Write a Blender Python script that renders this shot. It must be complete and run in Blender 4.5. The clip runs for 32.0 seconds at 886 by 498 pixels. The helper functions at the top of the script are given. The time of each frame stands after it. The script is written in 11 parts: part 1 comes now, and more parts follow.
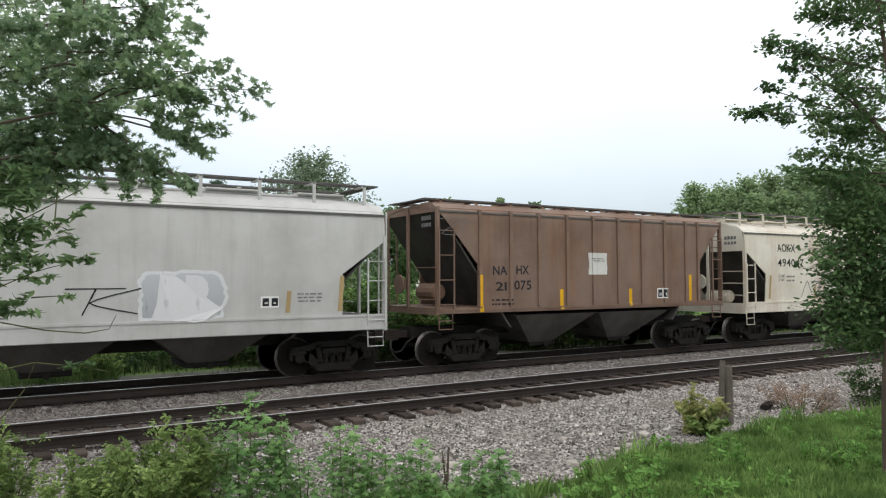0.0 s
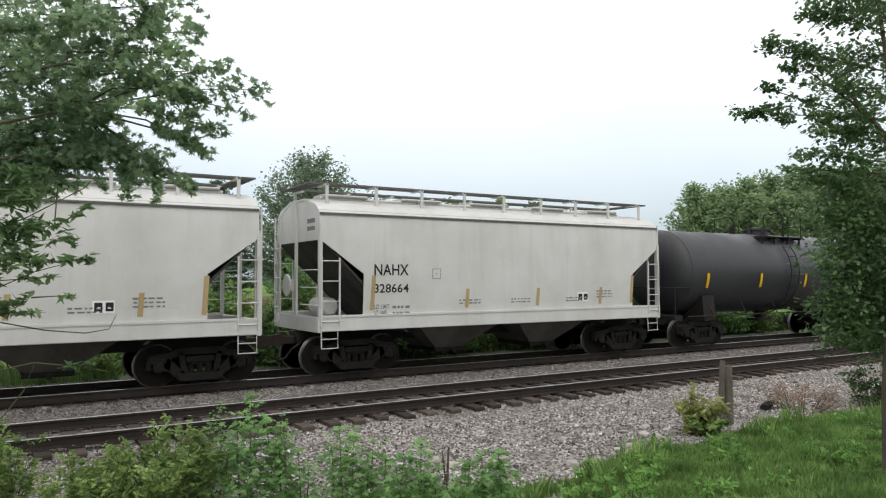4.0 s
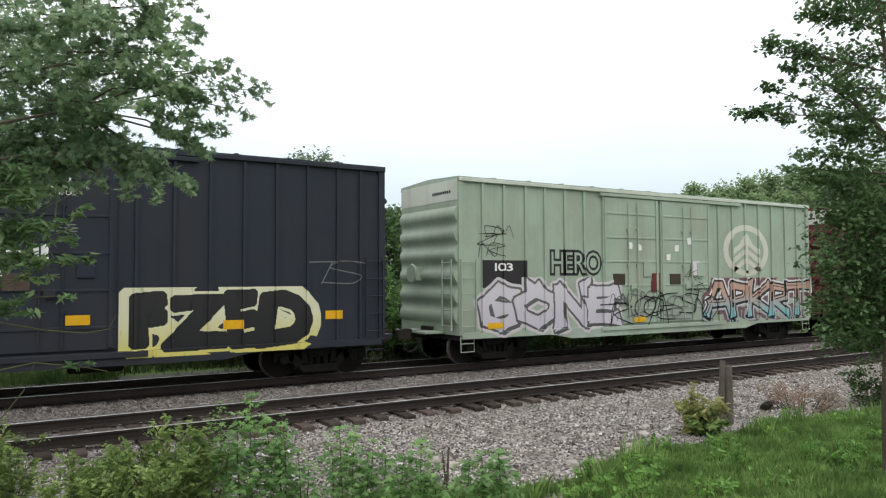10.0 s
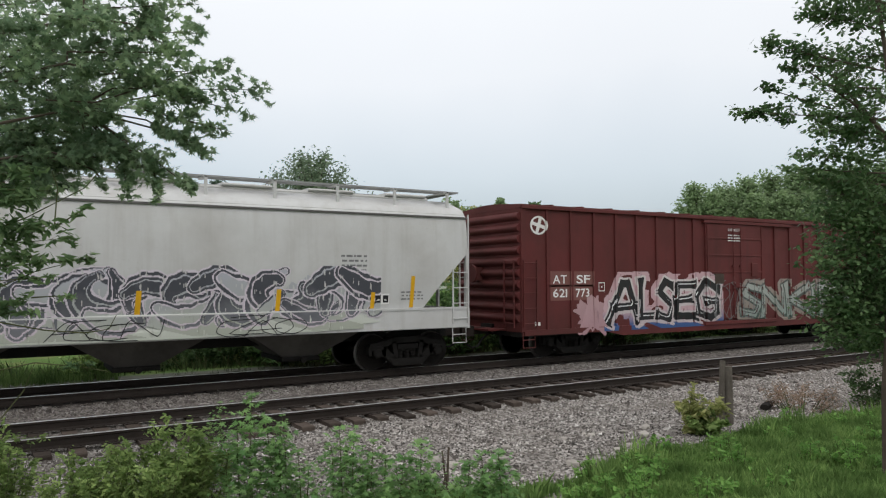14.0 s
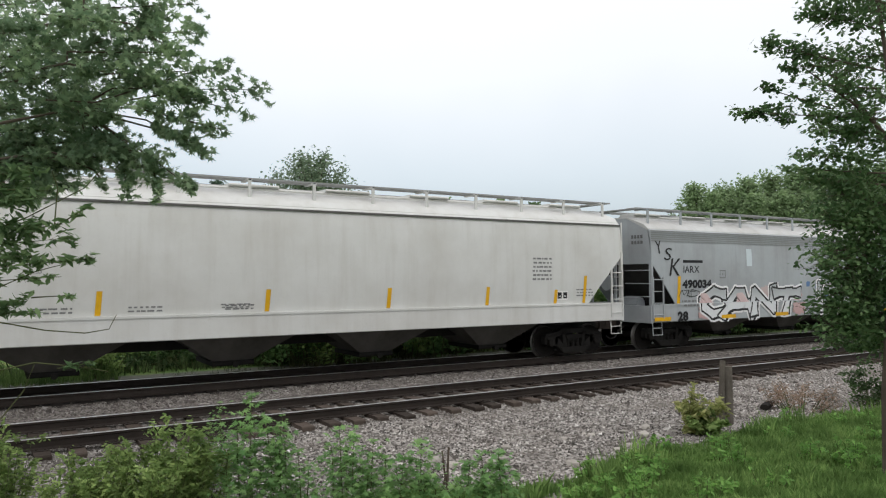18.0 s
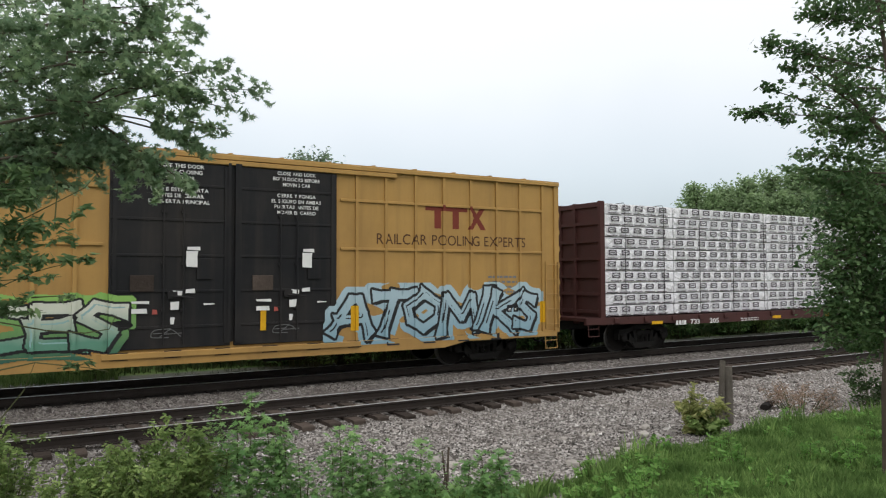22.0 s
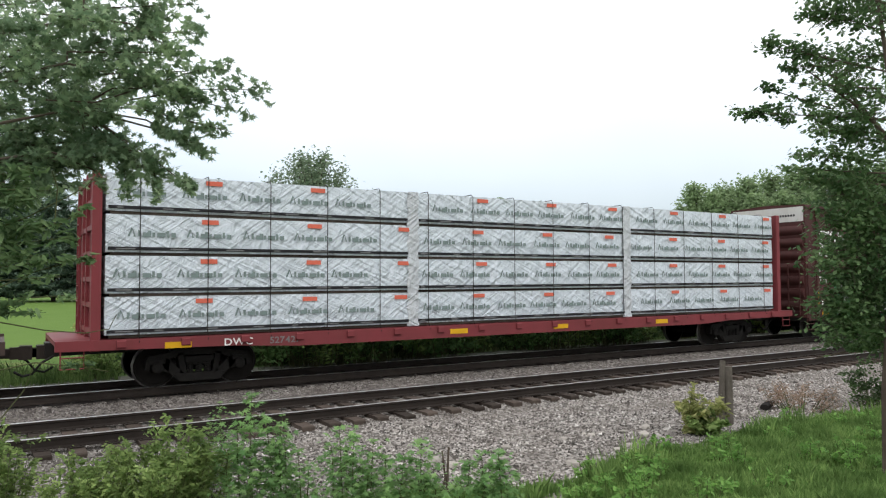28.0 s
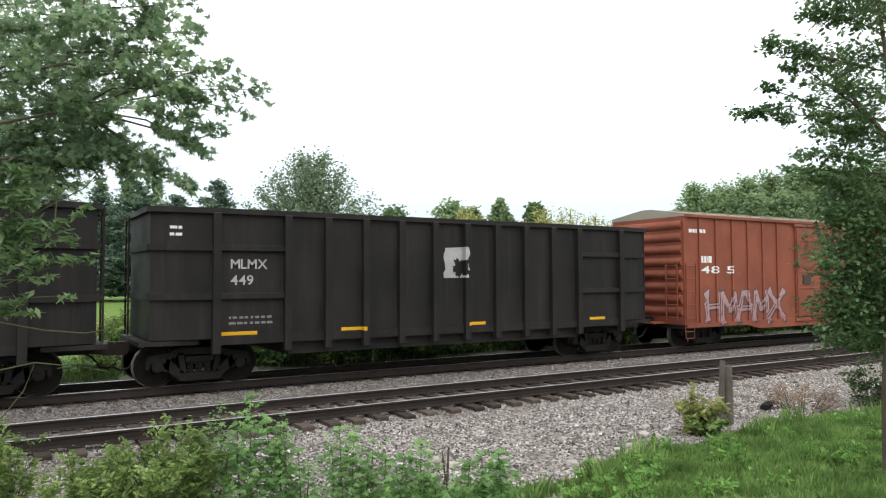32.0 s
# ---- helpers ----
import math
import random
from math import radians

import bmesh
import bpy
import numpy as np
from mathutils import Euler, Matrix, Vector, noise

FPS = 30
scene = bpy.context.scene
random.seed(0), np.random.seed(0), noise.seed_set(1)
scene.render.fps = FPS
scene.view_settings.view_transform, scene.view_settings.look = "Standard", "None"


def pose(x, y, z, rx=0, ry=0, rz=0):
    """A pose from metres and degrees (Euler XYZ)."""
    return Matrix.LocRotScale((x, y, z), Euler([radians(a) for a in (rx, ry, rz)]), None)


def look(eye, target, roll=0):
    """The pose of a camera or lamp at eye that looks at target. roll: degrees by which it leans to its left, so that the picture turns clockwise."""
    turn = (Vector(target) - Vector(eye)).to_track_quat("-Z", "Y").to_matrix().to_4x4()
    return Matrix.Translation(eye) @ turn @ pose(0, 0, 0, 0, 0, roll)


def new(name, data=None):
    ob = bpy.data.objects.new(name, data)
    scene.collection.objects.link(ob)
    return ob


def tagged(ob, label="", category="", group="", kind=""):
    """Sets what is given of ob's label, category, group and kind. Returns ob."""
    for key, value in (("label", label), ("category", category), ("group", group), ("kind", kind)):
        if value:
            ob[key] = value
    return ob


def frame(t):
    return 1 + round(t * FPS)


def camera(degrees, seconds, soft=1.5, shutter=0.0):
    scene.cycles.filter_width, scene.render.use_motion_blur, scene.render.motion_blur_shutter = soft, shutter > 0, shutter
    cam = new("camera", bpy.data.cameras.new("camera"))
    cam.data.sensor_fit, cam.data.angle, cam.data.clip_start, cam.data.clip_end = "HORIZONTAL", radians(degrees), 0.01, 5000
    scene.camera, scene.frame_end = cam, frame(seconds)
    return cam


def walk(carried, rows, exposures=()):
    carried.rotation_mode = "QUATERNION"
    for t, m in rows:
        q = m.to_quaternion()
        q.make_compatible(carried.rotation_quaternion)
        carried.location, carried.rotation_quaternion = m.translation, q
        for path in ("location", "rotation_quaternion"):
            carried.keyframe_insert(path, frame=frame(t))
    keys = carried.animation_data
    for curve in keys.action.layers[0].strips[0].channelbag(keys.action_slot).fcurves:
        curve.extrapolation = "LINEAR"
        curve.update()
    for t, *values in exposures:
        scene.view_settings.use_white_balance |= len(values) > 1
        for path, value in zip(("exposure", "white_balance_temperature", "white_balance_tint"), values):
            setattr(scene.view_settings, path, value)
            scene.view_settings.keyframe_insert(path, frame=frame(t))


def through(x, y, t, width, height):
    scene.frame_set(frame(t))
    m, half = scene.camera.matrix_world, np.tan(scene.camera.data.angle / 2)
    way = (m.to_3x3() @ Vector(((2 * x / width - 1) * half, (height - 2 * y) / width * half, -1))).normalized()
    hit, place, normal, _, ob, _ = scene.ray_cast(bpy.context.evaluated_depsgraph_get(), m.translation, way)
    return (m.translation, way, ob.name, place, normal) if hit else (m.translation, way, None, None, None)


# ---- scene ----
# camera: stands still on the bank beside the line
EYE = (0.0, 0.0, 2.345)
YAW, PITCH, ROLL = radians(31.58), radians(2.35), -0.22
AIM = (EYE[0] + math.sin(YAW) * math.cos(PITCH), EYE[1] + math.cos(YAW) * math.cos(PITCH), EYE[2] + math.sin(PITCH))
cam = camera(62.78, 32.0, soft=1.2)
walk(cam, [(0.0, look(EYE, AIM, ROLL)), (32.0, look(EYE, AIM, ROLL))], exposures=[(0.0, -0.15), (3.0, -0.25), (5.5, 0.0), (8.0, -0.3), (9.5, -0.15), (11.0, -0.05), (13.0, -0.2), (14.0, -0.5), (15.5, -0.2), (17.0, -0.1), (18.5, -0.45), (20.5, -0.45), (22.0, -0.35), (23.0, -0.38), (24.0, -0.33), (24.5, -0.18), (25.0, 0.02), (28.0, -0.1), (29.0, -0.2), (29.6, -0.15), (30.2, 0.1), (31.0, 0.28), (32.0, 0.25)])

# ---- light: bright overcast, a veiled sun high behind the camera's left ----
SUN_UP, SUN_TURN = radians(52), radians(200)
world = bpy.data.worlds.new("overcast_sky")
scene.world = world
world.use_nodes = True
wn, wl = world.node_tree.nodes, world.node_tree.links
wn.clear()
sky = wn.new("ShaderNodeTexSky")
sky.sky_type, sky.sun_disc, sky.sun_elevation, sky.sun_rotation = "NISHITA", False, SUN_UP, SUN_TURN
sky.dust_density, sky.ozone_density = 3.0, 1.5
coord = wn.new("ShaderNodeTexCoord")
split = wn.new("ShaderNodeSeparateXYZ")
wl.new(coord.outputs["Generated"], split.inputs[0])
ramp = wn.new("ShaderNodeValToRGB")          # cloud deck: grey-blue low down, white overhead
cr = ramp.color_ramp
cr.elements[0].position, cr.elements[0].color = 0.0, (0.55, 0.61, 0.66, 1)
cr.elements[1].position, cr.elements[1].color = 1.0, (1.95, 1.95, 1.93, 1)
for pos_, col_ in ((0.06, (0.655, 0.75, 0.815, 1)), (0.14, (0.965, 1.04, 1.085, 1)), (0.27, (1.36, 1.37, 1.37, 1)), (0.5, (1.68, 1.68, 1.66, 1))):
    e_ = cr.elements.new(pos_)
    e_.color = col_
cloud = wn.new("ShaderNodeTexNoise")
cloud.inputs["Scale"].default_value, cloud.inputs["Detail"].default_value = 2.2, 4.0
lift = wn.new("ShaderNodeMath")
lift.operation = "MULTIPLY_ADD"
lift.inputs[1].default_value, lift.inputs[2].default_value = 0.12, -0.06
wl.new(coord.outputs["Generated"], cloud.inputs["Vector"])
wl.new(cloud.outputs["Fac"], lift.inputs[0])
add = wn.new("ShaderNodeMath")
wl.new(split.outputs["Z"], add.inputs[0])
wl.new(lift.outputs[0], add.inputs[1])
wl.new(add.outputs[0], ramp.inputs["Fac"])
bg1, bg2, mixw, outw = wn.new("ShaderNodeBackground"), wn.new("ShaderNodeBackground"), wn.new("ShaderNodeAddShader"), wn.new("ShaderNodeOutputWorld")
bg1.inputs["Strength"].default_value = 0.05
bg2.inputs["Strength"].default_value = 0.84
wl.new(sky.outputs[0], bg1.inputs["Color"])
wl.new(ramp.outputs["Color"], bg2.inputs["Color"])
wl.new(bg1.outputs[0], mixw.inputs[0])
wl.new(bg2.outputs[0], mixw.inputs[1])
wl.new(mixw.outputs[0], outw.inputs[0])
sun_data = bpy.data.lights.new("sun", "SUN")
sun_data.energy, sun_data.angle, sun_data.color = 0.5, radians(25), (1.0, 0.96, 0.9)
sun = new("sun", sun_data)
sun.matrix_world = look((0, 0, 40), (0 - math.sin(SUN_TURN) * 10, 0 - math.cos(SUN_TURN) * 10, 40 - math.tan(SUN_UP) * 10))

# ---- materials ----
MATS = {}


def shader(name, rough=0.6, metal=0.0, spec=0.14):
    m = bpy.data.materials.new(name)
    m.use_nodes = True
    n, l = m.node_tree.nodes, m.node_tree.links
    b = n["Principled BSDF"]
    b.inputs["Roughness"].default_value, b.inputs["Metallic"].default_value = rough, metal
    b.inputs["Specular IOR Level"].default_value = spec
    return m, n, l, b


def noise_node(n, l, vec, scale, detail=4.0, rough=0.6):
    t = n.new("ShaderNodeTexNoise")
    t.inputs["Scale"].default_value, t.inputs["Detail"].default_value, t.inputs["Roughness"].default_value = scale, detail, rough
    if vec is not None:
        l.new(vec, t.inputs["Vector"])
    return t.outputs["Fac"]


def ramp_node(n, l, fac, a, b):
    r = n.new("ShaderNodeMapRange")
    r.inputs["From Min"].default_value, r.inputs["From Max"].default_value = a, b
    l.new(fac, r.inputs["Value"])
    return r.outputs[0]


def mix_node(n, l, fac, a, b, kind="MIX"):
    m = n.new("ShaderNodeMix")
    m.data_type, m.blend_type = "RGBA", kind
    for sock, v in ((m.inputs[0], fac), (m.inputs[6], a), (m.inputs[7], b)):
        if isinstance(v, (int, float)):
            sock.default_value = v
        elif isinstance(v, tuple):
            sock.default_value = (*v[:3], 1)
        else:
            l.new(v, sock)
    return m.outputs[2]


def stretched(n, l, sx, sy, sz):
    c = n.new("ShaderNodeTexCoord")
    mp = n.new("ShaderNodeMapping")
    mp.inputs["Scale"].default_value = (sx, sy, sz)
    l.new(c.outputs["Object"], mp.inputs["Vector"])
    return mp.outputs[0]


def bump_node(n, l, b, height, strength, dist=0.01):
    k = n.new("ShaderNodeBump")
    k.inputs["Strength"].default_value, k.inputs["Distance"].default_value = strength, dist
    l.new(height, k.inputs["Height"])
    l.new(k.outputs[0], b.inputs["Normal"])


def sheeting(name, col, rough=0.38):
    """Thin plastic wrap: slanting creases in two directions and a soft sheen."""
    if name in MATS:
        return MATS[name]
    m, n, l, b = shader(name, rough, 0.0, 0.35)
    c = n.new("ShaderNodeTexCoord").outputs["Object"]
    heights = []
    for turn, sx, sz in ((0.62, 0.55, 6.5), (-0.45, 0.5, 4.5), (1.25, 0.9, 5.0)):
        spin = n.new("ShaderNodeMapping")
        spin.inputs["Rotation"].default_value = (0.0, turn, 0.0)
        l.new(c, spin.inputs["Vector"])
        mp = n.new("ShaderNodeMapping")
        mp.inputs["Scale"].default_value = (sx, 1.0, sz)
        l.new(spin.outputs[0], mp.inputs["Vector"])
        t = n.new("ShaderNodeTexNoise")
        t.inputs["Scale"].default_value, t.inputs["Detail"].default_value, t.inputs["Distortion"].default_value = 1.6, 3.0, 0.7
        l.new(mp.outputs[0], t.inputs["Vector"])
        heights.append(ramp_node(n, l, t.outputs["Fac"], 0.42, 0.66))
    total = heights[0]
    for h in heights[1:]:
        a = n.new("ShaderNodeMath")
        l.new(total, a.inputs[0])
        l.new(h, a.inputs[1])
        total = a.outputs[0]
    tone = mix_node(n, l, noise_node(n, l, c, 2.2, 5), tuple(x * 0.82 for x in col), tuple(min(1, x * 1.1) for x in col))
    l.new(tone, b.inputs["Base Color"])
    bump_node(n, l, b, total, 0.75, 0.035)
    MATS[name] = m
    return m


def paint(name, col, grime=(0.10, 0.085, 0.07), amount=0.45, rough=0.5, streak=0.5, rust=0.0):
    """Weathered railway paint: broad grime, vertical streaks, small specks and, if asked, rust."""
    if name in MATS:
        return MATS[name]
    col, grime = tuple(x * 0.84 for x in col), tuple(x * 0.84 for x in grime)   # old, dulled paint
    m, n, l, b = shader(name, rough)
    v1 = stretched(n, l, 0.55, 0.55, 0.55)
    v2 = stretched(n, l, 3.2, 3.2, 0.22)
    v3 = stretched(n, l, 9, 9, 9)
    broad = ramp_node(n, l, noise_node(n, l, v1, 1.0, 5), 0.42, 0.75)
    drip = ramp_node(n, l, noise_node(n, l, v2, 1.0, 5, 0.65), 0.48, 0.80)
    speck = ramp_node(n, l, noise_node(n, l, v3, 2.0, 3), 0.60, 0.80)
    c = mix_node(n, l, 0.10, col, noise_node(n, l, v1, 3.0), "OVERLAY")
    f1 = n.new("ShaderNodeMath"); f1.operation = "MULTIPLY"; f1.inputs[1].default_value = min(0.9, amount * 1.2)
    l.new(broad, f1.inputs[0])
    c = mix_node(n, l, f1.outputs[0], c, grime)
    f2 = n.new("ShaderNodeMath"); f2.operation = "MULTIPLY"; f2.inputs[1].default_value = streak * 0.9
    l.new(drip, f2.inputs[0])
    c = mix_node(n, l, f2.outputs[0], c, grime)
    if rust:
        f3 = n.new("ShaderNodeMath"); f3.operation = "MULTIPLY"; f3.inputs[1].default_value = rust
        l.new(ramp_node(n, l, noise_node(n, l, stretched(n, l, 1.1, 1.1, 0.5), 1.0, 6, 0.7), 0.5, 0.72), f3.inputs[0])
        c = mix_node(n, l, f3.outputs[0], c, (0.33, 0.15, 0.06))
    f4 = n.new("ShaderNodeMath"); f4.operation = "MULTIPLY"; f4.inputs[1].default_value = 0.18
    l.new(speck, f4.inputs[0])
    c = mix_node(n, l, f4.outputs[0], c, grime)
    l.new(c, b.inputs["Base Color"])
    r = n.new("ShaderNodeMapRange")
    r.inputs["To Min"].default_value, r.inputs["To Max"].default_value = rough - 0.08, rough + 0.25
    l.new(broad, r.inputs["Value"])
    l.new(r.outputs[0], b.inputs["Roughness"])
    bump_node(n, l, b, noise_node(n, l, v3, 1.0, 4), 0.12, 0.004)
    MATS[name] = m
    return m


def plain(name, col, rough=0.6, var=0.15, scale=6.0, metal=0.0, islands=0.0, bump=0.1, spec=0.14, objects=0.0):
    """A matt surface with grain at two scales; islands/objects: how far separate pieces differ."""
    if name in MATS:
        return MATS[name]
    m, n, l, b = shader(name, rough, metal, spec)
    v = stretched(n, l, scale, scale, scale)
    dark = tuple(x * (1 - var * 1.6) for x in col)
    light = tuple(min(1, x * (1 + var)) for x in col)
    c = mix_node(n, l, noise_node(n, l, v, 1.0, 6, 0.7), dark, light)
    c = mix_node(n, l, ramp_node(n, l, noise_node(n, l, v, 0.13, 3), 0.35, 0.7), c, tuple(x * (1 - var) for x in col))
    if islands or objects:
        if islands:
            g = n.new("ShaderNodeNewGeometry").outputs["Random Per Island"]
        else:
            g = n.new("ShaderNodeObjectInfo").outputs["Random"]
        k = max(islands, objects)
        r = n.new("ShaderNodeMapRange")
        r.inputs["To Min"].default_value, r.inputs["To Max"].default_value = 1 - k, 1 + k
        l.new(g, r.inputs["Value"])
        hs = n.new("ShaderNodeHueSaturation")
        l.new(r.outputs[0], hs.inputs["Value"])
        l.new(c, hs.inputs["Color"])
        c = hs.outputs[0]
    l.new(c, b.inputs["Base Color"])
    bump_node(n, l, b, noise_node(n, l, v, 1.5, 4), bump, 0.02)
    MATS[name] = m
    return m


def leafmat(name, a, b_, rough=0.55, through=0.5, gain=2.1):
    """Leaves: colour differs from leaf to leaf; half of the light passes through."""
    a, b_ = tuple(min(0.6, x * gain) for x in a), tuple(min(0.6, x * gain) for x in b_)
    if name in MATS:
        return MATS[name]
    m, n, l, b = shader(name, rough, 0.0, 0.12)
    g = n.new("ShaderNodeNewGeometry").outputs["Random Per Island"]
    v = stretched(n, l, 1.3, 1.3, 1.3)
    c = mix_node(n, l, g, a, b_)
    c = mix_node(n, l, ramp_node(n, l, noise_node(n, l, v, 1.0, 3), 0.35, 0.7), c, tuple(x * 0.62 for x in a))
    l.new(c, b.inputs["Base Color"])
    t = n.new("ShaderNodeBsdfTranslucent")
    l.new(c, t.inputs["Color"])
    mx = n.new("ShaderNodeMixShader")
    mx.inputs[0].default_value = through
    l.new(b.outputs[0], mx.inputs[1])
    l.new(t.outputs[0], mx.inputs[2])
    l.new(mx.outputs[0], n["Material Output"].inputs["Surface"])
    MATS[name] = m
    return m


# ---- mesh making ----
class Geo:
    """Collects vertices and faces of one mesh; each shape is its own island."""

    def __init__(self):
        self.v, self.f, self.mi, self.slot = [], [], [], 0

    def add(self, vs, fs):
        o = len(self.v)
        self.v += [tuple(p) for p in vs]
        self.f += [tuple(i + o for i in f) for f in fs]
        self.mi += [self.slot] * len(fs)
        return self

    def box(self, x0, x1, y0, y1, z0, z1, bevel=0.0):
        if bevel:
            c = bevel
            pts = [(y0 + c, z0), (y1 - c, z0), (y1, z0 + c), (y1, z1 - c), (y1 - c, z1), (y0 + c, z1), (y0, z1 - c), (y0, z0 + c)]
            return self.prism([(a, b) for a, b in pts], x0, x1)
        vs = [(x, y, z) for x in (x0, x1) for y in (y0, y1) for z in (z0, z1)]
        return self.add(vs, [(0, 1, 3, 2), (4, 6, 7, 5), (0, 4, 5, 1), (2, 3, 7, 6), (0, 2, 6, 4), (1, 5, 7, 3)])

    def prism(self, yz, x0, x1):
        """A section in y and z swept along x."""
        n = len(yz)
        vs = [(x0, *p) for p in yz] + [(x1, *p) for p in yz]
        fs = [(i, (i + 1) % n, n + (i + 1) % n, n + i) for i in range(n)]
        return self.add(vs, fs + [tuple(range(n))[::-1], tuple(range(n, 2 * n))])

    def slab(self, xz, y0, y1):
        """An outline in x and z swept along y."""
        n = len(xz)
        vs = [(p[0], y0, p[1]) for p in xz] + [(p[0], y1, p[1]) for p in xz]
        fs = [(i, (i + 1) % n, n + (i + 1) % n, n + i) for i in range(n)]
        return self.add(vs, fs + [tuple(range(n))[::-1], tuple(range(n, 2 * n))])

    def tube(self, path, r, n=6, r1=None):
        path = [Vector(p) for p in path]
        vs, fs = [], []
        for i, p in enumerate(path):
            d = (path[min(i + 1, len(path) - 1)] - path[max(i - 1, 0)]).normalized()
            s = d.cross(Vector((0, 0, 1)) if abs(d.z) < 0.9 else Vector((1, 0, 0))).normalized()
            u = s.cross(d)
            k = r if r1 is None else r + (r1 - r) * i / (len(path) - 1)
            vs += [p + (s * math.cos(2 * math.pi * j / n) + u * math.sin(2 * math.pi * j / n)) * k for j in range(n)]
        for i in range(len(path) - 1):
            fs += [(i * n + j, i * n + (j + 1) % n, (i + 1) * n + (j + 1) % n, (i + 1) * n + j) for j in range(n)]
        o = (len(path) - 1) * n
        fs += [tuple(range(n))[::-1], tuple(range(o, o + n))]
        return self.add(vs, fs)

    def lathe(self, prof, n=20, axis="y", c=(0, 0, 0)):
        """prof: (along, radius) pairs turned round an axis through c."""
        vs, fs = [], []
        for a, r in prof:
            for j in range(n):
                u, w = r * math.cos(2 * math.pi * j / n), r * math.sin(2 * math.pi * j / n)
                vs.append({"y": (c[0] + u, c[1] + a, c[2] + w), "x": (c[0] + a, c[1] + u, c[2] + w), "z": (c[0] + u, c[1] + w, c[2] + a)}[axis])
        for i in range(len(prof) - 1):
            fs += [(i * n + j, i * n + (j + 1) % n, (i + 1) * n + (j + 1) % n, (i + 1) * n + j) for j in range(n)]
        o = (len(prof) - 1) * n
        fs += [tuple(range(n))[::-1], tuple(range(o, o + n))]
        return self.add(vs, fs)

    def mesh(self, name, smooth=0.0):
        me = bpy.data.meshes.new(name)
        me.from_pydata(self.v, [], self.f)
        if any(self.mi):
            me.polygons.foreach_set("material_index", self.mi)
        bm = bmesh.new()
        bm.from_mesh(me)
        bmesh.ops.recalc_face_normals(bm, faces=bm.faces)
        bm.to_mesh(me)
        bm.free()
        if smooth:
            me.polygons.foreach_set("use_smooth", [True] * len(me.polygons))
            me.set_sharp_from_angle(angle=radians(smooth))
        me.update()
        return me


MESHES = {}


def made(key, build, smooth=0.0):
    """One mesh for all alike parts: built once under its key."""
    if key not in MESHES:
        g = Geo()
        build(g)
        MESHES[key] = g.mesh(key, smooth)
    return MESHES[key]


def part(name, me, material, parent, label="", at=None):
    """Links a mesh (or a Geo) as one object under its thing or part."""
    if isinstance(me, Geo):
        me = me.mesh(name)
    ob = new(name, me)
    mats = material if isinstance(material, (list, tuple)) else [material]
    while len(me.materials) < len(mats):
        me.materials.append(None)
    for i, mt in enumerate(mats):
        ob.material_slots[i].link = "OBJECT"
        ob.material_slots[i].material = mt
    ob.parent = parent
    if at is not None:
        ob.matrix_local = at
    return tagged(ob, label)


def thing(name, label, category, group="", kind="", at=None):
    ob = new(name)
    ob.empty_display_size = 0.3
    if at is not None:
        ob.matrix_world = at
    return tagged(ob, label, category, group, kind)


def arrays_object(name, verts, faces, material, label="", category="", kind="stuff", parent=None):
    """A large mesh from numpy arrays: verts (n,3), faces (m,k) all with k corners."""
    me = bpy.data.meshes.new(name)
    k = faces.shape[1]
    me.vertices.add(len(verts))
    me.vertices.foreach_set("co", np.asarray(verts, dtype=np.float32).ravel())
    me.loops.add(faces.size)
    me.loops.foreach_set("vertex_index", faces.ravel().astype(np.int32))
    me.polygons.add(len(faces))
    me.polygons.foreach_set("loop_start", np.arange(0, faces.size, k, dtype=np.int32))
    me.update(calc_edges=True)
    me.validate()
    me.materials.append(material)
    ob = new(name, me)
    ob.parent = parent
    return tagged(ob, label, category, "", kind)

# ---- glyphs of the built-in font, as flat outlines ready to be set on a side ----
GLYPHS = {}


def load_glyphs():
    chars = "ABCDEFGHIKLMNOPRSTUVWXYZJ0123456789abdelnortxyi.&-?"
    made_obs = []
    for style, off in (("plain", 0.0), ("bold", 0.014), ("fat", 0.055), ("rim", 0.085), ("wide", 0.125)):
        for ch in chars:
            cu = bpy.data.curves.new("glyph", "FONT")
            cu.body, cu.size, cu.offset = ch, 1.0, off
            cu.resolution_u = 3
            made_obs.append((style, ch, new("glyph", cu)))
    dg = bpy.context.evaluated_depsgraph_get()
    for style, ch, ob in made_obs:
        me = bpy.data.meshes.new_from_object(ob.evaluated_get(dg))
        vs = np.array([v.co[:2] for v in me.vertices]) if len(me.vertices) else np.zeros((0, 2))
        GLYPHS[style, ch] = (vs, [tuple(p.vertices) for p in me.polygons])
        bpy.data.meshes.remove(me)
    for _, _, ob in made_obs:
        cu = ob.data
        bpy.data.objects.remove(ob)
        bpy.data.curves.remove(cu)


load_glyphs()


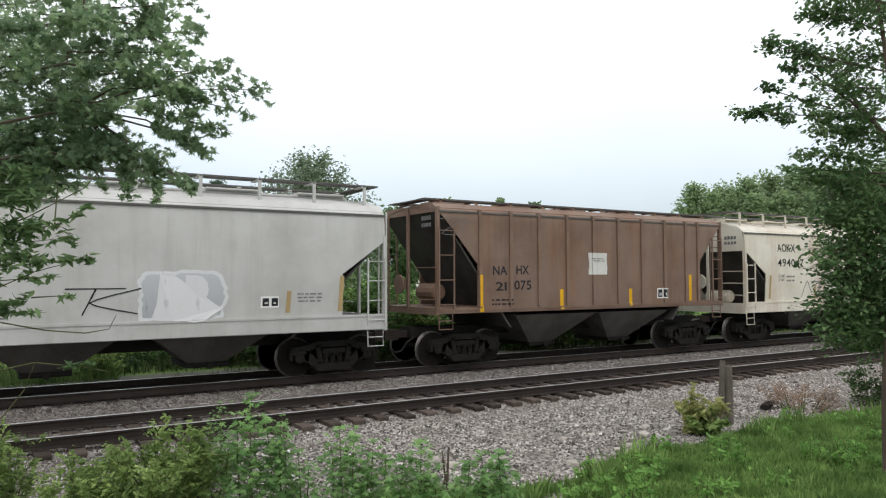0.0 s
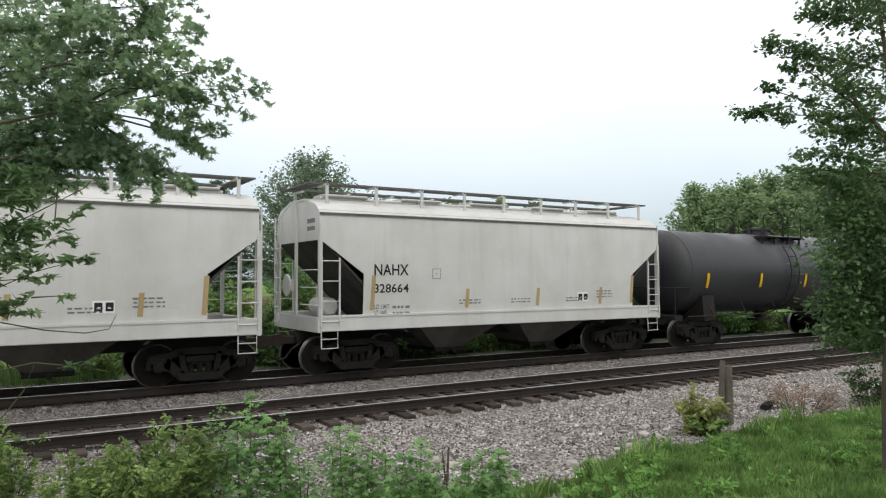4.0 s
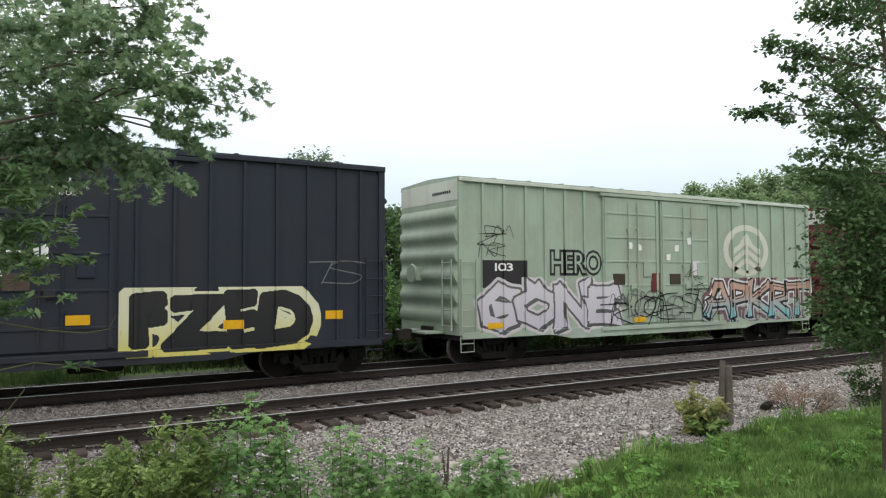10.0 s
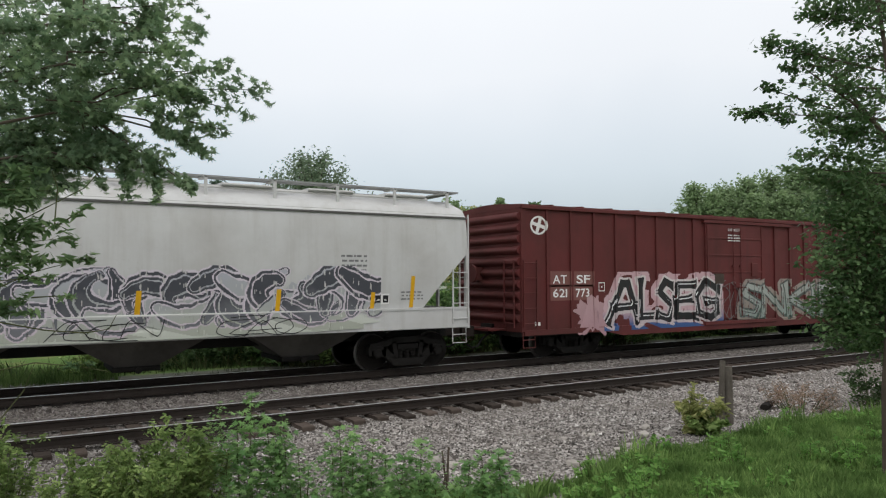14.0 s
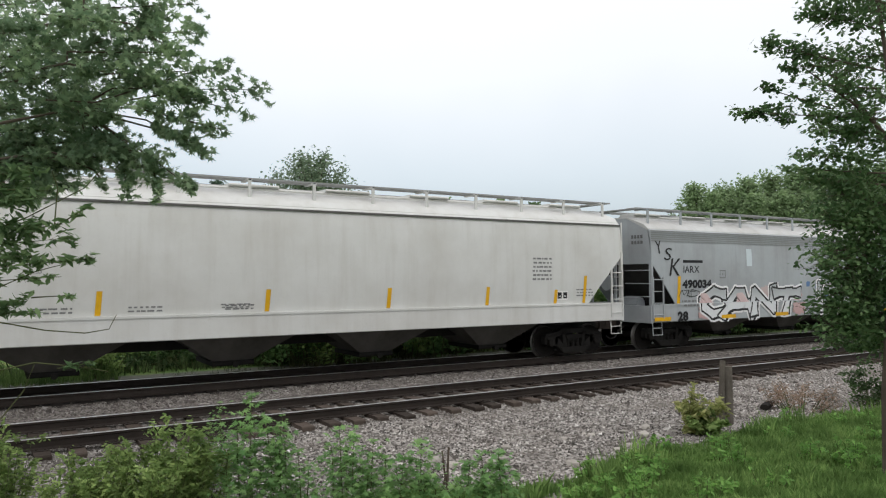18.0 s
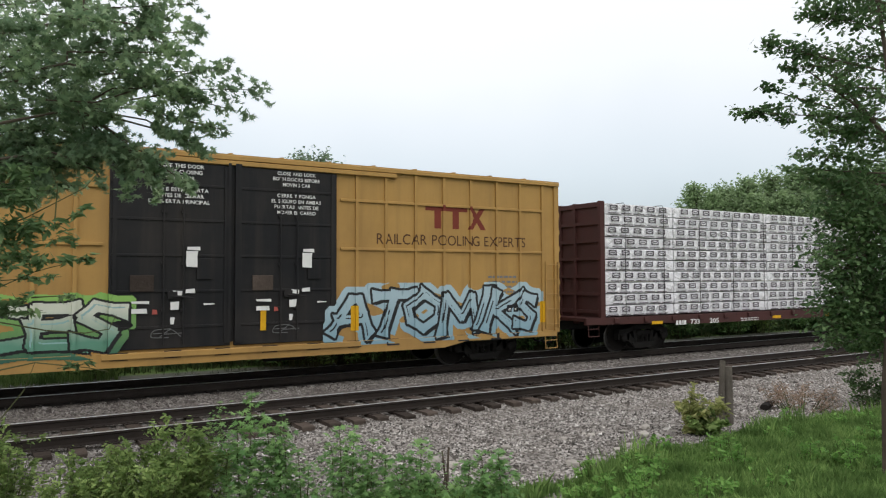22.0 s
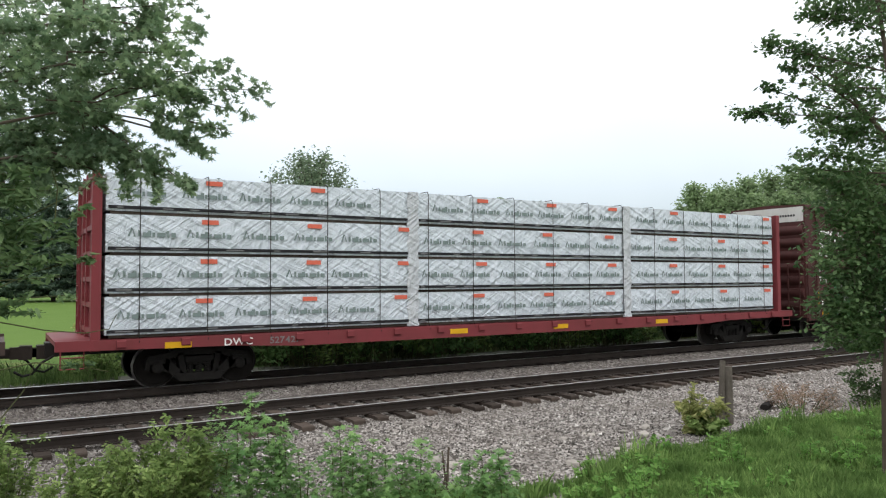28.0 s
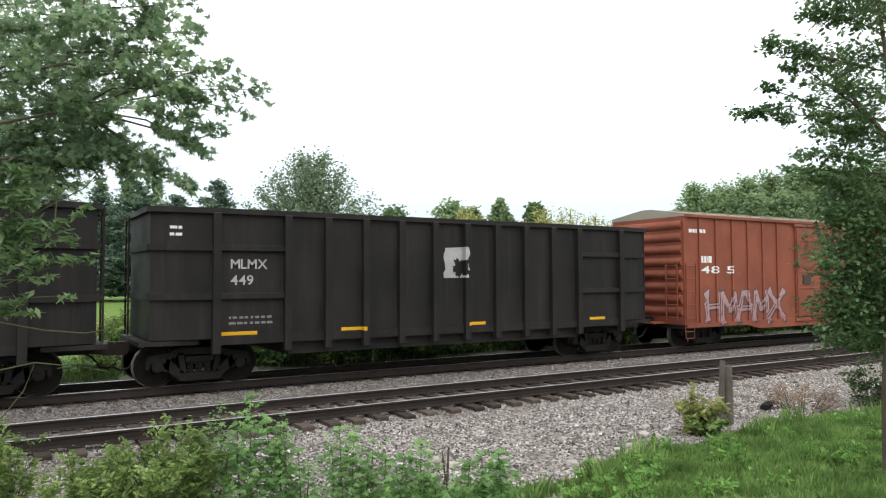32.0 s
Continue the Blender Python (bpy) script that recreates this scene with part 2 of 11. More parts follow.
def lettering(body, x0, z0, x1, z1, style="plain", slant=0.0, wild=0.0, seed=1, gap=0.09):
    """Vertices (x, z) and faces of a line of writing that fills the given box."""
    rnd = random.Random(seed)
    vs, fs, x = [], [], 0.0
    for ch in body:
        if ch == " ":
            x += 0.35
            continue
        core = GLYPHS["plain", ch][0]
        lo, hi = core.min(0), core.max(0)
        g, gf = GLYPHS[style, ch]
        pts = g.copy()
        pts[:, 0] -= lo[0]
        w = hi[0] - lo[0]
        if wild:
            k, up, lean = 1 + rnd.uniform(-wild, wild) * 0.5, rnd.uniform(-wild, wild) * 0.35, rnd.uniform(-wild, wild)
            pts[:, 1] = pts[:, 1] * k + up
            pts[:, 0] += pts[:, 1] * lean * 0.5
        o = len(vs)
        vs += [(a + x + b * slant, b) for a, b in pts]
        fs += [tuple(i + o for i in f) for f in gf]
        x += w + gap
    v = np.array(vs)
    core_w, core_h = x - gap, 0.73
    v[:, 0] = x0 + v[:, 0] * (x1 - x0) / core_w
    v[:, 1] = z0 + v[:, 1] * (z1 - z0) / core_h
    return v, fs


# ---- setting: ground, tracks, ballast ----
FAR_Y, NEAR_Y, NEAR_Z = 17.735, 13.41, -0.04


def ground_height(x, y):
    yy = [-400, 0, 3.0, 5.5, 8.0, 10.4, 11.7, 12.2, 14.6, 15.2, 15.7, 16.5, 17.0, 18.5, 19.5, 20.8, 24.0, 26, 60, 4000]
    zz = [0.7, 0.64, 0.25, -0.22, -0.36, -0.37, -0.335, -0.29, -0.265, -0.25, -0.22, -0.19, -0.21, -0.21, -0.24, -0.34, -0.42, -0.5, -0.55, -0.6]
    z = np.interp(y, yy, zz)
    near = np.clip(1 - np.abs(y - 3) / 12, 0, 1)
    return z + near * 0.05 * np.sin(x * 1.3 + 0.7 * y) * np.sin(y * 1.7 - x * 0.4)


def grass_edge(x):
    """How far the grass of the bank reaches towards the siding."""
    return np.interp(x, [0.0, 4.6, 5.7, 6.4, 7.9, 9.0, 10.6, 12.8, 15.0, 18.0, 40.0], [5.2, 5.4, 6.45, 7.15, 7.8, 7.95, 8.0, 8.3, 7.8, 7.6, 7.4])


def ground_material():
    m, n, l, b = shader("ground_cover", 0.95, 0.0, 0.03)
    c = n.new("ShaderNodeTexCoord")
    s = n.new("ShaderNodeSeparateXYZ")
    l.new(c.outputs["Object"], s.inputs[0])
    fine = stretched(n, l, 26, 26, 26)
    mid = stretched(n, l, 1.4, 1.4, 1.4)
    vor = n.new("ShaderNodeTexVoronoi")
    vor.inputs["Scale"].default_value = 0.75
    l.new(fine, vor.inputs["Vector"])
    stone = n.new("ShaderNodeValToRGB")
    stone.color_ramp.elements[0].color, stone.color_ramp.elements[1].color = (0.05, 0.046, 0.042, 1), (0.50, 0.47, 0.44, 1)
    sep = n.new("ShaderNodeSeparateColor")
    l.new(vor.outputs["Color"], sep.inputs[0])
    l.new(sep.outputs[0], stone.inputs["Fac"])
    gravel = mix_node(n, l, ramp_node(n, l, noise_node(n, l, mid, 1.0, 5), 0.4, 0.75), stone.outputs["Color"], (0.10, 0.085, 0.075))
    grass = mix_node(n, l, noise_node(n, l, mid, 3.0, 6, 0.7), (0.055, 0.105, 0.028), (0.115, 0.18, 0.055))
    grass = mix_node(n, l, ramp_node(n, l, noise_node(n, l, mid, 0.5, 4), 0.55, 0.75), grass, (0.17, 0.15, 0.07))
    lawn = mix_node(n, l, noise_node(n, l, stretched(n, l, 0.25, 0.25, 0.25), 1.0, 5), (0.095, 0.165, 0.042), (0.14, 0.215, 0.058))
    lane = mix_node(n, l, noise_node(n, l, mid, 4.0, 6, 0.7), (0.040, 0.042, 0.032), (0.15, 0.15, 0.135))

    def edge(y_at, soft_, wob):
        k = n.new("ShaderNodeMath"); k.operation = "MULTIPLY_ADD"; k.inputs[1].default_value = wob
        l.new(noise_node(n, l, mid, 0.9, 4), k.inputs[0])
        l.new(s.outputs["Y"], k.inputs[2])
        return ramp_node(n, l, k.outputs[0], y_at + wob / 2 - soft_, y_at + wob / 2 + soft_)

    reach = n.new("ShaderNodeMapRange")        # the grass reaches further out along the bank
    reach.inputs["From Min"].default_value, reach.inputs["From Max"].default_value = 4.6, 8.0
    reach.inputs["To Min"].default_value, reach.inputs["To Max"].default_value = -5.9, -7.8
    l.new(s.outputs["X"], reach.inputs["Value"])
    out = n.new("ShaderNodeMath")
    l.new(s.outputs["Y"], out.inputs[0])
    l.new(reach.outputs[0], out.inputs[1])
    wob = n.new("ShaderNodeMath"); wob.operation = "MULTIPLY_ADD"; wob.inputs[1].default_value = 0.8
    l.new(noise_node(n, l, mid, 0.9, 4), wob.inputs[0])
    l.new(out.outputs[0], wob.inputs[2])
    col = mix_node(n, l, ramp_node(n, l, wob.outputs[0], 0.3, 0.5), grass, gravel)
    # oil stain plus the train's shade, both put into the bed colour
    oily_shaded = mix_node(n, l, 0.85, gravel, (0.018, 0.016, 0.015))
    col = mix_node(n, l, edge(16.75, 0.12, 0.2), col, oily_shaded)
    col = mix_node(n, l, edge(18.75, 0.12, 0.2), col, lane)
    col = mix_node(n, l, edge(22.4, 0.25, 0.8), col, grass)
    col = mix_node(n, l, edge(34.0, 4.0, 3.0), col, lawn)
    l.new(col, b.inputs["Base Color"])
    bump_node(n, l, b, vor.outputs["Distance"], 0.7, 0.03)
    return m


def build_ground():
    xs = np.concatenate([[-3000, -1200, -500, -200, -90, -40, -20], np.arange(-12, 46, 0.5), [50, 60, 80, 110, 160, 250, 500, 1200, 3000]])
    ys = np.concatenate([[-2000, -600, -150, -40, -10], np.arange(-4, 28, 0.35), [30, 36, 45, 60, 85, 120, 180, 280, 500, 1200, 3500]])
    X, Y = np.meshgrid(xs, ys, indexing="ij")
    Z = ground_height(X, Y)
    v = np.stack([X, Y, Z], -1).reshape(-1, 3)
    i = np.arange(len(xs) - 1)[:, None] * len(ys) + np.arange(len(ys) - 1)[None, :]
    f = np.stack([i, i + len(ys), i + len(ys) + 1, i + 1], -1).reshape(-1, 4)
    arrays_object("ground", v, f, ground_material(), "grassy bank, crushed-stone ballast and mown lawn", "ground", "structure")


RUST = plain("rusty_steel", (0.046, 0.037, 0.032), 0.7, 0.35, 8.0, 0.2)
RAILTOP = plain("worn_rail_steel", (0.62, 0.62, 0.62), 0.28, 0.1, 14.0, 0.85)
TIEWOOD = plain("creosoted_tie_wood", (0.072, 0.056, 0.046), 0.85, 0.4, 9.0, 0.0, objects=0.45, bump=0.5)
# main-line ties: oil and the shade under the train in one dark colour
OILED_SHADED = plain("oil_soaked_shaded_tie_wood", (0.022, 0.018, 0.016), 0.8, 0.3, 9.0)
STEELDARK = plain("grimy_truck_steel", (0.021, 0.0195, 0.0180), 0.8, 0.5, 7.0, 0.0, spec=0.1)


def rail_geo(g, x0, x1):
    for s, part_ in ((0, "body"), (1, "head")):
        g.slot = s
        if s == 0:
            yz = [(-0.075, -0.172), (0.075, -0.172), (0.075, -0.16), (0.012, -0.14), (0.010, -0.05), (0.036, -0.038), (0.037, -0.004), (-0.037, -0.004), (-0.036, -0.038), (-0.010, -0.05), (-0.012, -0.14), (-0.075, -0.16)]
        else:
            yz = [(-0.033, -0.006), (0.033, -0.006), (0.028, 0.0), (-0.028, 0.0)]
        g.prism(yz, x0, x1)


def tie_geo(g):
    g.box(-0.115, 0.115, -1.29, 1.29, -0.355, -0.176, 0.02)


def plate_geo(g):
    g.box(-0.10, 0.10, -0.17, 0.17, -0.178, -0.163)
    for x in (-0.06, 0.06):
        for y in (-0.095, 0.095):
            g.box(x - 0.012, x + 0.012, y - 0.014, y + 0.014, -0.165, -0.145)


def build_track(name, y, z, label):
    tr = thing(name, label, "railway track", kind="structure", at=pose(0, y, z))
    me = made("rail", lambda g: rail_geo(g, -760, 760))
    for s in (-0.7525, 0.7525):
        part("rail", me, [RUST, RAILTOP], tr, "worn steel rail with a bright running surface", pose(0, s, 0))
    tie, plate = made("tie", tie_geo), made("tie_plate", plate_geo)
    rnd = random.Random(int(y * 10))
    x = -4.0
    while x < 42:
        at = pose(x + rnd.uniform(-0.03, 0.03), rnd.uniform(-0.06, 0.06), rnd.uniform(-0.012, 0.004), 0, 0, rnd.uniform(-1.4, 1.4))
        part("tie", tie, TIEWOOD if y < 15 else OILED_SHADED, tr, "", at)
        if y < 15:
            for s in (-0.7525, 0.7525):
                part("tie_plate", plate, RUST, tr, "", pose(at.translation.x, s, 0))
        x += 0.51
    # the rest of the line, far off to both ends
    g = Geo()
    for x in list(np.arange(-160, -4.2, 0.51)) + list(np.arange(42.1, 200, 0.51)):
        g.box(x - 0.115, x + 0.115, -1.29, 1.29, -0.355, -0.176)
    tagged(part("far_tie", g, TIEWOOD, tr), kind="stuff")


def build_ballast():
    """Loose crushed stone: many small faceted pieces, half sunk in the bed."""
    rng = np.random.default_rng(5)
    n = 190000
    u = rng.random(n)
    x = -2 + 34 * u ** 1.5
    y = rng.uniform(6.6, 20.3, n)
    edge = grass_edge(x) + rng.normal(0, 0.18, n) - 0.05
    keep = (y > edge) & (y > 10.4 - x * 0.62) & ~((y > 16.6) & (y < 19.0) & (rng.random(n) < 0.97))
    x, y = x[keep], y[keep]
    n = len(x)
    z = ground_height(x, y)
    under = (np.abs(y - NEAR_Y) < 1.25) | (np.abs(y - FAR_Y) < 1.25)
    r = rng.uniform(0.010, 0.026, n)
    big = rng.random(n) < 0.012
    r[big & ~under] *= rng.uniform(1.5, 2.6, (big & ~under).sum())
    heap = np.array([(1, 0, -0.3), (-1, 0, -0.3), (0, 1, -0.3), (0, -1, -0.3), (0, 0, 1)], float)
    v = heap[None] * (1 + rng.uniform(-0.45, 0.45, (n, 5, 1)))
    a = rng.uniform(0, 2 * np.pi, n)
    t = rng.uniform(-0.6, 0.6, n)
    ca, sa, ct, st = np.cos(a), np.sin(a), np.cos(t), np.sin(t)
    vy = v[..., 1] * ct[:, None] - v[..., 2] * st[:, None]
    vz = v[..., 1] * st[:, None] + v[..., 2] * ct[:, None]
    vx = v[..., 0] * 1.3
    v = np.stack([vx * ca[:, None] - vy * sa[:, None], vx * sa[:, None] + vy * ca[:, None], vz * 0.8], -1) * r[:, None, None]
    v += np.stack([x, y, z + r * 0.35], -1)[:, None]
    f = np.array([(0, 2, 4), (2, 1, 4), (1, 3, 4), (3, 0, 4)])
    faces = (f[None] + 5 * np.arange(n)[:, None, None]).reshape(-1, 3)
    m, nn, l, b = shader("crushed_stone", 0.9, 0.0, 0.08)
    rp = nn.new("ShaderNodeValToRGB")
    el = rp.color_ramp.elements
    el[0].color, el[1].color = (0.028, 0.025, 0.023, 1), (0.68, 0.65, 0.62, 1)
    for p_, c_ in ((0.3, (0.10, 0.09, 0.082, 1)), (0.55, (0.24, 0.222, 0.206, 1)), (0.8, (0.37, 0.34, 0.312, 1)), (0.93, (0.49, 0.46, 0.43, 1))):
        e = el.new(p_)
        e.color = c_
    l.new(nn.new("ShaderNodeNewGeometry").outputs["Random Per Island"], rp.inputs["Fac"])
    stone = mix_node(nn, l, ramp_node(nn, l, noise_node(nn, l, stretched(nn, l, 0.8, 0.8, 0.8), 1.0, 4), 0.45, 0.75), rp.outputs["Color"], (0.16, 0.142, 0.125))
    sep = nn.new("ShaderNodeSeparateXYZ")     # stones along the tracks darkened: plant shade and track grime put into the colour
    l.new(nn.new("ShaderNodeTexCoord").outputs["Object"], sep.inputs[0])
    bed = nn.new("ShaderNodeMath")
    bed.operation = "MULTIPLY"
    bed.inputs[1].default_value = 0.55
    l.new(ramp_node(nn, l, sep.outputs["Y"], 11.6, 13.0), bed.inputs[0])
    l.new(mix_node(nn, l, bed.outputs[0], stone, (0.075, 0.065, 0.060)), b.inputs["Base Color"])
    arrays_object("ballast", v.reshape(-1, 3), faces, m, "loose grey and pinkish crushed-stone ballast beside the rails", "ballast")


build_ground()
build_track("near_track", NEAR_Y, NEAR_Z, "empty siding track with rusty rails on dark wooden ties")
build_track("far_track", FAR_Y, 0.0, "main line track with bright-topped rails under the train")
build_ballast()

# ---- the train ----
TRAIN, WHEELSETS = [], []
WHEEL_R = 0.457
BLACK = paint("black_underframe", (0.018, 0.017, 0.017), (0.045, 0.038, 0.032), 0.5, 0.65)
TREAD = plain("worn_wheel_tread", (0.20, 0.19, 0.18), 0.45, 0.25, 12.0, 0.6)
WHEELRUST = plain("wheel_rust", (0.0150, 0.0128, 0.0115), 0.8, 0.4, 10.0, 0.0, spec=0.1)
YELLOW = plain("yellow_reflector", (0.72, 0.40, 0.02), 0.4, 0.2, 9.0)
WHITE = plain("white_stencil_paint", (0.78, 0.78, 0.76), 0.6, 0.12, 7.0)
INK = plain("black_stencil_paint", (0.025, 0.025, 0.028), 0.6, 0.15, 7.0)


def wheelset_geo(g):
    for s in (-1, 1):
        g.slot = 1
        g.lathe([(s * 0.69, 0.44), (s * 0.69, WHEEL_R + 0.026), (s * 0.715, WHEEL_R + 0.026), (s * 0.73, WHEEL_R + 0.002), (s * 0.825, WHEEL_R - 0.006), (s * 0.75, 0.40)], 18)
        g.slot = 0
        g.lathe([(s * 0.69, 0.44), (s * 0.70, 0.38), (s * 0.745, 0.34), (s * 0.75, 0.16), (s * 0.70, 0.13), (s * 0.86, 0.13), (s * 0.80, 0.17), (s * 0.785, 0.35), (s * 0.83, 0.39), (s * 0.829, 0.445), (s * 0.822, WHEEL_R - 0.007)], 18)
        g.lathe([(s * 0.86, 0.10), (s * 1.03, 0.10), (s * 1.03, 0.13), (s * 1.13, 0.125), (s * 1.15, 0.09)], 10)
        g.lathe([(s * 1.15, 0.05), (s * 1.165, 0.045)], 10)
        g.slot = 0
        for k in range(3):
            a = 2 * math.pi * k / 3
            g.lathe([(s * 1.145, 0.022), (s * 1.17, 0.02)], 6, "y", (0.07 * math.cos(a), 0, 0.07 * math.sin(a)))
    g.lathe([(-0.7, 0.085), (0.7, 0.085)], 12)


def sideframe_geo(g):
    """Cast side frame: arched top member, sloping tension arms, spring window, pedestals over the bearings."""
    y0, y1 = -0.10, 0.10

    def bar(p, q, h):
        d = Vector((q[0] - p[0], 0, q[1] - p[1])).normalized()
        nx, nz = -d.z * h / 2, d.x * h / 2
        g.slab([(p[0] - nx, p[1] - nz), (q[0] - nx, q[1] - nz), (q[0] + nx, q[1] + nz), (p[0] + nx, p[1] + nz)], y0, y1)
    g.slab([(-1.12, 0.60), (-1.08, 0.70), (-0.66, 0.76), (-0.44, 0.85), (0.44, 0.85), (0.66, 0.76), (1.08, 0.70), (1.12, 0.60), (0.70, 0.60), (0.40, 0.70), (-0.40, 0.70), (-0.70, 0.60)], y0, y1)
    for s in (-1, 1):
        g.slab([(s * 1.12, 0.62), (s * 1.13, 0.42), (s * 1.05, 0.40), (s * 1.03, 0.60)], y0, y1)
        g.slab([(s * 0.77, 0.63), (s * 0.80, 0.37), (s * 0.66, 0.34), (s * 0.62, 0.62)], y0, y1)
        bar((s * 0.74, 0.56), (s * 0.36, 0.20), 0.20)
        bar((s * 0.41, 0.74), (s * 0.34, 0.30), 0.12)
        g.box(s * 0.889 - 0.16, s * 0.889 + 0.16, -0.13, 0.13, 0.53, 0.64, 0.02)
        g.lathe([(-0.17, 0.07), (-0.155, 0.115), (-0.02, 0.125)], 10, "y", (s * 0.889, 0, 0.457))
    g.slab([(-0.54, 0.30), (-0.42, 0.13), (0.42, 0.13), (0.54, 0.30)], y0 - 0.03, y1 + 0.03)
    g.box(-0.46, 0.46, y0 - 0.012, y0 + 0.01, 0.76, 0.82)


def spring_geo(g):
    prof = []
    for k in range(6):
        z = 0.30 + k * 0.04
        prof += [(z, 0.066), (z + 0.02, 0.084)]
    g.lathe(prof + [(0.54, 0.066)], 7, "z")


def spring_cap_geo(g):
    g.box(-0.30, 0.30, -0.10, 0.10, 0.54, 0.66)


def bolster_geo(g):
    g.box(-0.22, 0.22, -1.05, 1.05, 0.46, 0.66, 0.03)
    g.box(-0.30, 0.30, -0.35, 0.35, 0.62, 0.80)
    for s in (-1, 1):
        g.box(s * 0.36 - 0.05, s * 0.36 + 0.05, -0.72, 0.72, 0.34, 0.50)
        for y in (-0.75, 0.75):
            g.box(s * 0.40 - 0.03, s * 0.40 + 0.03, y - 0.06, y + 0.06, 0.30, 0.60)


def add_truck(car, x):
    t = part("truck", made("bolster", bolster_geo), STEELDARK, car, "grimy two-axle freight truck", pose(x, 0, 0))
    for y in (-1.0, 1.0):
        part("side_frame", made("side_frame", sideframe_geo), STEELDARK, t, "", pose(0, y, 0))
        part("spring_cap", made("spring_cap", spring_cap_geo), STEELDARK, t, "", pose(0, y, 0))
        for dx in (-0.19, 0.0, 0.19):
            part("spring", made("spring", spring_geo), STEELDARK, t, "", pose(dx, y, 0))
    for dx in (-0.889, 0.889):
        w = part("wheelset", made("wheelset", wheelset_geo, 35), [WHEELRUST, TREAD], t, "dark steel wheels with worn treads", pose(dx, 0, WHEEL_R))
        WHEELSETS.append(w)
    return t


def coupler_geo(g):
    g.box(-0.45, 0.30, -0.09, 0.09, 0.72, 0.92, 0.02)
    g.slab([(0.25, 0.68), (0.25, 0.97), (0.48, 0.97), (0.50, 0.68)], -0.15, 0.15)
    g.slab([(0.40, 0.70), (0.40, 0.95), (0.66, 0.95), (0.66, 0.70)], 0.02, 0.14)


def hose_geo(g):
    g.tube([(0.0, 0.35, 0.75), (0.22, 0.34, 0.62), (0.38, 0.32, 0.40), (0.55, 0.30, 0.36), (0.72, 0.28, 0.46)], 0.028, 6)


def new_car(name, label, left, length, trucks, body=BLACK, sill=True, category="freight car", couple=0.75):
    """An empty at the car's middle on the rail, with running gear, draft sill and couplers."""
    car = thing(name, label, category, "cars of the freight train")
    TRAIN.append((car, left + length / 2))
    car.matrix_world = pose(left + length / 2, FAR_Y, 0)
    for x in trucks:
        add_truck(car, x)
    for s in (-1, 1):
        part("coupler", made("coupler", coupler_geo), RUST, car, "", pose(s * (length / 2 + couple - 0.62), 0, 0, 0, 0, 0 if s > 0 else 180))
        part("brake_hose", made("hose", hose_geo), BLACK, car, "", pose(s * (length / 2 + couple - 0.75), 0, 0, 0, 0, 0 if s > 0 else 180))
    if sill:
        g = Geo()
        g.box(-length / 2 - 0.1, length / 2 + 0.1, -0.28, 0.28, 0.74, 1.02)
        part("centre_sill", g, BLACK, car)
    return car


# -- surfaces on which lettering lies --
class Side:
    """The near side of a car: y at (x, z), and the x at which it bends."""

    def __init__(self, y_at, knots=(), x0=0.0):
        self.y_at, self.knots, self.x0 = y_at, sorted(knots), x0


def decal(car, name, vs, fs, material, side, eps=0.005, label=""):
    me = bpy.data.meshes.new(name)
    vs = vs + np.array([side.x0, 0.0])
    me.from_pydata([(x, 0.0, z) for x, z in vs], [], fs)
    bm = bmesh.new()
    bm.from_mesh(me)
    lo, hi = vs[:, 0].min(), vs[:, 0].max()
    for k in side.knots:
        if lo < k < hi:
            bmesh.ops.bisect_plane(bm, geom=bm.verts[:] + bm.edges[:] + bm.faces[:], plane_co=(k, 0, 0), plane_no=(1, 0, 0), dist=1e-5)
    for v in bm.verts:
        v.co.y = side.y_at(v.co.x, v.co.z) - eps
    for f in bm.faces:
        if f.normal.y > 0:
            f.normal_flip()
    bm.to_mesh(me)
    bm.free()
    return part(name, me, material, car, label)


def text(car, body, x0, z0, x1, z1, material, side, style="bold", slant=0.0, eps=0.006):
    vs, fs = lettering(body, x0, z0, x1, z1, style, slant)
    return decal(car, "lettering", vs, fs, material, side, eps)


def bars(car, x0, z0, x1, z1, rows, material, side, seed=1, fill=0.42, eps=0.006):
    """Small print that cannot be read: broken bars."""
    rnd = random.Random(seed)
    vs, fs = [], []
    h = (z1 - z0) / rows
    for r in range(rows):
        x = x0 + rnd.uniform(0, 0.05)
        while x < x1 - 0.04:
            w = min(rnd.uniform(0.05, 0.16), x1 - x)
            o = len(vs)
            a, b = z0 + r * h, z0 + r * h + h * fill
            vs += [(x, a), (x + w, a), (x + w, b), (x, b)]
            fs.append((o, o + 1, o + 2, o + 3))
            x += w + rnd.uniform(0.02, 0.06)
    ob = decal(car, "small_print", np.array(vs), fs, material, side, eps)
    return tagged(ob, kind="stuff") or ob


def patch(car, x0, z0, x1, z1, material, side, name="patch", slant=0.0, eps=0.005, ragged=0.0, seed=1, label=""):
    """A painted or stuck-on rectangle in strips that follow a bowed side, with ragged edges if asked."""
    rnd = random.Random(seed)
    n = max(1, int((z1 - z0) / 0.09))
    vs = []
    for k in range(n + 1):
        z = z0 + (z1 - z0) * k / n
        for x in (x0, x1):
            vs.append((x + slant * (z - z0) + rnd.uniform(-ragged, ragged), z + (rnd.uniform(-ragged, ragged) if k in (0, n) else 0.0)))
    return decal(car, name, np.array(vs), [(2 * k, 2 * k + 1, 2 * k + 3, 2 * k + 2) for k in range(n)], material, side, eps, label)


